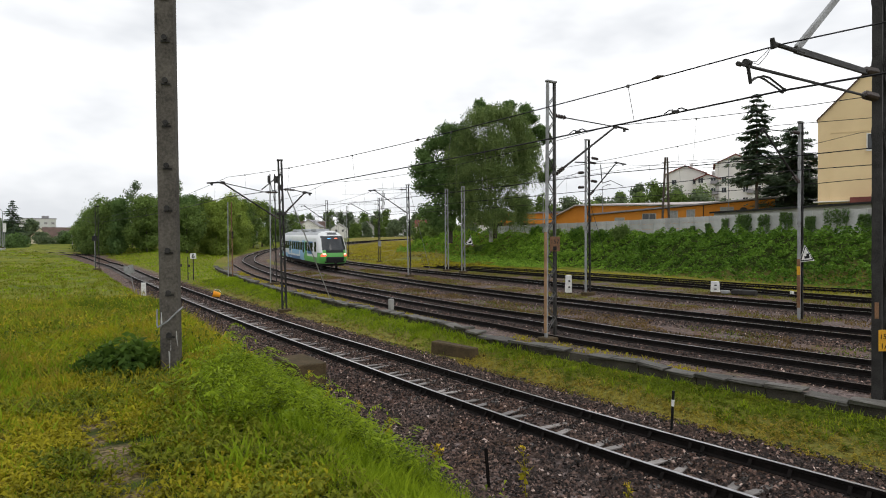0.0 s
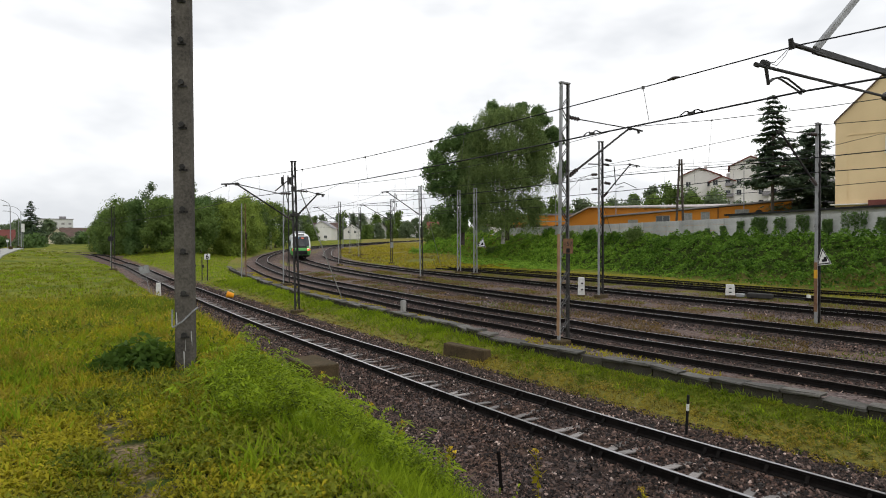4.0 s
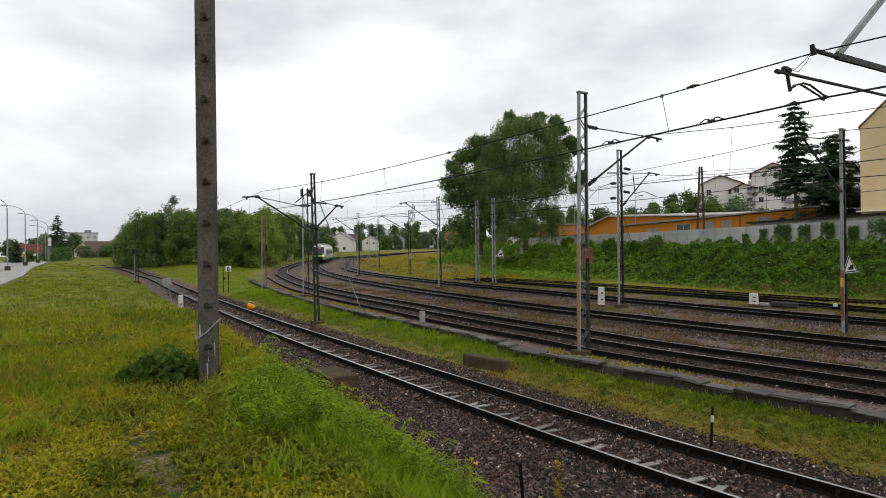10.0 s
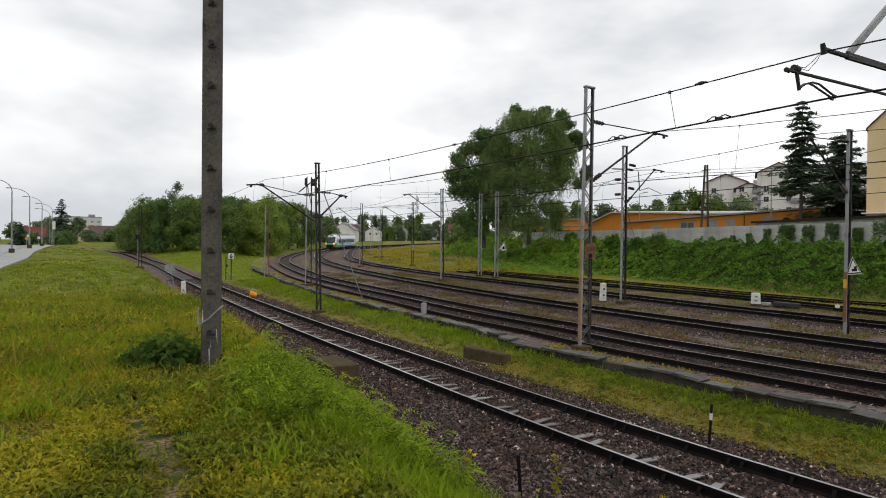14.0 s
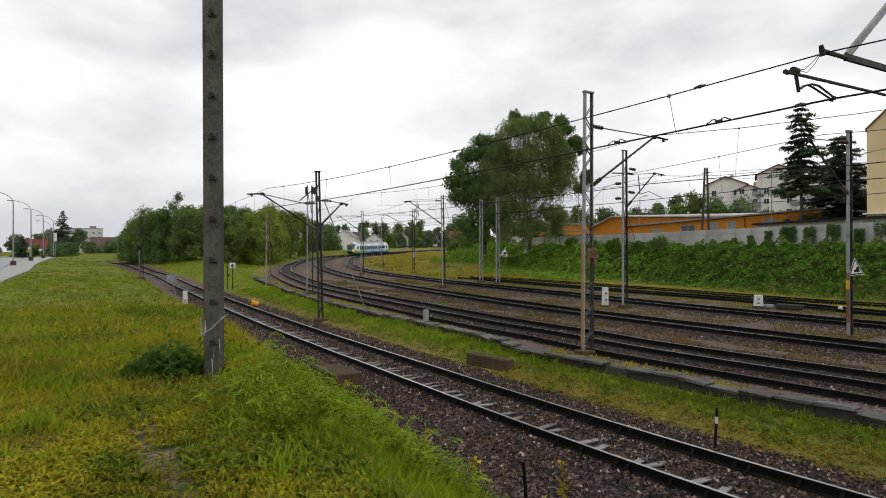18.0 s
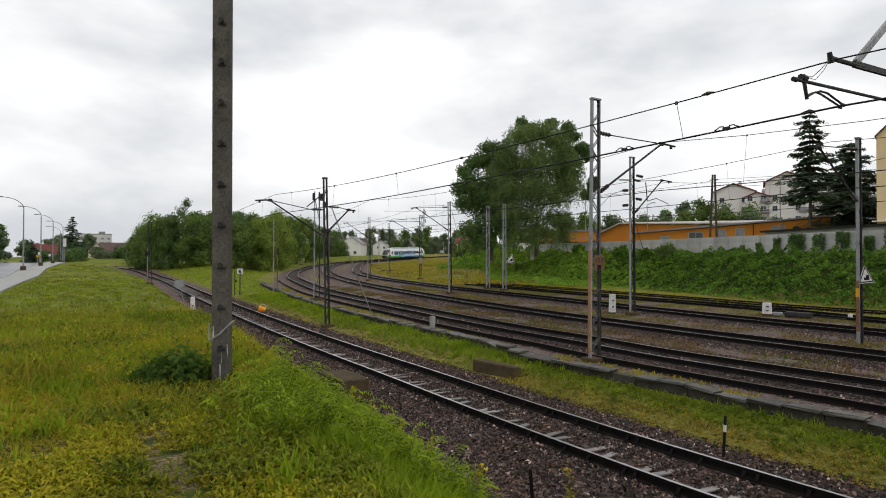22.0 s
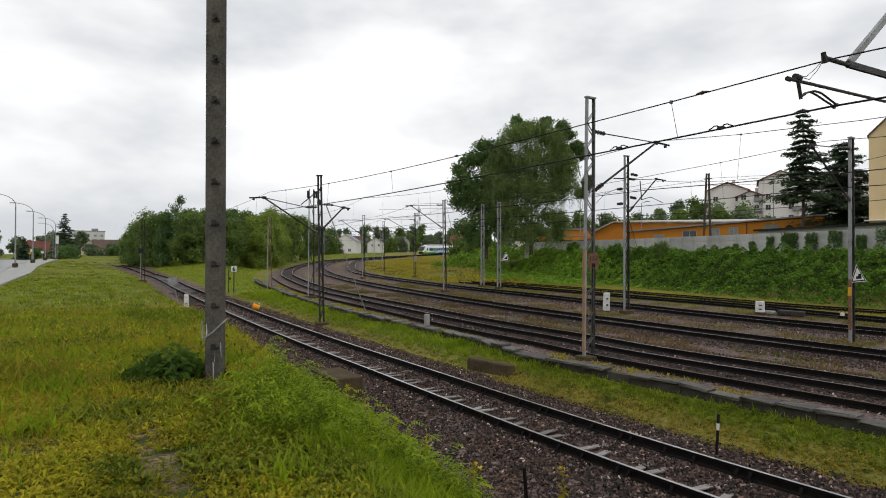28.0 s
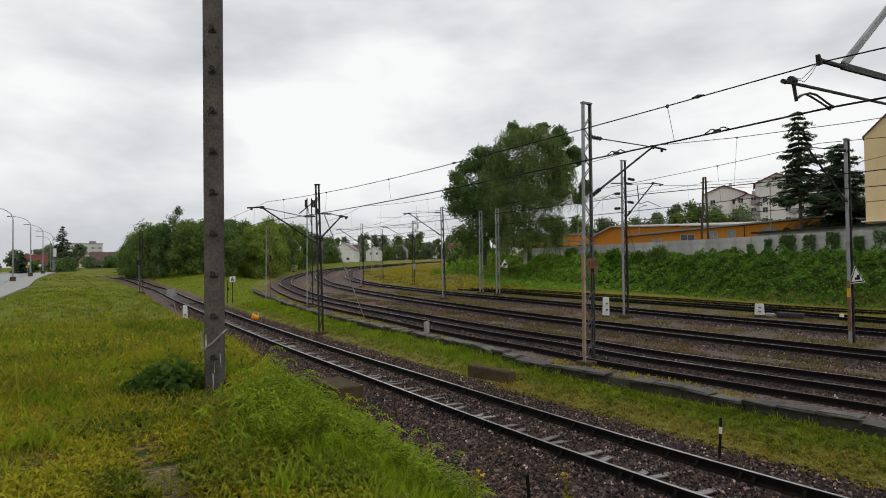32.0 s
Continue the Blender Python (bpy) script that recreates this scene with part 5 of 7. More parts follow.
ob2 = thing("orange_annex", pose(22.0, 88.5, 3.9, 0, 0, -27), "orange annex with a dark grey lean-to roof", "building")
bm = B()
v = [(0, 0, 0), (24, 0, 0), (24, 0, 4.5), (0, 0, 2.9), (0, 6, 0), (24, 6, 0), (24, 6, 4.6), (0, 6, 3.4)]
vs = [bm.verts.new(p) for p in v]
for q in ((0, 1, 2, 3), (5, 4, 7, 6), (1, 5, 6, 2), (4, 0, 3, 7), (3, 2, 6, 7)):
    bm.faces.new([vs[i] for i in q])
part("wall", bm, M_ORANGE, ob2)
bm = B()
beam(bm, (-0.3, 2.8, 3.05), (24.3, 2.8, 4.72), 6.6, 0.2)
part("roof", bm, M_GREYROOF, ob2)
for wx, wz, ww, wh, gm in ((4.2, 1.7, 1.4, 0.8, M_STEEL), (8.3, 2.1, 1.9, 0.9, M_GLASS), (11.6, 2.0, 1.1, 1.3, M_STEEL), (13.8, 2.2, 1.1, 1.2, M_STEEL), (18.3, 2.4, 1.7, 1.2, M_STEEL)):
    window(ob2, wx, wz, ww, wh, -0.03, gm, M_CONC)
bm = B()
rod(bm, (20.3, -0.25, 3.0), (20.3, 0, 3.0), 0.5, 0.5, 16)
part("fan", bm, M_DARKSTEEL, ob2)
for wx in (0.05, 15.4):
    bm = B()
    rod(bm, (wx, -0.08, 0), (wx, -0.08, 3.0 + wx * 0.06), 0.06)
    part("downpipe", bm, M_DARKSTEEL, ob2)
ob3 = thing("orange_store", pose(10.5, 112, 3.9, 0, 0, -14), "low orange store building behind the birch", "building")
bm = B()
box(bm, 18, 8, 4.2, 9, 4, 0)
part("wall", bm, M_ORANGE, ob3)
bm = B()
box(bm, 18.6, 8.6, 0.3, 9, 4, 4.2)
part("roof", bm, M_GREYROOF, ob3)
pile = thing("scrap_rack", pose(9.5, 100, 4.6, 0, 0, -10), "open rack loaded with rusty scrap and boards", "rack")
for i in range(9):
    bm = B()
    box(bm, 1.6, 1.0, 0.5 + 0.6 * rng.random(), i * 1.3, rng.random(), 0.6, bevel=0.04)
    part("scrap", bm, (M_DARKSTEEL, M_RUST, M_STEEL)[i % 3], pile)
bm = B()
box(bm, 13, 2.2, 0.12, 5.4, 0.4, 1.95)
box(bm, 13, 1.6, 0.6, 5.4, 0.4, 0)
part("shelf", bm, M_STEEL, pile)


def apartment(x, y, z, turn, sections, label):
    t = thing("apartment_house", pose(x, y, z, 0, 0, turn), label, "building", "apartment houses")
    for ox, oy, w, d, h, rg_ in sections:
        bm = B()
        gabled(bm, w, d, h, rg_, "y")
        for v in bm.verts:
            v.co += Vector((ox, oy, 0))
        part("wall", bm, M_HOUSE, t)
        bm = B()
        gable_roof(bm, w, d, h, rg_, "y", 0.5, 0.28)
        for v in bm.verts:
            v.co += Vector((ox, oy, 0))
        roof = part("roof", bm, M_REDROOF, t)
        bm = B()
        box(bm, 0.8, 0.8, 1.5, ox + 1.5, oy, h + rg_ - 0.2, bevel=0.05)
        part("chimney", bm, M_HOUSE, roof)
        for fl in range(5):
            for wx in ((-w * 0.28, w * 0.25) if w > 5 else (0,)):
                window(t, ox + wx, 2.0 + fl * 2.9, 1.3, 1.5, oy - d / 2 - 0.03)
            bm = B()
            box(bm, 2.0, 1.1, 0.9, ox + w / 2 - 1.2, oy - d / 2 - 0.55, 1.6 + fl * 2.9)
            part("balcony", bm, M_GREYROOF, t)
    return t


apartment(80, 172, 5, -24, [(-9.0, 0, 10.5, 12, 16.6, 2.2), (-3.2, -4, 6.0, 9, 14.6, 1.3), (3.8, -2, 10, 13, 18.6, 2.4), (11.0, -4, 6, 10, 16.4, 1.5), (19, 0, 10, 12, 17.8, 2.2)], "white apartment house with stepped red-brown gables")

wp = thing("timber_pole", pose(29.7, 79, 4.0, 0, 0, -20), "weathered timber a-frame pole behind the fence", "pole")
for s in (-1, 1):
    bm = B()
    rod(bm, (s * 0.45 - 0.1, 0, 0), (s * 0.13, 0, 10.1), 0.16, 0.12, 8)
    part("leg", bm, M_WOODPOLE, wp)
bm = B()
rod(bm, (-0.5, 0, 4.6), (0.5, 0, 4.6), 0.06)
rod(bm, (-0.5, -0.1, 9.4), (0.5, -0.1, 9.4), 0.05)
part("crossbar", bm, M_WOODPOLE, wp)
for lx, ly, hh in ((24.2, 90, 7.2), (37.5, 78, 9.5), (14.5, 86, 8.0)):
    t = thing("street_lamp", pose(lx, ly, 4.0), "slim grey lamp post behind the fence", "lamp", "yard lamps")
    bm = B()
    rod(bm, (0, 0, 0), (0, 0, hh), 0.07, 0.045, 6)
    part("post", bm, M_STEEL, t)
    bm = B()
    rod(bm, (0, 0, hh), (0.7, -0.3, hh + 0.25), 0.04)
    box(bm, 0.6, 0.22, 0.12, 0.8, -0.3, hh + 0.2, bevel=0.03)
    part("head", bm, M_STEEL, t)


# ---------------- distant houses ----------------
def far_house(x, y, z, w, d, h, ridge, along, wall_mat, roof_mat, label, rows=(), turn=None):
    return house("house", x, y, z, facing(x, y) if turn is None else turn, w, d, h, ridge, along, wall_mat, roof_mat, label, "house", rows)


far_house(-61, 274, 4.0, 10, 9, 5.6, 3.2, "y", M_HOUSE, M_GREYROOF, "white house with a grey gable roof beyond the curve", ((-2, 3.4, 1.2, 1.3), (2, 0.8, 1.4, 1.4)), -2)
far_house(-50.5, 289, 4.4, 8, 9, 4.6, 2.6, "y", M_HOUSE, M_GREYROOF, "small white house with a grey roof", ((-1.5, 3.0, 1.0, 1.2), (1.5, 3.0, 1.0, 1.2)))
far_house(-66, 300, 4.4, 12, 9, 5.0, 3.4, "x", M_HOUSE, M_BROWNROOF, "white house with a brown roof", ((-3, 3, 1.2, 1.2), (0, 3, 1.2, 1.2), (3, 3, 1.2, 1.2)))
far_house(-43, 335, 6, 8, 9, 5.0, 3.0, "y", M_CONC, M_BROWNROOF, "greyish house among conifers", ((-2, 3.6, 1.2, 1.3),))
far_house(-8, 268, 5.4, 9, 8, 4.0, 2.6, "x", M_CREAM, M_REDROOF, "pinkish house with a red roof behind bushes", ((-2, 1.6, 1.2, 1.3), (2, 1.6, 1.2, 1.3)))
far_house(20, 300, 6, 12, 9, 4.6, 3, "x", M_HOUSE, M_BROWNROOF, "white house behind the trees", ((-2, 1.8, 1.2, 1.3),))
far_house(-186, 240, 1.0, 8, 9, 3.0, 4.6, "x", M_CREAM, M_REDROOF, "low house with a steep red roof", ((-2, 0.9, 1.1, 1.2), (2, 0.9, 1.1, 1.2)))
far_house(-196, 302, 2.0, 13, 9, 4.4, 4.4, "x", M_CREAM, M_BROWNROOF, "long house with a brown roof", ((-4, 1, 1.1, 1.2), (0, 1, 1.1, 1.2), (4, 1, 1.1, 1.2)))
far_house(-185.6, 273, 1.6, 7, 8, 4.6, 3.6, "y", M_CREAM, M_BROWNROOF, "pale pink gabled house", ((0, 1.2, 1.2, 1.2),))
for bx, by, bz, bw, bh in ((-273, 400, 2, 20, 17), (-300, 430, 2, 18, 16), (-84, 600, 5, 16, 20), (-66, 600, 5, 18, 22), (-50, 640, 5, 20, 19)):
    t = thing("apartment_block", pose(bx, by, bz, 0, 0, facing(bx, by)), "distant pale panel apartment block", "building", "distant apartment blocks")
    bm = B()
    box(bm, bw, 12, bh)
    part("wall", bm, M_FARWALL, t)
    bm = B()
    box(bm, bw + 0.6, 12.6, 0.5, 0, 0, bh)
    box(bm, 4, 4, 2.2, bw * 0.2, 0, bh)
    part("roof", bm, M_GREYROOF, t)
    for i in range(int(bw / 4)):
        for fl in range(int(bh / 3.2)):
            window(t, -bw / 2 + 2.2 + i * 4, 1.4 + fl * 3.0, 1.9, 1.5, -6.03, M_GREYROOF, M_FARWALL, False)
rad = thing("radio_mast", pose(-35.5, 350, 6), "far lattice radio mast with antennas", "mast")
bm = B()
for a in range(3):
    rod(bm, (0.9 * math.cos(a * 2.09), 0.9 * math.sin(a * 2.09), 0), (0.35 * math.cos(a * 2.09), 0.35 * math.sin(a * 2.09), 26), 0.12)
for i in range(18):
    rod(bm, (0.8 * (-1) ** i, 0, i * 1.4), (0.8 * (-1) ** (i + 1), 0, i * 1.4 + 1.4), 0.06)
rod(bm, (0, 0, 26), (0, 0, 31), 0.07)
part("lattice", bm, M_STEEL, rad)
for i in range(5):
    bm = B()
    box(bm, 0.5, 0.4, 2.2, 0.9 * (-1) ** i, 0, 13 + i * 2.4)
    part("antenna", bm, M_STEEL, rad)


# ---------------- road with lamps on the far side of the meadow ----------------
road_line = spline([(-27, 29), (-38, 44), (-53, 65.5), (-71, 92), (-92, 123), (-116, 158)], 3)
tn = tangents(road_line)
nv = np.c_[-tn[:, 1], tn[:, 0]]


def road_strip(name, lo, hi, up, mat, label, category):
    """A band along the road between two distances from its edge, with thickness."""
    L_, R_ = road_line + nv * hi, road_line + nv * lo
    V, F = [], []
    for i in range(len(road_line)):
        zz = z_at(*(road_line[i] + nv[i] * 3.0)) + 0.05 + up
        V += [(*L_[i], zz), (*R_[i], zz), (*L_[i], zz - 0.5), (*R_[i], zz - 0.5)]
    for i in range(len(road_line) - 1):
        k = i * 4
        F += [(k, k + 1, k + 5, k + 4), (k + 1, k + 3, k + 7, k + 5), (k + 2, k, k + 4, k + 6)]
    return tagged(sheet(name, V, F, mat), label, category, kind="structure")


road_strip("pavement", -0.5, 2.6, 0.10, M_CONC, "pale concrete pavement beside the meadow", "pavement")
road_strip("road", 2.75, 11.0, 0.0, M_ROAD, "wet grey asphalt road beyond the meadow", "road")
road_strip("pavement", 11.15, 13.2, 0.10, M_CONC, "pale concrete pavement on the far side of the road", "pavement")
road_strip("verge", 13.2, 22.0, 0.08, M_FARGRASS, "grass verge behind the far pavement", "verge")
kerb = thing("kerb", Matrix(), "pale concrete kerb between road and pavement", "kerb", "", "structure")
for side in (2.675, 11.075):
    E_ = road_line + nv * side
    for i in range(len(road_line) - 1):
        za, zb = (z_at(*(road_line[j] + nv[j] * 3.0)) + 0.1 for j in (i, i + 1))
        bm = B()
        beam(bm, (*E_[i], za), (*E_[i + 1], zb), 0.15, 0.2)
        part("kerb_stone", bm, M_CONC, kerb)


def street_lamp(x, y, h, turn, label):
    t = thing("street_lamp", pose(x, y, z_at(x, y), 0, 0, turn), label, "lamp", "street lamps")
    bm = B()
    rod(bm, (0, 0, 0), (0, 0, h), 0.11, 0.07, 8)
    part("post", bm, M_STEEL, t)
    bm = B()
    tube(bm, [(-2.6 * (1 - math.cos(a)), 0, h + 1.6 * math.sin(a)) for a in np.linspace(0, 1.57, 9)], 0.055, 6)
    part("arm", bm, M_STEEL, t)
    bm = B()
    box(bm, 0.9, 0.3, 0.14, -2.9, 0, h + 1.55, bevel=0.04)
    part("head", bm, M_STEEL, t)
    bm = B()
    box(bm, 0.6, 0.6, 0.75, bevel=0.06)
    part("base", bm, M_DARKCONC, t)


for lx, ly, hh in ((-65.3, 80, 8.9), (-76, 97, 8.7), (-87.5, 115, 8.4), (-98, 132, 8.4), (-112, 150, 8.0), (-126, 175, 8.0), (-55.5, 64, 8.9)):
    street_lamp(lx, ly, hh, 25, "tall grey street lamp with a curved arm")
for sx, sy, sz, nm, cat, mt, lab in ((-81.3, 110, 4.2, "bus_sign", "sign", M_WHITE, "white upright sign board by the road"), (-93.5, 122, 2.2, "road_sign", "sign", M_WHITE, "small pale road sign on a post"), (-101, 128, 2.0, "road_sign", "sign", M_YELLOW, "small yellow road sign on a post"), (-88, 112, 2.6, "road_sign", "sign", M_WHITE, "round pale road sign on a post"), (-36.4, 62, 3.6, "track_signal", "signal", M_BLACK, "small railway signal head on a thin post"), (-72, 130, 3.4, "track_signal", "signal", M_RUST, "distant signal head on a thin post"), (-76, 135, 3.0, "road_sign", "sign", M_WHITE, "small pale road sign on a post"), (-80, 128, 2.4, "road_sign", "sign", M_STEEL, "small grey road sign on a post"), (-68, 135, 2.6, "road_sign", "sign", M_YELLOW, "small yellow road sign on a post")):
    t = thing(nm, pose(sx, sy, z_at(sx, sy), 0, 0, facing(sx, sy)), lab, cat)
    bm = B()
    rod(bm, (0, 0, 0), (0, 0, sz), 0.05, 0.05, 6)
    part("post", bm, M_STEEL, t)
    bm = B()
    box(bm, 0.5, 0.06, 1.6 if nm == "bus_sign" else 0.5, 0, -0.08, sz - 0.7, bevel=0.02)
    part("board", bm, mt, t)


# ---------------- trees ----------------
rng = np.random.default_rng(4)
birch_blobs = [(-4.6, -0.4, 11.6, 1.5, 1.5, 1.6), (-4.4, -0.6, 8.2, 1.5, 1.4, 1.5), (-3.4, -0.8, 9.6, 2.0, 2.0, 2.4), (-3.2, 0.2, 13.4, 2.0, 2.0, 1.9), (-1.4, -1.2, 16.2, 2.3, 2.2, 1.7), (1.4, -0.6, 16.9, 2.3, 2.2, 1.5), (3.4, 0, 15.6, 2.0, 2.0, 1.7), (4.9, 0.2, 12.8, 1.8, 2.0, 1.9), (4.9, -0.4, 9.6, 1.8, 1.9, 1.9), (0.6, -1.8, 13.0, 2.6, 2.0, 2.2), (0.2, -2.0, 9.2, 2.4, 1.8, 2.0), (-2.9, -1.2, 6.6, 1.8, 1.6, 1.6), (2.7, -1.0, 8.4, 2.0, 1.7, 1.9), (2.9, -0.8, 5.4, 1.7, 1.5, 1.3), (-0.6, -1.4, 5.6, 2.0, 1.5, 1.5), (0, 1.6, 10, 3.8, 1.8, 5), (1.4, -1.4, 3.4, 2.0, 1.3, 1.4), (-1.4, -1.4, 3.2, 1.9, 1.3, 1.4), (4.2, -0.6, 4.6, 1.5, 1.2, 1.5), (3.9, 0.4, 3.0, 1.2, 1.0, 1.2)]
tree("birch_tree", 6.4, 80, 3.3, 18.6, 2.2, 0.28, birch_blobs, 88000, 0.10, M_BIRCH, M_BIRCHBARK, "tall weeping birch on the bank", 5, 1.9, fall=2.5)
side_blobs = [(4.4, 0.5, 17.3, 1.0, 1.1, 1.1), (5.0, 0.5, 16.3, 1.2, 1.1, 0.8), (6.4, 0.3, 14.6, 1.2, 1.1, 0.9), (7.1, 0.3, 13.6, 0.9, 1.0, 0.8), (7.7, 0.3, 9.6, 0.9, 1.0, 1.2), (6.9, 0.3, 8.2, 0.9, 1.0, 0.8), (2.2, 0.6, 18.2, 1.0, 1.0, 0.7), (-1.9, 0.6, 18.2, 0.9, 0.9, 1.0), (-0.6, 0.6, 17.6, 0.9, 0.9, 0.8), (4.0, 1, 12.5, 2.4, 1.5, 3.5)]
tree("maple_tree", 7.2, 82.5, 3.8, 17.5, 3, 0.3, side_blobs, 12000, 0.17, M_OAK, M_BARK, "dark broadleaf tree behind the birch", 15)
oak_blobs = [(1.6, 0, 14.9, 1.7, 1.6, 1.4), (2.6, 0, 12.6, 1.8, 1.6, 1.8), (-0.4, 0, 15.3, 1.3, 1.5, 0.9), (-2.6, 0, 13.2, 1.2, 1.4, 1.0), (-1.2, 0, 13.6, 1.6, 1.8, 1.3), (0.6, 0, 14.0, 1.5, 1.8, 1.3), (-3.5, 0, 11.8, 1.4, 1.6, 1.2), (-4.3, 0, 9.6, 1.3, 1.6, 1.3), (1.4, 0, 12.0, 2.4, 2.0, 2.0), (-2.4, -0.8, 10.0, 1.9, 1.7, 1.6), (-3.4, -0.5, 7.6, 1.9, 1.7, 1.4), (-0.4, -1.4, 8.4, 2.2, 1.6, 1.8), (1.6, -0.8, 9.0, 2.4, 1.8, 2.2), (-2.6, -0.8, 4.0, 1.9, 1.6, 1.3), (0.2, -1.2, 5.0, 2.2, 1.6, 1.7), (2.2, -0.8, 4.6, 2.2, 1.6, 2.2), (-1.2, -0.8, 2.4, 2.0, 1.5, 1.2), (-0.4, 1.0, 8.0, 3.6, 1.4, 5.0)]
tree("oak_tree", 1.0, 81.5, 3.2, 15.6, 2.5, 0.3, oak_blobs, 34000, 0.15, M_OAK, M_BARK, "dark dense oak beside the birch", 6)
spruce(39.6, 75, 3.9, 17.9, 4.7, 9000, 7, "tall sparse dark spruce behind the fence", 0.36, 0.55, 0.95, 0.75)
spruce(46.2, 78, 3.9, 14.2, 6.4, 30000, 8, "broad dark spruce behind the fence", 0.03, 0.5)
spruce(-116.0, 160, 1, 14.0, 4.4, 9000, 19, "dark spruce by the road")
spruce(-104, 130, 1, 6.0, 2.4, 4000, 29, "small dark spruce by the road")


def wood(places, lo, hi, w, n, size, mats, label, group, seed, name="broadleaf_tree"):
    rg = np.random.default_rng(seed)
    for i, (x, y, h) in enumerate(places):
        h = h or lo + (hi - lo) * rg.random()
        h = h * (0.9 if seed == 31 else 1.0)
        ww = w * (0.8 + 0.4 * rg.random())
        tree(name, x, y, z_at(x, y) - 0.1, h, h * 0.16, 0.015 * h + 0.05, random_blobs(rg, ww, h * 0.1, h * 0.93, 15), n, size, mats[i % len(mats)], M_BARK, label, seed * 50 + i, group=group, limbs=5)


wood([(-66.0, 112, 7.6), (-63.5, 106, 7.2), (-59.0, 100, 6.6), (-57.0, 98, 8.2), (-54.5, 95, 9.6), (-50.5, 93, 10.0), (-47.5, 96, 9.2), (-46, 92, 9.0), (-60.5, 110, 9.6), (-53, 106, 11.0), (-48, 103, 11.2), (-43.5, 100, 10.6), (-41.5, 96, 8.6),
      (-55, 117, 11.8), (-49, 114, 12), (-44, 110, 11.4)], 9, 11, 3.9, 8800, 0.155, (M_LEAF, M_LEAF, M_OAK), "dense dark green tree at the edge of the wood", "trees of the wood", 31)
wood([(-40.5, 103, 9.6), (-39.5, 108, 10.2), (-42, 114, 10.8), (-44, 121, 10.4), (-46.5, 128, 10.2), (-41.5, 119, 7.0), (-38.8, 101.5, 6.6), (-45.0, 133, 6.5)], 9, 11, 4.0, 9500, 0.155, (M_LIGHTLEAF,), "fresh yellow-green tree beside the railway curve", "young trees at the curve", 32)
wood([(-47, 137, 11.5), (-48.5, 145, 12.5), (-49, 153, 12.5), (-49.5, 162, 12.5), (-53, 150, 13)], 11, 13, 4.2, 7500, 0.2, (M_LIGHTLEAF, M_LEAF), "fresh green tree beside the railway curve", "young trees at the curve", 38)
wood([(-50.5, 174, 11), (-51, 187, 10), (-52, 203, 9), (-57, 215, 9), (-64, 230, 9), (-72, 250, 10), (-60, 248, 7)], 7, 9, 4.0, 3200, 0.3, (M_LEAF, M_HAZELEAF), "green tree lining the distant curve", "trees on the curve", 33)
tree("poplar_tree", -46.8, 104, 0.9, 15.8, 4, 0.16, [(0, 0, 9, 0.9, 0.9, 2.5), (0.3, 0, 12, 0.8, 0.8, 2.2), (-0.2, 0, 14.2, 0.5, 0.5, 1.6)], 1100, 0.16, M_HAZELEAF, M_BARK, "slim sparse tree standing above the wood", 77)
tree("sparse_tree", -53.5, 102, 0.9, 13, 4, 0.14, [(0, 0, 10, 1.4, 1.0, 1.8), (0.8, 0, 12, 0.8, 0.8, 1.0)], 700, 0.16, M_HAZELEAF, M_BARK, "sparse-leaved tree above the wood", 78)
wood([(-34, 262, 7.0), (-29, 268, 9.0), (-23, 276, 8), (-38, 256, 6.5), (-15, 285, 8), (2, 180, 9), (8, 200, 10), (-2, 150, 7.5), (14, 170, 11), (-3.5, 130, 5)], 6, 8, 4.2, 3200, 0.3, (M_HAZELEAF, M_LEAF), "round green bush tree beyond the tracks", "far bushes", 34)
wood([(18.5, 138, 11.5), (24, 140, 12), (29, 139, 11.5), (34, 150, 10.5), (39, 150, 12), (44, 148, 13.5), (49, 146, 15.5), (46.5, 140, 12), (41.5, 143, 11.5), (36.5, 144, 10), (31.5, 146, 10), (55.5, 141, 12.5), (60.5, 140, 12), (53, 147, 15.5), (58, 148, 14.5), (63, 146, 13.5), (67, 140, 10), (60, 132, 9), (72, 138, 10.5), (77, 142, 10)], 9, 12, 5.0, 3800, 0.28, (M_HAZELEAF, M_LEAF), "green tree between the buildings", "trees behind the fence", 35)
wood([(-113, 130, 8.5), (-109, 126.5, 7.5), (-118, 136, 9.5), (-106, 158, 3), (-126, 162, 2.6), (-152, 206, 8), (-146, 201, 7), (-125, 196, 4), (-118, 190, 3.4), (-101, 178, 7), (-101, 140, 2.6), (-112, 152, 3), (-120, 152, 2.6), (-94, 160, 4.5), (-104, 165, 3), (-90, 165, 6), (-84, 160, 5), (-95, 185, 7)], 6, 9, 3.6, 2400, 0.3, (M_OAK, M_HAZELEAF), "dark tree near the road and houses", "trees by the road", 36)
far_pts = []
for i in range(46):
    a = -0.78 + 1.25 * i / 45
    far_pts.append((380 * math.sin(a) + rng.normal() * 18, 380 * math.cos(a) + rng.normal() * 18, 7 + 4 * rng.random()))
wood(far_pts, 6, 9, 7.5, 900, 0.8, (M_HAZELEAF,), "hazy tree on the skyline", "skyline trees", 37)
wood([(-92 + 5.6 * i + rng.normal() * 1.5, 340 + rng.normal() * 14, 15 + 3.5 * rng.random()) for i in range(18)], 14, 18, 5.5, 1500, 0.5, (M_HAZELEAF, M_HAZELEAF, M_LEAF), "tall green tree behind the distant houses", "trees behind the houses", 39)


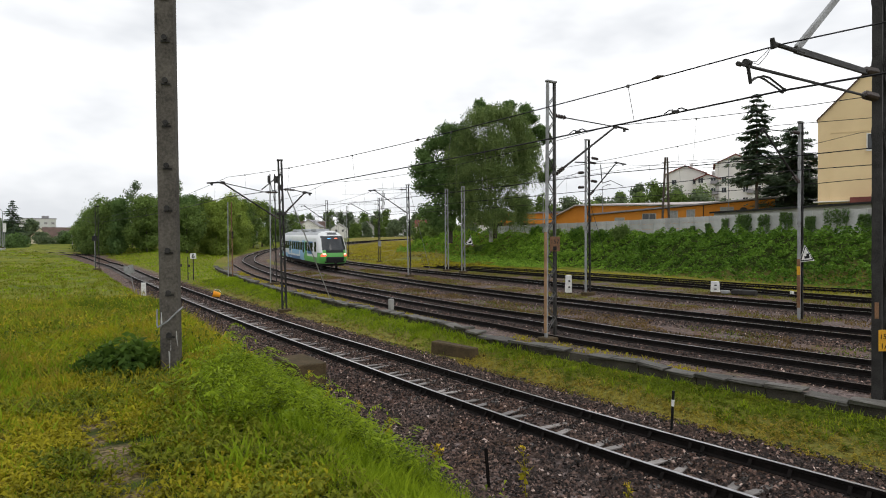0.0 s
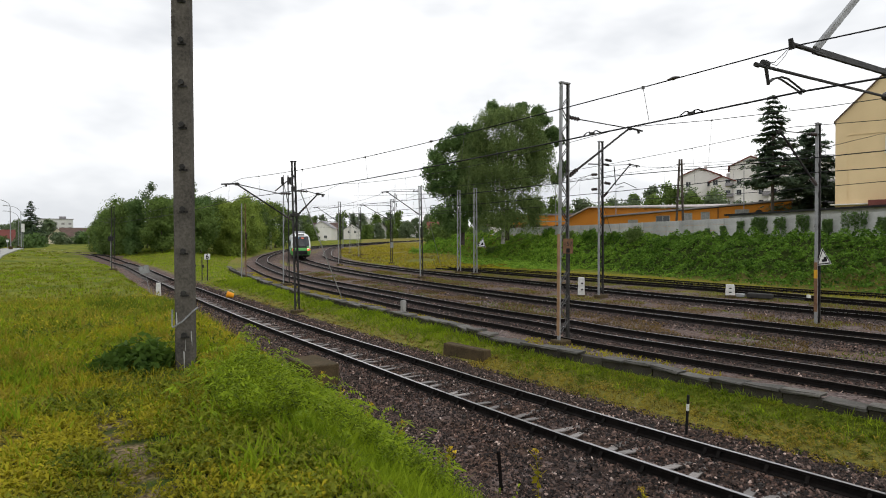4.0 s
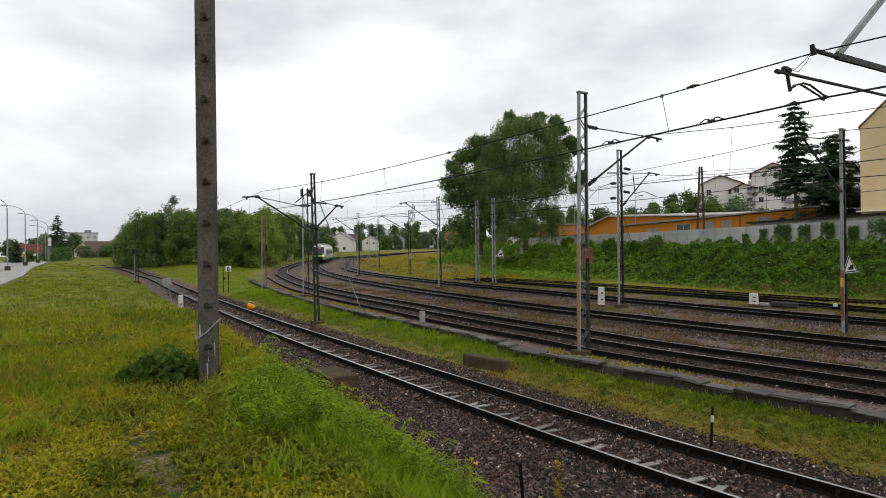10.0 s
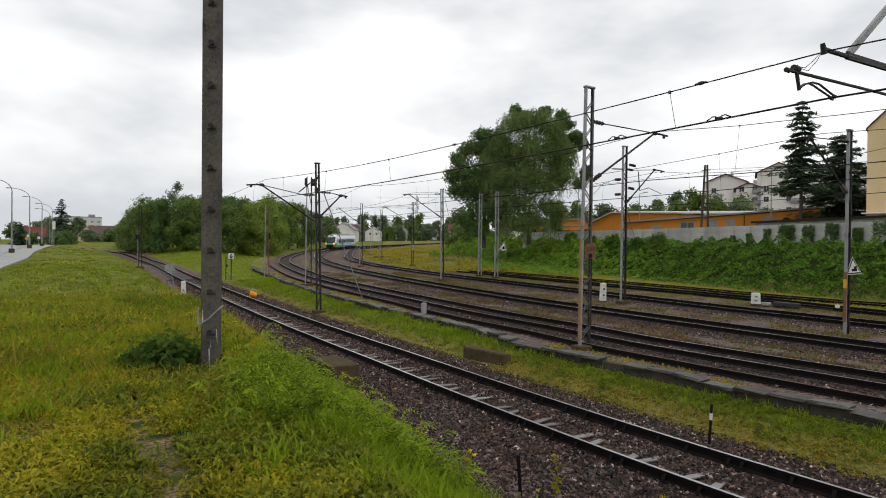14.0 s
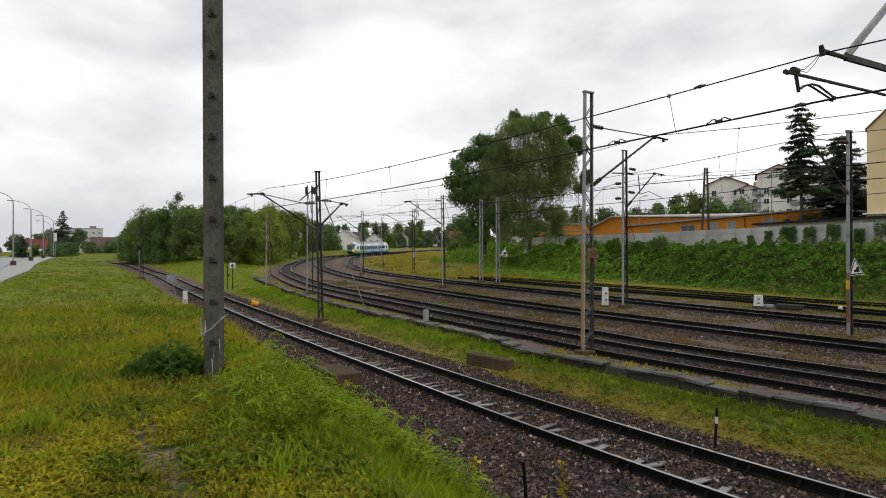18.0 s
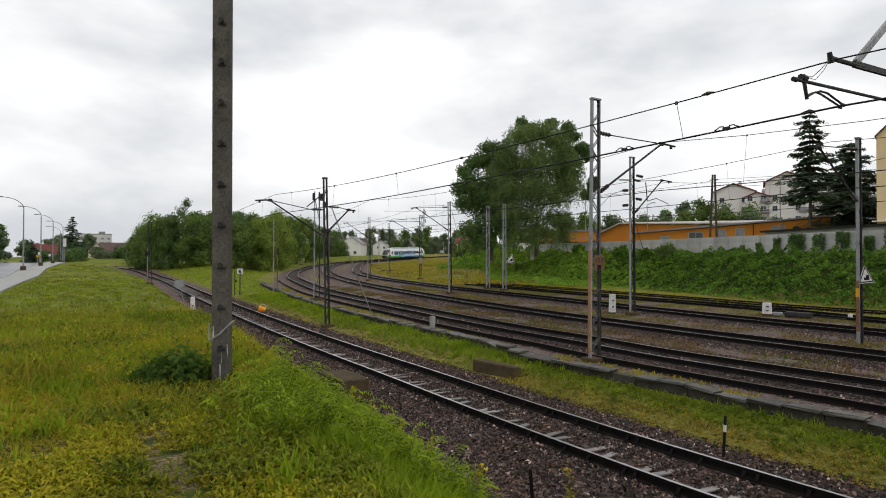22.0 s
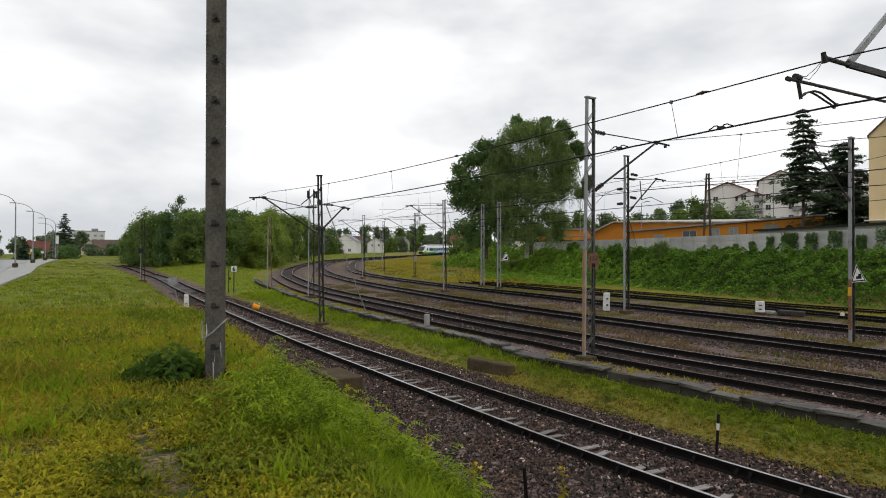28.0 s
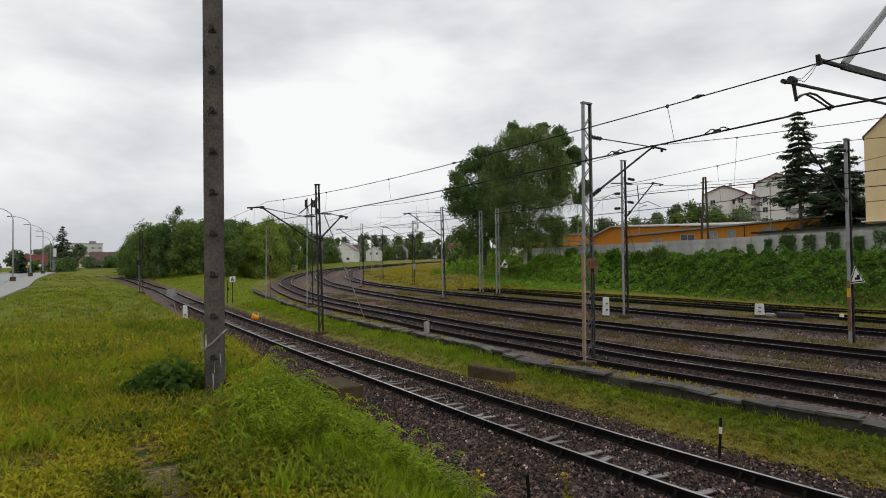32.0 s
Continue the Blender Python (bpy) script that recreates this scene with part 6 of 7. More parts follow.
# ---------------- the railcar ----------------
T_GREEN = material("train_green", (0.11, 0.42, 0.085), 0.35, 0, (0.095, 0.38, 0.075), 1, 20, 0.02)
T_BLUE = material("train_blue", (0.035, 0.16, 0.38), 0.35, 0, (0.03, 0.14, 0.34), 1, 20, 0.02)
T_SKY = material("train_light_blue", (0.28, 0.50, 0.72), 0.35, 0, (0.25, 0.46, 0.68), 1, 20, 0.02)
T_WHITE = material("train_white", (0.74, 0.76, 0.77), 0.35, 0, (0.66, 0.68, 0.69), 1, 20, 0.02)
T_GREY = material("train_roof_grey", (0.42, 0.44, 0.46), 0.5, 0, (0.33, 0.34, 0.36), 1, 20, 0.05)
T_DARK = material("train_underframe", (0.03, 0.03, 0.032), 0.7, 0, (0.018, 0.018, 0.018), 2, 30, 0.2)
T_GLASS = material("train_glass", (0.025, 0.03, 0.036), 0.16, 0, bump=0)
T_RED = material("red_tail_lamp", (1.0, 0.04, 0.025), 0.3, 0, bump=0, emit=3.5)
T_LAMP = material("warm_head_lamp", (1.0, 0.62, 0.5), 0.3, 0, bump=0, emit=1.2)
T_SHOW = material("lit_display", (1.0, 0.22, 0.12), 0.4, 0, bump=0, emit=1.2)
T_SHOWB = material("lit_display_blue", (0.15, 0.45, 0.8), 0.4, 0, bump=0, emit=0.8)

LONG, HALF = 27.5, 1.42


def nose(z):
    """How far the end wall lies back from the tip at that height."""
    return float(np.interp(z, [0.35, 0.7, 1.2, 1.7, 2.0, 2.6, 3.2, 3.5, 3.75, 3.9], [0.5, 0.16, 0.0, 0.10, 0.28, 0.68, 1.1, 1.36, 1.9, 2.8]))


def half_width(z):
    return float(np.interp(z, [0.35, 0.6, 1.0, 2.3, 3.1, 3.4, 3.65, 3.8, 3.9], [1.22, 1.34, 1.42, 1.42, 1.34, 1.2, 0.98, 0.70, 0.3]))


def outline(z, out=0.0):
    """The railcar's outline at that height: a long rounded box."""
    a, w, n0 = nose(z) - out, half_width(z) + out, 10
    r, q = min(w * 0.8, 1.1), 1.35
    pts = []
    ys = list(np.linspace(a + q, LONG - a - q, 84))
    pts += [(w, y) for y in ys]
    pts += [(w - r + r * math.cos(t), LONG - a - q + q * math.sin(t)) for t in np.linspace(0, math.pi / 2, n0)[1:]]
    pts += [(x, LONG - a) for x in np.linspace(w - r, -w + r, 8)[1:-1]]
    pts += [(-w + r - r * math.sin(t), LONG - a - q + q * math.cos(t)) for t in np.linspace(0, math.pi / 2, n0)]
    pts += [(-w, y) for y in ys[::-1][1:]]
    pts += [(-w + r - r * math.cos(t), a + q - q * math.sin(t)) for t in np.linspace(0, math.pi / 2, n0)[1:]]
    pts += [(x, a) for x in np.linspace(-w + r, w - r, 8)[1:-1]]
    pts += [(w - r + r * math.sin(t), a + q - q * math.cos(t)) for t in np.linspace(0, math.pi / 2, n0)[:-1]]
    return pts


def livery(x, y, z):
    """Which paint a spot of the body wears."""
    y = min(y, LONG - y) if y > LONG - 3 else y
    if z > 3.25 and y < 3.0:
        return 3
    if z > 3.45:
        return 5
    if z < 0.62:
        return 6
    if y < 0.9 and abs(x) < 1.15:
        return 0 if z < 1.9 else 3
    if y < 1.9 + (z - 1.0) * 0.35:
        return 0 if z < 1.7 else 3
    if z > 3.0:
        return 3
    if y < 4.0:
        return 3 if z > 1.15 else 0
    if y < 7.4:
        return 1 if 1.45 < z < 2.75 and 4.4 < y < 7.0 else (3 if 1.25 < z else 0)
    if y < 9.2:
        return 0 if z < 2.8 else 3
    if y < 11.5:
        return 2 if z < 2.6 else 3
    if y < 20:
        return 1 if z < 1.0 else (2 if 1.2 < z < 2.75 and 12.2 < y < 17 else 3)
    return 2 if z < 1.25 else 3


train = thing("railcar", Matrix(), "green, blue and white diesel railcar with red tail lamps", "train")
zs = [0.38, 0.62, 0.85, 1.0, 1.2, 1.45, 1.7, 1.95, 2.2, 2.45, 2.75, 3.0, 3.2, 3.45, 3.65, 3.8, 3.9]
rings = [[(x, y, z) for x, y in outline(z)] for z in zs]
k = len(rings[0])
V = [p for r_ in rings for p in r_]
F, which = [], []
for i in range(len(zs) - 1):
    for j in range(k):
        q = (i * k + j, i * k + (j + 1) % k, (i + 1) * k + (j + 1) % k, (i + 1) * k + j)
        c = [sum(V[e][d] for e in q) / 4 for d in range(3)]
        F.append(q)
        which.append(livery(*c))
F += [tuple(range(k))[::-1], tuple(range((len(zs) - 1) * k, len(zs) * k))]
which += [6, 5]
body = sheet("body", V, F, [T_GREEN, T_BLUE, T_SKY, T_WHITE, T_GLASS, T_GREY, T_DARK], train, True)
body.data.polygons.foreach_set("material_index", which)


def skin(name, z0, z1, keep, mat, out=0.012, parent=train, steps=5):
    """A patch that follows the body's skin, where keep(x, y) holds."""
    zz = np.linspace(z0, z1, steps)
    rr_ = [outline(z, out) for z in zz]
    bm = B()
    kk = len(rr_[0])
    vs = {}
    for i in range(steps - 1):
        for j in range(kk):
            j2 = (j + 1) % kk
            mid = [(rr_[i][j][d] + rr_[i][j2][d] + rr_[i + 1][j][d] + rr_[i + 1][j2][d]) / 4 for d in (0, 1)]
            if keep(*mid):
                f = []
                for a, b in ((i, j), (i, j2), (i + 1, j2), (i + 1, j)):
                    if (a, b) not in vs:
                        vs[a, b] = bm.verts.new((*rr_[a][b], zz[a]))
                    f.append(vs[a, b])
                bm.faces.new(f)
    return part(name, bm, mat, parent)


for end in (0, 1):
    at_end = (lambda y: y) if end == 0 else (lambda y: LONG - y)
    skin("windscreen", 1.98, 3.36, lambda x, y: at_end(y) < 2.1 and abs(x) < 1.13, T_GLASS, 0.015, train, 8)
    skin("destination_display", 3.5, 3.72, lambda x, y: at_end(y) < 2.4 and abs(x) < 0.5, T_GLASS, 0.015)
    skin("nose_panel", 1.7, 1.98, lambda x, y: at_end(y) < 1.0 and abs(x) < 0.8, T_DARK, 0.014)
    skin("bumper", 0.7, 1.3, lambda x, y: at_end(y) < 1.0 and abs(x) < 0.95, T_DARK, 0.02)
    for s in (-1, 1):
        skin("head_lamp", 1.5, 1.64, lambda x, y: at_end(y) < 1.4 and 0.86 < s * x < 1.12, T_LAMP, 0.02)
        skin("tail_lamp", 1.36, 1.5, lambda x, y: at_end(y) < 1.4 and 0.86 < s * x < 1.3, T_RED, 0.02)
        skin("cab_window", 1.75, 2.75, lambda x, y: s * x > 1.2 and 2.5 < at_end(y) < 3.4, T_GLASS, 0.015)
for y0, col in ((-0.42, T_SHOWB), (0.25, T_SHOW)):
    bm = B()
    box(bm, 0.34, 0.05, 0.09, y0, nose(3.1) - 0.03, 3.08, rot=None)
    part("lit_panel", bm, col, train)
for s in (-1, 1):
    for i in range(13):
        a = 4.3 + i * 1.47
        if i in (3, 9):
            continue
        skin("side_window", 1.75, 2.65, lambda x, y: s * x > 1.2 and a < y < a + 1.2, T_GLASS, 0.012, train, 3)
    for a in (8.72, 17.55):
        d = skin("door", 0.68, 2.85, lambda x, y: s * x > 1.2 and a < y < a + 1.35, T_SKY, 0.018, train, 4)
        skin("door_glass", 1.5, 2.65, lambda x, y: s * x > 1.2 and a + 0.2 < y < a + 1.15, T_GLASS, 0.028, d, 3)
for y0 in (4.0, 23.5):
    bg = part("bogie", (lambda bm: (box(bm, 2.0, 3.0, 0.3, 0, y0, 0.42, bevel=0.05), bm)[1])(B()), T_DARK, train)
    for dy in (-1.05, 1.05):
        for s in (-1, 1):
            bm = B()
            rod(bm, (s * 0.69, y0 + dy, 0.42), (s * 0.82, y0 + dy, 0.42), 0.42, 0.42, 18)
            part("wheel", bm, T_DARK, bg)
for y0, ln in ((7.2, 2.6), (12.5, 3.6), (19.0, 2.6)):
    bm = B()
    box(bm, 1.5, ln, 0.28, 0, y0, 3.84, bevel=0.06)
    part("roof_unit", bm, T_GREY, train)
bm = B()
box(bm, 2.1, 13.0, 0.5, 0, 13.7, 0.25, bevel=0.08)
part("underfloor_tank", bm, T_DARK, train)
for y0, d in ((0.25, -1), (LONG - 0.25, 1)):
    bm = B()
    rod(bm, (0, y0, 0.72), (0, y0 + d * 0.5, 0.72), 0.1, 0.1, 10)
    part("coupler", bm, T_DARK, train)
    bm = B()
    beam(bm, (0.1, y0 + d * (-0.15), 2.0), (-0.5, y0 + d * (-0.55), 2.75), 0.03, 0.03)
    part("wiper", bm, T_DARK, train)

TRAIN_S = [(0, 98.5), (1, 106.5), (2, 114.3), (3, 121.5), (6, 141.2), (8, 154.2), (10, 167.3), (12, 181), (14, 195), (17, 213.8), (20, 230.2), (22, 240.2), (25, 253.6), (28, 270.5), (30, 282), (32, 293.5)]


def motions():
    """The railcar rolls away round the curve of the middle track."""
    line = TRACK2
    s = np.r_[0, np.cumsum(np.linalg.norm(np.diff(line, axis=0), axis=1))]
    rows = []
    for t in np.linspace(0, 32, 65):
        d = np.interp(t, [a for a, b in TRAIN_S], [b for a, b in TRAIN_S])
        p, q = (np.array([np.interp(d + o, s, line[:, 0]), np.interp(d + o, s, line[:, 1])]) for o in (4.0, 23.5))
        zp, zq = rise(*p) + 0.15, rise(*q) + 0.15
        e = (q - p) / np.linalg.norm(q - p)
        o = p - e * 4.0
        tilt = math.degrees(math.atan2(zq - zp, np.linalg.norm(q - p)))
        rows.append((float(t), pose(o[0], o[1], zp - 4.0 * math.tan(radians(tilt)), tilt, 0, math.degrees(math.atan2(-e[0], e[1])))))
    walk(train, rows)


# ---------------- sleepers and fastenings of the single track ----------------
rng = np.random.default_rng(21)
i0, i1 = near_on(TRACK0, 10.5, 1.0), near_on(TRACK0, -46, 80.5)
sl_line = TRACK0[i0:i1]
sl_s = np.r_[0, np.cumsum(np.linalg.norm(np.diff(sl_line, axis=0), axis=1))]
def y_sleeper(bm):
    """A forked steel sleeper: two beams side by side under one rail that part towards the other; x across the track, fork at -x."""
    for side in (-1, 1):
        path = [(1.15, side * 0.10), (0.35, side * 0.11), (-0.75, side * 0.285), (-1.15, side * 0.30)]
        for (xa, ya), (xb, yb) in zip(path[:-1], path[1:]):
            wob = rng.normal() * 0.004
            beam(bm, (xa, ya, -0.012 + wob), (xb, yb, -0.012 + wob), 0.125, 0.022)
            beam(bm, (xa, ya, -0.07), (xb, yb, -0.07), 0.016, 0.1)
    beam(bm, (-0.62, -0.26, -0.05), (-0.62, 0.26, -0.05), 0.08, 0.03)


kinds = []
for q in range(4):
    bm = B()
    y_sleeper(bm)
    o = part("sleeper", bm, M_SLEEPER, track_near)
    kinds.append(o.data)
    bpy.data.objects.remove(o)
bm = B()
box(bm, 0.36, 0.11, 0.022, 0, 0, 0, bevel=0.004)
for sx in (-1, 1):
    beam(bm, (sx * 0.13, 0, 0.0), (sx * 0.035, 0, 0.13), 0.05, 0.02)
    rod(bm, (sx * 0.13, 0, 0.02), (sx * 0.13, 0, 0.06), 0.018, 0.018, 6)
o = part("fastening", bm, M_RAIL, track_near)
clip_mesh = o.data
bpy.data.objects.remove(o)
s = float(sl_s[near_on(sl_line, 1.41, 12.34)]) % 2.312
count = 0
while s < sl_s[-1]:
    x, y = np.interp(s, sl_s, sl_line[:, 0]), np.interp(s, sl_s, sl_line[:, 1])
    j = near_on(TRACK0, x, y)
    t = tangents(TRACK0[j - 1:j + 2])[1]
    stem_left = count % 2 == 0
    ang = math.degrees(math.atan2(t[1], t[0])) + (90 if stem_left else -90)
    zr = float(rise_near(x, y))
    o = new("sleeper", kinds[int(rng.integers(4))])
    o.parent = track_near
    o.matrix_basis = pose(x, y, zr - 0.178 + rng.normal() * 0.004, 0, rng.normal() * 0.3, ang + rng.normal() * 1.2)
    if s < 62:
        for off in (-0.7535, 0.7535):
            gap_ = 0.11 if (off > 0) == stem_left else 0.285
            for e in (-gap_, gap_):
                o = new("fastening", clip_mesh)
                o.parent = track_near
                o.matrix_basis = pose(x - t[1] * off + t[0] * e, y + t[0] * off + t[1] * e, zr - 0.176, 0, 0, ang)
    s += 1.156
    count += 1


# ---------------- loose ballast stones ----------------
def stone_material(name="ballast_stones", lift=1.0):
    m = bpy.data.materials.new(name)
    m.use_nodes = True
    n, l = m.node_tree.nodes, m.node_tree.links
    b = n["Principled BSDF"]
    geo, ramp = n.new("ShaderNodeNewGeometry"), n.new("ShaderNodeValToRGB")
    e = ramp.color_ramp.elements
    e[0].position, e[0].color = 0.0, (0.003, 0.0025, 0.0022, 1)
    e[1].position, e[1].color = 0.4, (0.018, 0.0138, 0.012, 1)
    for pos, c in ((0.7, (0.062, 0.046, 0.039, 1)), (0.9, (0.135, 0.102, 0.088, 1)), (0.975, (0.24, 0.20, 0.18, 1)), (0.992, (0.5, 0.48, 0.46, 1))):
        q = e.new(pos)
        q.color = c
    l.new(geo.outputs["Random Per Island"], ramp.inputs["Fac"])
    co, nz, mx = n.new("ShaderNodeTexCoord"), n.new("ShaderNodeTexNoise"), n.new("ShaderNodeMix")
    nz.inputs["Scale"].default_value, nz.inputs["Detail"].default_value = 0.7, 4
    l.new(co.outputs["Object"], nz.inputs["Vector"])
    mx.data_type, mx.blend_type = "RGBA", "MULTIPLY"
    mx.inputs["B"].default_value = (1.15 * lift, 0.72 * lift, 0.55 * lift, 1)
    l.new(nz.outputs["Fac"], mx.inputs["Factor"])
    l.new(ramp.outputs["Color"], mx.inputs["A"])
    l.new(mx.outputs["Result"], b.inputs["Base Color"])
    b.inputs["Roughness"].default_value = 0.75
    b.inputs["Specular IOR Level"].default_value = 0.3
    return m


M_STONE = stone_material()
M_REDSTONE = stone_material("reddish_yard_stones", 1.05)
OCT_V = np.array([(1, 0, -0.2), (0, 1, -0.1), (-1, 0, -0.2), (0, -1, -0.1), (0.15, 0.1, 1)], float)
OCT_F = np.array([(0, 1, 4), (1, 2, 4), (2, 3, 4), (3, 0, 4)])


def stones(name, P, size, rg, mat, label):
    """Angular broken stones at the places P."""
    n = len(P)
    a = rg.random(n) * 6.283
    v = np.repeat(OCT_V[None], n, 0) * (0.6 + 0.8 * rg.random((n, 5, 1)))
    v *= (np.array([1.0, 0.75, 0.75]) * (0.7 + 0.6 * rg.random((n, 1, 3)))) * (size * (0.6 + 0.8 * rg.random(n)))[:, None, None]
    tilt = rg.normal(size=n) * 0.6
    c, s_ = np.cos(tilt)[:, None], np.sin(tilt)[:, None]
    y, z = v[:, :, 1] * c - v[:, :, 2] * s_, v[:, :, 1] * s_ + v[:, :, 2] * c
    ca, sa = np.cos(a)[:, None], np.sin(a)[:, None]
    v = np.stack([v[:, :, 0] * ca - y * sa, v[:, :, 0] * sa + y * ca, z], -1) + P[:, None, :]
    f = (OCT_F[None] + 5 * np.arange(n)[:, None, None]).reshape(-1).astype(np.int32)
    me = bpy.data.meshes.new(name)
    me.vertices.add(n * 5)
    me.vertices.foreach_set("co", v.astype(np.float32).reshape(-1))
    me.loops.add(len(f))
    me.loops.foreach_set("vertex_index", f)
    me.polygons.add(len(f) // 3)
    me.polygons.foreach_set("loop_start", np.arange(0, len(f), 3, dtype=np.int32))
    me.update(calc_edges=True)
    me.materials.append(mat)
    return tagged(new(name, me), label, "gravel", kind="stuff")


def along(line, a, b, lo, hi, n, rg, power=1.0):
    """Random places beside a line between two of its places, at offsets from lo to hi to its left; power above 1 crowds them at the start."""
    p = line[near_on(line, *a):near_on(line, *b) + 1]
    f = rg.random(n) ** power * (len(p) - 1)
    i = np.minimum(f.astype(int), len(p) - 2)
    w = (f - i)[:, None]
    t = tangents(p)
    c = p[i] * (1 - w) + p[i + 1] * w
    nr = np.c_[-t[i][:, 1], t[i][:, 0]]
    o = lo + (hi - lo) * rg.random(n)
    return c + nr * o[:, None], o


xy, off = along(TRACK0, (8.5, 3.5), (-24.85, 49.85), -2.3, 5.6, 215000, rng, 2.2)
keep = (np.abs(np.abs(off) - 0.7535) > 0.09) & (off < np.interp(np.hypot(xy[:, 0], xy[:, 1]), [0, 5, 8, 14, 20, 30], [5.6, 5.4, 4.8, 3.9, 3.2, 2.6]) + rng.normal(size=len(off)) * 0.25)
xy, off = xy[keep], off[keep]
zz = level(xy[:, 0], xy[:, 1]) + 0.012 + 0.03 * rng.random(len(xy)) * (np.abs(off) < 2)
# heaped over the sleepers' middle, swept low along the rail on the meadow's side
zz += np.where(np.abs(off) < 0.66, 0.055 * smooth(0.2, -0.2, off) * smooth(-0.68, -0.5, off) + 0.006 * rng.random(len(off)), 0)
zz += np.where((np.abs(off) > 0.82) & (np.abs(off) < 1.7), 0.065 * smooth(1.7, 1.3, np.abs(off)), 0)
sink = (off > 0.1) & (off < 0.66)
zz[sink] -= 0.035
stones("near_ballast", np.c_[xy, zz], 0.031, rng, M_STONE, "dark brown broken ballast stones under the single track")
for tr, aa, bb, nn in ((TRACK1, (13, 12), (-8, 42), 26000), (TRACK2, (16, 17.5), (-6, 51), 26000), (TRACK3, (20, 23), (-2, 56.5), 16000)):
    xy, off = along(tr, aa, bb, -2.4, 2.4, nn, rng, 1.3)
    ok = np.abs(np.abs(off) - 0.7535) > 0.09
    # Inner stones take the darker tone for oily dirt and rail shade.
    for sel, mt, lb in ((ok & (np.abs(off) < 0.95), M_STONE, "oily, rail-shaded dark ballast stones between the main rails"), (ok & (np.abs(off) >= 0.95), M_REDSTONE, "reddish brown ballast stones beside the main rails")):
        q_ = xy[sel]
        stones("yard_ballast", np.c_[q_, level(q_[:, 0], q_[:, 1]) + 0.012], 0.034, rng, mt, lb)


# ---------------- grass ----------------
def blades(name, xy, h, w, mat, rg, label, lean=0.35, clump=0.0):
    """Grass blades at the places; clump gathers them into tufts of about that radius that lean outward."""
    n = len(xy)
    b = rg.random(n) * 6.283
    if clump and n > 60:
        root = rg.integers(0, n, max(4, n // 9))
        pick = root[rg.integers(0, len(root), n)]
        d = rg.random(n) ** 0.7 * clump
        xy = xy[pick] + np.c_[np.cos(b), np.sin(b)] * d[:, None]
        h = 0.55 * h[pick] + 0.45 * h
    z = level(xy[:, 0], xy[:, 1]) - 0.01
    base = np.c_[xy, z]
    a = rg.random(n) * 6.283
    side = np.c_[np.cos(a), np.sin(a), np.zeros(n)]
    bend = np.c_[np.cos(b), np.sin(b), np.zeros(n)] * (lean * (0.25 + rg.random(n)) * h)[:, None]
    hh = h[:, None] * np.array([0, 0, 1.0])
    ww = (w * (0.6 + 0.8 * rg.random(n)))[:, None]
    mid = base + hh * 0.55 + bend * 0.3
    return tagged(soup(name, np.stack([base, mid + side * ww, base + hh + bend, mid - side * ww], 1), mat), label, "grass", kind="stuff")


def wedge(n, r0, r1, rg, a0=-0.88, a1=0.72, power=0.5):
    """Random places in a wedge of the meadow before the camera."""
    r = (r0 ** 2 + (r1 ** 2 - r0 ** 2) * rg.random(n)) ** power
    a = a0 + (a1 - a0) * rg.random(n)
    return np.c_[r * np.sin(a), r * np.cos(a)]


def meadow(n, r0, r1, rg):
    p = wedge(n, r0, r1, rg)
    u = away(TRACK0[::3], p[:, 0], p[:, 1])
    r = np.hypot(p[:, 0], p[:, 1])
    lim = np.interp(r, [0, 5, 7, 14, 30, 60, 100], [5.7, 5.5, 4.9, 4.0, 2.9, 2.4, 2.3]) + rg.normal(size=n) * 0.18
    ok = (u > lim) & (away(road_line, p[:, 0], p[:, 1]) < -0.8)
    path = np.abs(p[:, 0] + 2.06 + 0.73 * (p[:, 1] - 3.92)) * 0.81 < 0.1 + 0.16 * rg.random(n)
    ok &= ~(path & (p[:, 1] < 6.0) & (rg.random(n) < 0.8))
    ok &= ~((((p[:, 0] + 3.62) / 0.32) ** 2 + ((p[:, 1] - 7.55) / 0.5) ** 2 < 1) & (rg.random(n) < 0.85))
    return p[ok], u[ok], r[ok]


nz2 = lambda p, k, s0: np.array([noise.noise(Vector((x * k, y * k, s0))) for x, y in p])


def rosettes(name, xy, k, size, mat, rg, label, lift=0.5, rise_=0.0, category="weeds"):
    """Low broad-leaved plants: k leaves spread from each centre, bent over at the tip; rise_ lifts leaves up a stem."""
    n = len(xy)
    s_ = size * (0.5 + rg.random(n))
    ctr = np.repeat(np.c_[xy, level(xy[:, 0], xy[:, 1])], k, 0)
    s_ = np.repeat(s_, k) * (0.6 + 0.7 * rg.random(n * k))
    ctr[:, 2] += rise_ * rg.random(n * k) * s_ / size
    a_ = rg.random(n * k) * 6.283
    el = lift * (0.3 + rg.random(n * k))
    d = np.c_[np.cos(a_), np.sin(a_), el]
    sd = np.c_[-np.sin(a_), np.cos(a_), rg.normal(size=n * k) * 0.35] * (s_ * 0.19)[:, None]
    mid = ctr + d * (s_ * 0.55)[:, None]
    tip = ctr + d * s_[:, None] - np.c_[np.zeros((n * k, 2)), s_ * el * 0.55]
    return tagged(soup(name, np.stack([ctr, mid + sd, tip, mid - sd], 1), mat), label, category, kind="stuff")


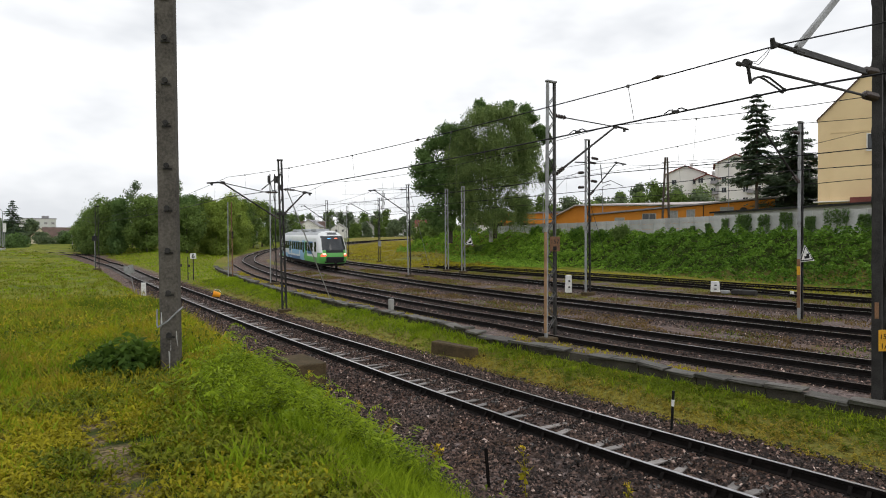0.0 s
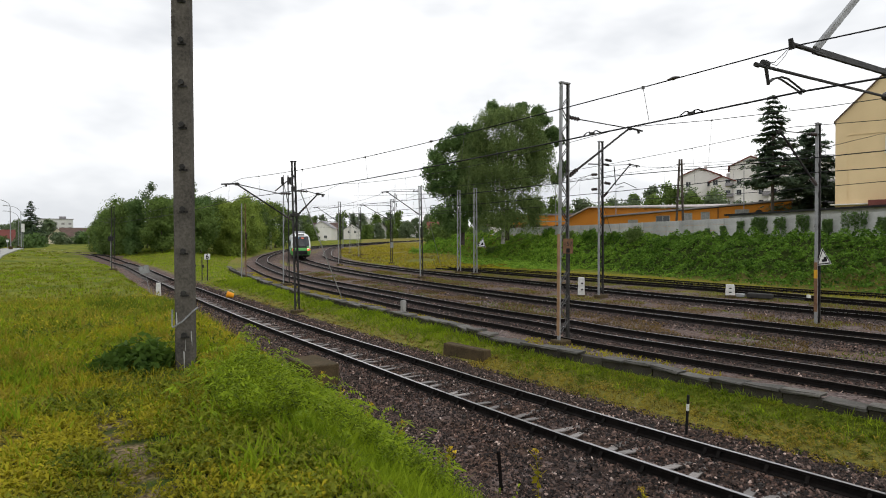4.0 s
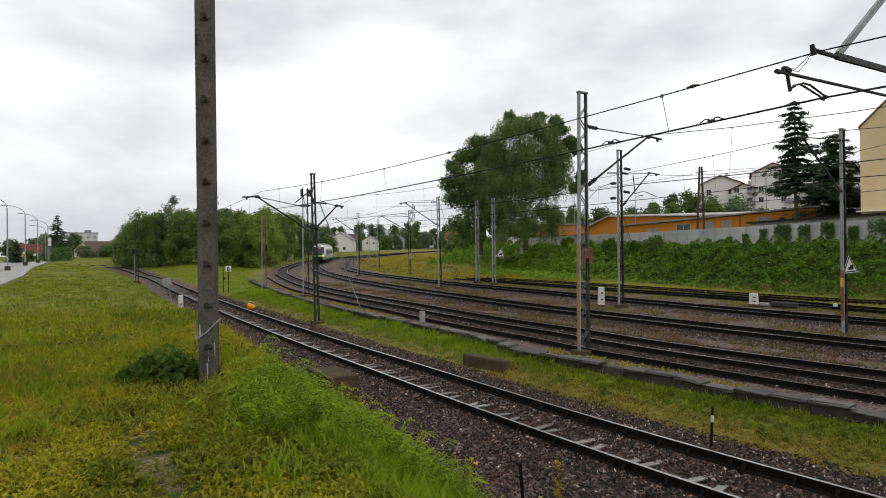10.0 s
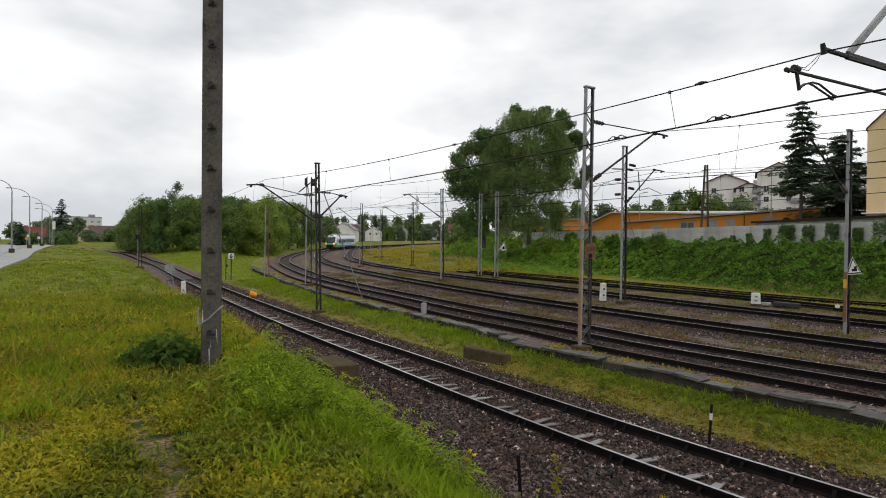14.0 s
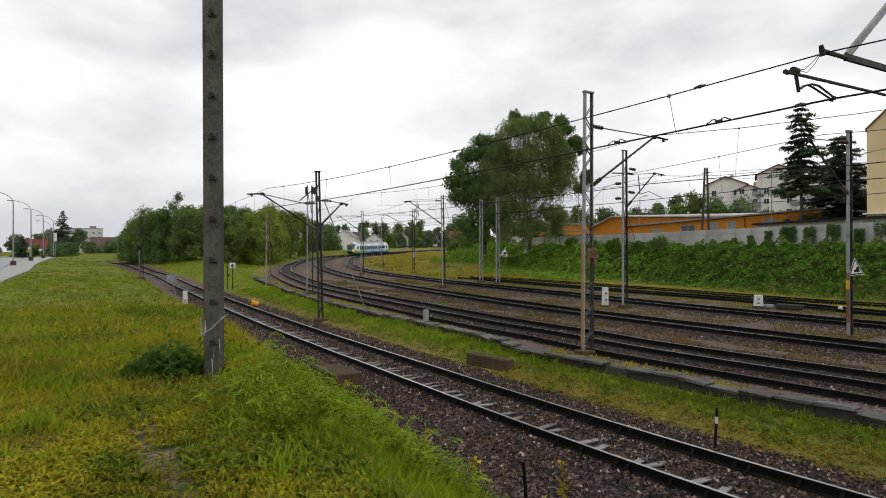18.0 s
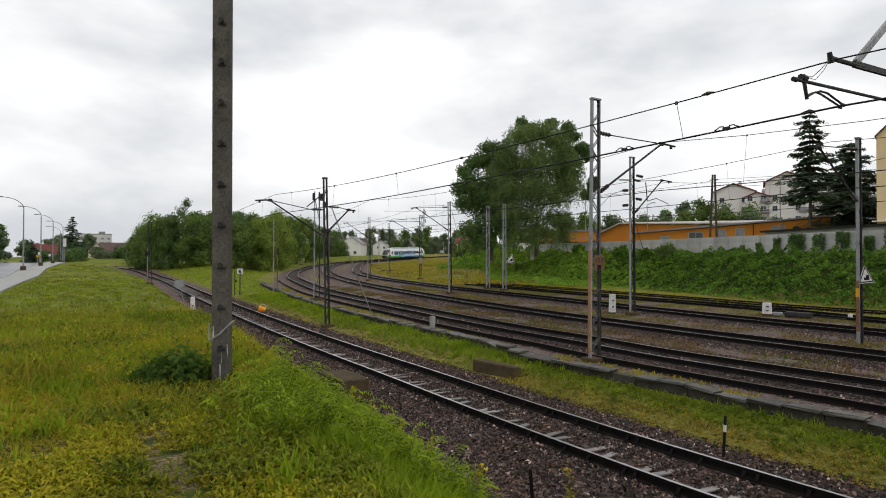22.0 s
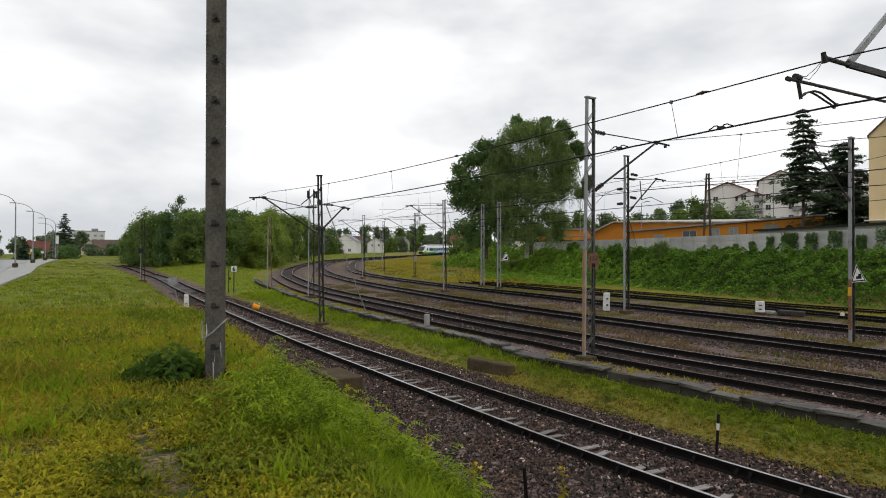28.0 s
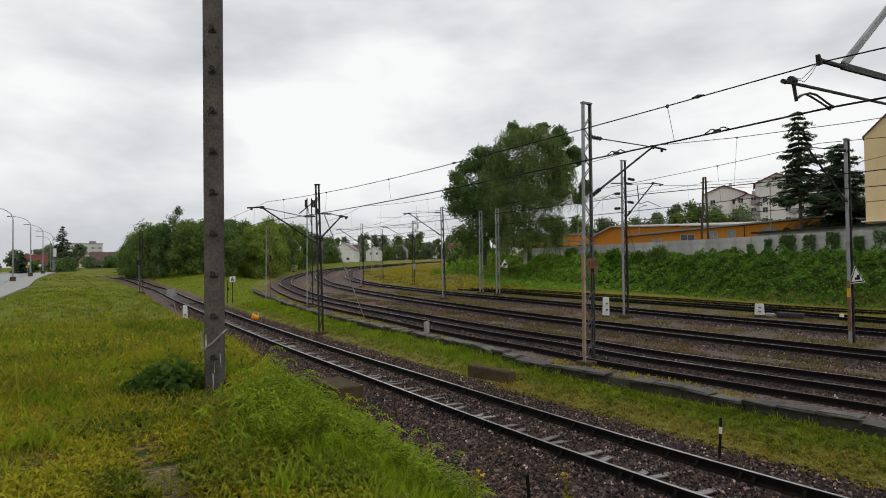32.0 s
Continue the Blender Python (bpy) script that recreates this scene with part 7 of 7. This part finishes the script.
for n, r0, r1, w, hk in ((42000, 2.6, 6.0, 0.0045, 0.8), (110000, 6.0, 13.0, 0.0065, 0.9), (100000, 13.0, 27.0, 0.012, 1.0), (80000, 27.0, 75.0, 0.03, 0.75), (30000, 75.0, 140.0, 0.09, 0.6)):
    p, u, r = meadow(n, r0, r1, rng)
    patch = nz2(p, 0.45, 3.1)
    fine_ = nz2(p, 1.6, 6.0)
    near_crest = smooth(7.6, 5.8, u) * smooth(16, 9, r) * smooth(-3.4, -2.2, p[:, 0])
    tall = np.clip(0.08 + 0.12 * patch + 0.10 * fine_ + 0.16 * near_crest + 0.13 * smooth(7, 12, r) * smooth(3.0, 6.0, u) + 0.04 * smooth(-3.2, -5.0, p[:, 0]), 0.03, 0.5)
    h = tall * hk * (0.4 + 0.9 * rng.random(len(p)))
    # short turf where broad leaves cover the ground, a lush strip along the track further off
    leafy_ground = smooth(10.5, 8.0, r) * (1 - smooth(0.35, 0.6, near_crest * smooth(8.4, 7.0, p[:, 1])))
    few = rng.random(len(p)) > 0.35 * leafy_ground
    strip = np.exp(-((away(TRACK0[::3], p[:, 0], p[:, 1]) - 5.2) / 1.5) ** 2) * smooth(15, 21, r) * smooth(29, 23, r)
    h = h * (1 - 0.35 * leafy_ground) * (1 + 0.4 * strip)
    p, r, h, near_crest, strip = p[few], r[few], h[few], near_crest[few], strip[few]
    pick = rng.random(len(p))
    dryish = (pick < 0.10 * smooth(60, 15, r) + 0.6 * smooth(0.0, 0.28, nz2(p, 0.7, 8.0)) * smooth(26, 12, r)) & (near_crest < 0.4) & (strip < 0.3)
    lush = ~dryish & ((near_crest > 0.35) | (strip > 0.35) | (pick > 0.62 + 0.5 * nz2(p, 0.3, 30.0)))
    plain = M_GRASS if r1 < 14 else (M_MIDGRASS if r1 < 30 else M_FARGRASS)
    dark = (strip > 0.3) & (rng.random(len(p)) < 0.8)
    dryish, lush = dryish & ~dark, lush & ~dark
    for sel, mt, nm, lb in ((dark, M_VERGE, "dark_grass", "dark green tall grass beside the track bed"), (dryish, M_DRYGRASS if r1 < 30 else M_FARGRASS, "dry_grass", "yellowish dry grass blades in the meadow"), (lush, M_GRASSB, "lush_grass", "bright green tall grass blades"), (~dryish & ~lush & ~dark, plain, "meadow_grass", "green meadow grass blades")):
        if sel.sum() > 10:
            blades(nm, p[sel], h[sel], w, mt, rng, lb, 0.75, 0.05 + 0.010 * r0)

# darker tufts and pale seed heads in the meadow
tuft = meadow(900, 2.6, 26.0, rng)[0]
tuft = tuft[nz2(tuft, 0.35, 40.0) > -0.05]
k = rng.integers(0, len(tuft), 16000)
P = tuft[k] + rng.normal(size=(16000, 2)) * (0.07 + 0.012 * np.hypot(*tuft[k].T))[:, None]
blades("grass_tufts", P, (0.08 + 0.16 * rng.random(len(P))), 0.009, M_GRASSB, rng, "darker green grass tufts in the meadow", 0.7)
P = meadow(9000, 8.0, 34.0, rng)[0]
P = P[nz2(P, 0.4, 50.0) > -0.05]
blades("seed_heads", P, (0.28 + 0.28 * rng.random(len(P))), 0.005, M_DRYGRASS, rng, "thin pale seed stalks above the meadow", 0.35)
# broad-leaved plants: a carpet near by, standing weeds further off
P, u, r = meadow(66000, 3.5, 9.6, rng)
v_, w_ = nz2(P, 0.7, 12.0), nz2(P, 1.9, 22.0)
crest_ = smooth(7.6, 5.9, u) * smooth(-3.4, -2.2, P[:, 0])
bare = (nz2(P, 0.9, 33.0) > 0.34) & (r < 8)
pick = rng.random(len(P))
rosettes("meadow_weeds", P[(v_ + 0.5 * w_ > -0.22) & (crest_ < 0.5) & ~bare], 7, 0.036, M_GRASS, rng, "yellow-green broad-leaved weeds in the meadow", 1.1, 0.03)
rosettes("meadow_herbs", P[(v_ + 0.5 * w_ < -0.05) & (pick < 0.55) & (crest_ < 0.7)], 7, 0.042, M_MIDGRASS, rng, "green low herbs in the meadow", 1.2, 0.05)
rosettes("dark_herbs", P[(v_ < -0.2) & (w_ < 0) & (pick > 0.6)], 7, 0.042, M_VERGE, rng, "dark green low herbs in the meadow", 0.8, 0.04)
rosettes("yellowed_weeds", P[(v_ > 0.12) & (pick < 0.5) & (crest_ < 0.3)], 6, 0.03, M_DRYGRASS, rng, "yellowed low weeds in the meadow", 0.5, 0.02)
crest_ok = (crest_ > 0.3) & (P[:, 1] > 5.2 + 1.5 * w_)
rosettes("crest_herbs", P[crest_ok & (pick < 0.42)], 12, 0.032, M_GRASSB, rng, "bright leafy weeds at the meadow's edge", 0.9, 0.22)
rosettes("crest_leaves", P[crest_ok & (pick > 0.74)], 10, 0.04, M_VERGE, rng, "dark green leafy weeds at the meadow's edge", 0.9, 0.16)
# arching fronds along the crest
P, u, r = meadow(1500, 4.5, 12.0, rng)
P = P[(u < 7.4) & (P[:, 0] > -3.3) & (P[:, 1] > 5.0) & (nz2(P, 1.3, 71.0) > -0.1)]
kk = 13
hgt = 0.2 + 0.25 * rng.random(len(P))
dirn = rng.random(len(P)) * 6.283
fu = np.tile(np.linspace(0.1, 1, kk), (len(P), 1))
px_ = P[:, :1] + np.cos(dirn)[:, None] * 0.3 * fu ** 2 * hgt[:, None] * 2.2
py_ = P[:, 1:] + np.sin(dirn)[:, None] * 0.3 * fu ** 2 * hgt[:, None] * 2.2
pz_ = level(P[:, 0], P[:, 1])[:, None] + hgt[:, None] * np.sin(fu * 2.1) * 1.1
C = np.stack([px_, py_, pz_], -1).reshape(-1, 3)
dd = np.repeat(dirn, kk)
quads = []
for sg in (-1, 1):
    tipv = np.c_[np.cos(dd + sg * 1.15), np.sin(dd + sg * 1.15), -0.35 + 0.2 * rng.normal(size=len(dd))] * (0.075 * (0.6 + 0.6 * rng.random(len(dd))))[:, None]
    sdv = np.c_[np.cos(dd), np.sin(dd), np.zeros(len(dd))] * 0.012
    quads.append(np.stack([C, C + tipv * 0.45 + sdv, C + tipv, C + tipv * 0.45 - sdv], 1))
tagged(soup("arching_weeds", np.concatenate(quads), M_GRASSB), "fresh green arching weeds along the meadow's edge", "weeds", kind="stuff")
P, u, r = meadow(27000, 9.0, 30.0, rng)
v_ = nz2(P, 0.35, 14.0) + 0.6 * nz2(P, 1.1, 15.0)
pick = rng.random(len(P))
rosettes("meadow_weeds", P[(v_ > -0.05) & (pick < 0.7)], 9, 0.065, M_GRASS, rng, "yellow-green weeds standing in the meadow", 1.3, 0.13)
rosettes("meadow_herbs", P[(v_ < 0.1) & (pick > 0.45)], 9, 0.065, M_MIDGRASS, rng, "green herbs standing in the meadow", 1.3, 0.13)
rosettes("dark_herbs", P[(v_ < -0.3) & (pick < 0.5)], 9, 0.07, M_VERGE, rng, "dark green herbs standing in the meadow", 1.2, 0.12)
# strip between the single track and the slabs
xy, off = along(TRACK0, (9.0, 3.0), (-22, 46), -6.5, -2.0, 90000, rng, 1.4)
sd = away(SLABS[::3], xy[:, 0], xy[:, 1])
ok = sd > 0.22
xy, off, sd = xy[ok], off[ok], sd[ok]
lump = nz2(xy, 0.9, 1.0)
edge_dry = smooth(3.4, 2.3, -off) + rng.normal(size=len(off)) * 0.2 + 0.5 * nz2(xy, 0.6, 4.0)
lush = smooth(3.0, 0.5, xy[:, 0]) * smooth(-0.3, 0.1, nz2(xy, 0.4, 7.0))
h = (0.05 + 0.05 * smooth(1.2, 0.4, sd) + (0.05 + 0.2 * lush) * smooth(2.4, 4.0, -off) + 0.06 * lump) * (0.5 + 0.8 * rng.random(len(xy)))
h = np.maximum(h * (0.5 + 0.5 * smooth(9.0, 15.0, xy[:, 1])), 0.025)
pick = rng.random(len(xy))
dry_ = edge_dry > 0.55
for sel, mt, nm, lb in ((dry_ & (pick < 0.3), M_DRYGRASS, "dry_verge_grass", "dry yellow-brown grass along the ballast"), (dry_ & (pick >= 0.3), M_YARDWEED, "brown_verge_grass", "brown withered grass along the ballast"), (~dry_ & (pick < 0.35 + 0.65 * lush), M_GRASSB, "verge_grass", "fresh green grass strip between track and slabs"), (~dry_ & (pick >= 0.35 + 0.65 * lush) & (pick < 0.75), M_VERGE, "short_verge_grass", "short dark green grass before the slabs")):
    blades(nm, xy[sel], h[sel], 0.008, mt, rng, lb, 0.7, 0.09)
w_ok = (pick > 0.86) & (edge_dry < 0.75)
rosettes("verge_herbs", xy[w_ok & (lump > -0.1)], 9, 0.05, M_VERGE, rng, "dark leafy weeds before the slabs", 0.7, 0.08)
rosettes("verge_weeds", xy[w_ok & (lump < 0.02)], 8, 0.045, M_MIDGRASS, rng, "yellow-green leafy weeds before the slabs", 0.6, 0.06)
xy, off = along(TRACK0, (9.5, 2.5), (-1.5, 16.5), -5.6, -2.0, 15000, rng, 1.0)
sd = away(SLABS[::3], xy[:, 0], xy[:, 1])
lump = nz2(xy, 0.8, 31.0) + 0.5 * nz2(xy, 2.2, 32.0)
edge_ = smooth(3.6, 2.4, -off) + 0.7 * lump + 0.2 * rng.normal(size=len(off))
for sel, mt, nm, lb in (((edge_ > 0.55) & (sd > 0.25), M_DRYGRASS, "yellow_verge_moss", "yellowish mossy herbs along the ballast"), ((edge_ <= 0.55) & (lump > 0.0) & (sd > 0.25), M_MIDGRASS, "verge_weeds", "low green herbs before the slabs"), ((edge_ <= 0.55) & (lump <= 0.0) & (sd > 0.25), M_VERGE, "verge_herbs", "low dark green herbs before the slabs")):
    rosettes(nm, xy[sel], 7, 0.036, mt, rng, lb, 0.9, 0.05)
# weeds in the yard
for tr, lo, hi, n_, mt, nm, lb, thr in ((TRACK1, -4.2, -1.3, 26000, M_YARDWEED, "yard_weeds", "brownish dry weeds between the tracks", -0.12), (TRACK1, -4.2, -1.6, 7000, M_VERGE, "yard_herbs", "dark low weeds between the tracks", 0.05), (TRACK1, 2.4, 3.3, 9000, M_GRASS, "yard_grass", "thin green grass beside the slabs", -0.05), (TRACK2, -4.5, -1.5, 22000, M_YARDWEED, "yard_weeds", "dry weeds in the gravel", -0.12), (TRACK2, -4.5, -1.6, 14000, M_FARGRASS, "yard_grass", "yellowish thin grass in the gravel", -0.02), (TRACK3, -4.5, -1.5, 12000, M_YARDWEED, "yard_weeds", "thin dry weeds between side tracks", -0.1), (TRACK3, -5.5, -2.2, 12000, M_FARGRASS, "yard_grass", "pale green grass between side tracks", -0.15), (TRACK4, -5.5, 2.2, 26000, M_FARGRASS, "verge_weeds", "yellow-green weeds at the foot of the bank", -0.1), (TRACK5, -4, 2, 26000, M_GRASS, "verge_grass", "green grass over the disused track", -0.6)):
    xy, off = along(tr, tr[near_on(tr, 24, 12)], tr[near_on(tr, -9, 66)], lo, hi, n_, rng, 1.0)
    xy = xy[nz2(xy, 0.5, 5.0 + thr * 9) > thr]
    blades(nm, xy, (0.03 + 0.09 * rng.random(len(xy))), 0.016, mt, rng, lb, 0.8)


P = np.c_[-34 + 40 * rng.random(60000), 66 + 150 * rng.random(60000) ** 1.3]
dt = np.minimum.reduce([np.abs(away(t[::4], P[:, 0], P[:, 1])) for t in (TRACK1, TRACK2, TRACK3)])
P = P[(dt > 2.6) & (nz2(P, 0.12, 9.0) > -0.3) & (P[:, 0] > np.interp(P[:, 1], [66, 100, 150, 216], [-16, -23, -33, -24]))]
v_ = nz2(P, 0.2, 19.0) + rng.normal(size=len(P)) * 0.15
for sel, mt, nm in ((v_ > 0.05, M_DRYGRASS, "mound_grass"), (v_ < -0.36, M_YARDWEED, "mound_weeds"), ((v_ <= 0.05) & (v_ >= -0.36), M_GRASS, "mound_grass")):
    blades(nm, P[sel], 0.08 + 0.2 * rng.random(int(sel.sum())), 0.05, mt, rng, "yellowish green rough grass on the mound by the curve", 0.8)
P = np.c_[-70 + 62 * rng.random(60000), 40 + 62 * rng.random(60000)]
ok = (away(TRACK0[::3], P[:, 0], P[:, 1]) < -2.4) & (away(SLABS[::3], P[:, 0], P[:, 1]) > 0.3)
blades("far_verge_grass", P[ok], 0.05 + 0.1 * rng.random(int(ok.sum())), 0.045, M_GRASSB, rng, "fresh green grass before the wood", 0.6)


# ---------------- leafy plants ----------------
def leaves(name, C, size, rg, mat, label, up=0.5, long=1.6, category="weeds"):
    """Broad leaves at the places C, turned mostly upward."""
    n = len(C)
    nr = np.c_[rg.normal(size=(n, 2)) * 0.75, np.full(n, up) + rg.random(n)]
    nr /= np.linalg.norm(nr, axis=1)[:, None]
    e = np.cross(nr, rg.normal(size=(n, 3)))
    e /= np.linalg.norm(e, axis=1)[:, None]
    f = np.cross(nr, e)
    s_ = (size * (0.5 + rg.random(n)))[:, None]
    V = np.stack([C - e * s_ * long * 0.5, C - f * s_ * 0.42, C + e * s_ * long * 0.5 - nr * s_ * 0.15, C + f * s_ * 0.42], 1)
    return tagged(soup(name, V, mat), label, category, kind="stuff")


# bank below the fence
n = 135000
f = rng.random(n)
wl_ = WALL[near_on(WALL, 45, 17):near_on(WALL, -4, 108)]
i = np.minimum((f * (len(wl_) - 1)).astype(int), len(wl_) - 2)
t = tangents(wl_)[i]
o = 0.2 + 8.2 * rng.random(n)
P = wl_[i] + (wl_[i + 1] - wl_[i]) * rng.random(n)[:, None] + np.c_[-t[:, 1], t[:, 0]] * o[:, None]
lump = np.clip(0.25 + 0.8 * nz2(P, 0.45, 2.0) + 1.6 * nz2(P, 1.3, 4.0), 0, 1.3)
low = smooth(8.4, 6.6, o)
ok = (rng.random(n) < 0.25 + low) & (P[:, 0] > -8)
P, lump, low, o = P[ok], lump[ok], low[ok], o[ok]
zz = level(P[:, 0], P[:, 1]) + 0.05 + (0.10 + 0.85 * lump) * (0.5 + 0.5 * rng.random(len(P)) ** 0.5) * (0.25 + 0.75 * low) * smooth(0.0, 2.0, o)
M_BANK = leafy("bank_leaves", (0.022, 0.066, 0.009), (0.20, 0.35, 0.045), 0.5, 0.9)
M_BANKLIGHT = leafy("fresh_bank_leaves", (0.06, 0.14, 0.015), (0.33, 0.52, 0.06), 0.5, 0.9)
fresh = P[:, 0] + 7 * nz2(P, 0.15, 80.0) + rng.normal(size=len(P)) * 2 < 17
leaves("bank_plants", np.c_[P, zz][~fresh], 0.15, rng, M_BANK, "dense low dark green plants covering the bank", 0.4, 1.3)
leaves("bank_plants", np.c_[P, zz][fresh], 0.15, rng, M_BANKLIGHT, "dense low fresh green plants covering the bank", 0.5, 1.3)
P = np.c_[0.5 + 12.5 * rng.random(22000), 62 + 24 * rng.random(22000)]
P = P[(away(WALL[::3], P[:, 0], P[:, 1]) < 15) & (np.abs(away(TRACK5[::4], P[:, 0], P[:, 1])) > 3.0) & (nz2(P, 0.3, 60.0) > -0.25)]
leaves("hill_plants", np.c_[P, level(P[:, 0], P[:, 1]) + 0.05 + np.clip(0.25 + 0.5 * nz2(P, 0.6, 61.0), 0.03, 0.7) * (0.6 + 0.4 * rng.random(len(P)))], 0.15, rng, M_BANKLIGHT, "fresh green plants on the rise below the birch", 0.6, 1.3)
# taller shrubs along the top of the bank
for k, (az, dist, ww, hh) in enumerate(((1098, 66, 1.5, 2.2), (1140, 60, 0.8, 1.9), (1020, 74, 1.6, 1.9), (985, 78, 1.2, 1.6), (948, 84, 1.3, 1.7), (1060, 70, 1.0, 1.5), (850, 88, 1.6, 1.4))):
    x, y = (az - 784) / 1050 * (dist - 2.5), dist - 2.5
    t = thing("shrub", pose(x, y, z_at(x, y)), "green shrub on the bank before the fence", "shrub", "shrubs on the bank")
    soup("foliage", leaf_cloud(np.random.default_rng(300 + k), [(0, 0, hh * 0.4, ww * 0.55, ww * 0.5, hh * 0.45), (0.3 * ww, 0, hh * 0.6, ww * 0.35, ww * 0.3, hh * 0.35), (-0.3 * ww, 0, hh * 0.5, ww * 0.35, ww * 0.3, hh * 0.3)], 1800, 0.11, 0, 0.3), M_BANK if k % 3 else M_LEAF, t)
# dark weeds at the pole's foot, and broad-leaved weeds in the meadow
n = 2400
a, r_ = rng.random(n) * 6.283, rng.random(n) ** 0.6
C = np.c_[-4.1 + 0.75 * r_ * np.cos(a), 7.75 + 0.5 * r_ * np.sin(a)]
free = (C[:, 0] < -3.8) | (C[:, 1] > 7.95)
C, r_, a = C[free], r_[free], a[free]
n = len(C)
hz = 0.5 * (1 - r_) ** 0.7 * rng.random(n) * (0.5 + 0.5 * np.sin(3 * a) ** 2) + 0.03
leaves("pole_weeds", np.c_[C, level(C[:, 0], C[:, 1]) + hz], 0.06, rng, M_WEED, "dark leafy weeds around the pole's foot", 0.3, 2.0)
n = 260
C = np.c_[-9.5 + 4.2 * rng.random(n), 11.2 + 0.8 * rng.normal(size=n)]
leaves("yellow_blossom", np.c_[C, level(C[:, 0], C[:, 1]) + 0.2 + 0.1 * rng.random(n)], 0.02, rng, M_FLOWER, "small yellow blossoms among the grass", 0.8, 1.1, "flowers")


def weed_stalk(x, y, h, seed, label="thin weed stalk with small yellow blossoms"):
    rg = np.random.default_rng(seed)
    t = thing("weed_stalk", pose(x, y, z_at(x, y)), label, "weed", "tall weed stalks")
    bm = B()
    tip = Vector((rg.normal() * 0.06, rg.normal() * 0.06, h))
    tube(bm, [(0, 0, 0), tip * 0.5 + Vector((0.02, 0, 0)), tip], 0.005, 4)
    for s_ in range(4):
        b0 = tip * (0.45 + 0.13 * s_)
        tube(bm, [b0, b0 + Vector((rg.normal() * 0.08, rg.normal() * 0.05, 0.12))], 0.004, 4)
    part("stem", bm, M_GRASS, t)
    lf = np.array([tip * f_ for f_ in rg.random(46)]) + rg.normal(size=(46, 3)) * np.array([0.05, 0.05, 0.02])
    soup("foliage", leaf_cloud(rg, [(*(tip * 0.5), 0.07, 0.07, h * 0.45)], 60, 0.022), M_GRASS, t)
    soup("blossom", leaf_cloud(rg, [(*tip, 0.05, 0.05, 0.04), (tip.x + 0.07, tip.y, tip.z * 0.86, 0.03, 0.03, 0.03)], 40, 0.012), M_FLOWER, t)


for k, (x, y, h) in enumerate(((1.15, 8.3, 0.75), (2.35, 7.4, 0.55), (-0.1, 8.4, 0.4), (-0.9, 9.4, 0.4), (-2.4, 12.2, 0.5), (-2.9, 12.6, 0.55), (-1.6, 10.6, 0.45))):
    weed_stalk(x, y, h, 400 + k)


motions()
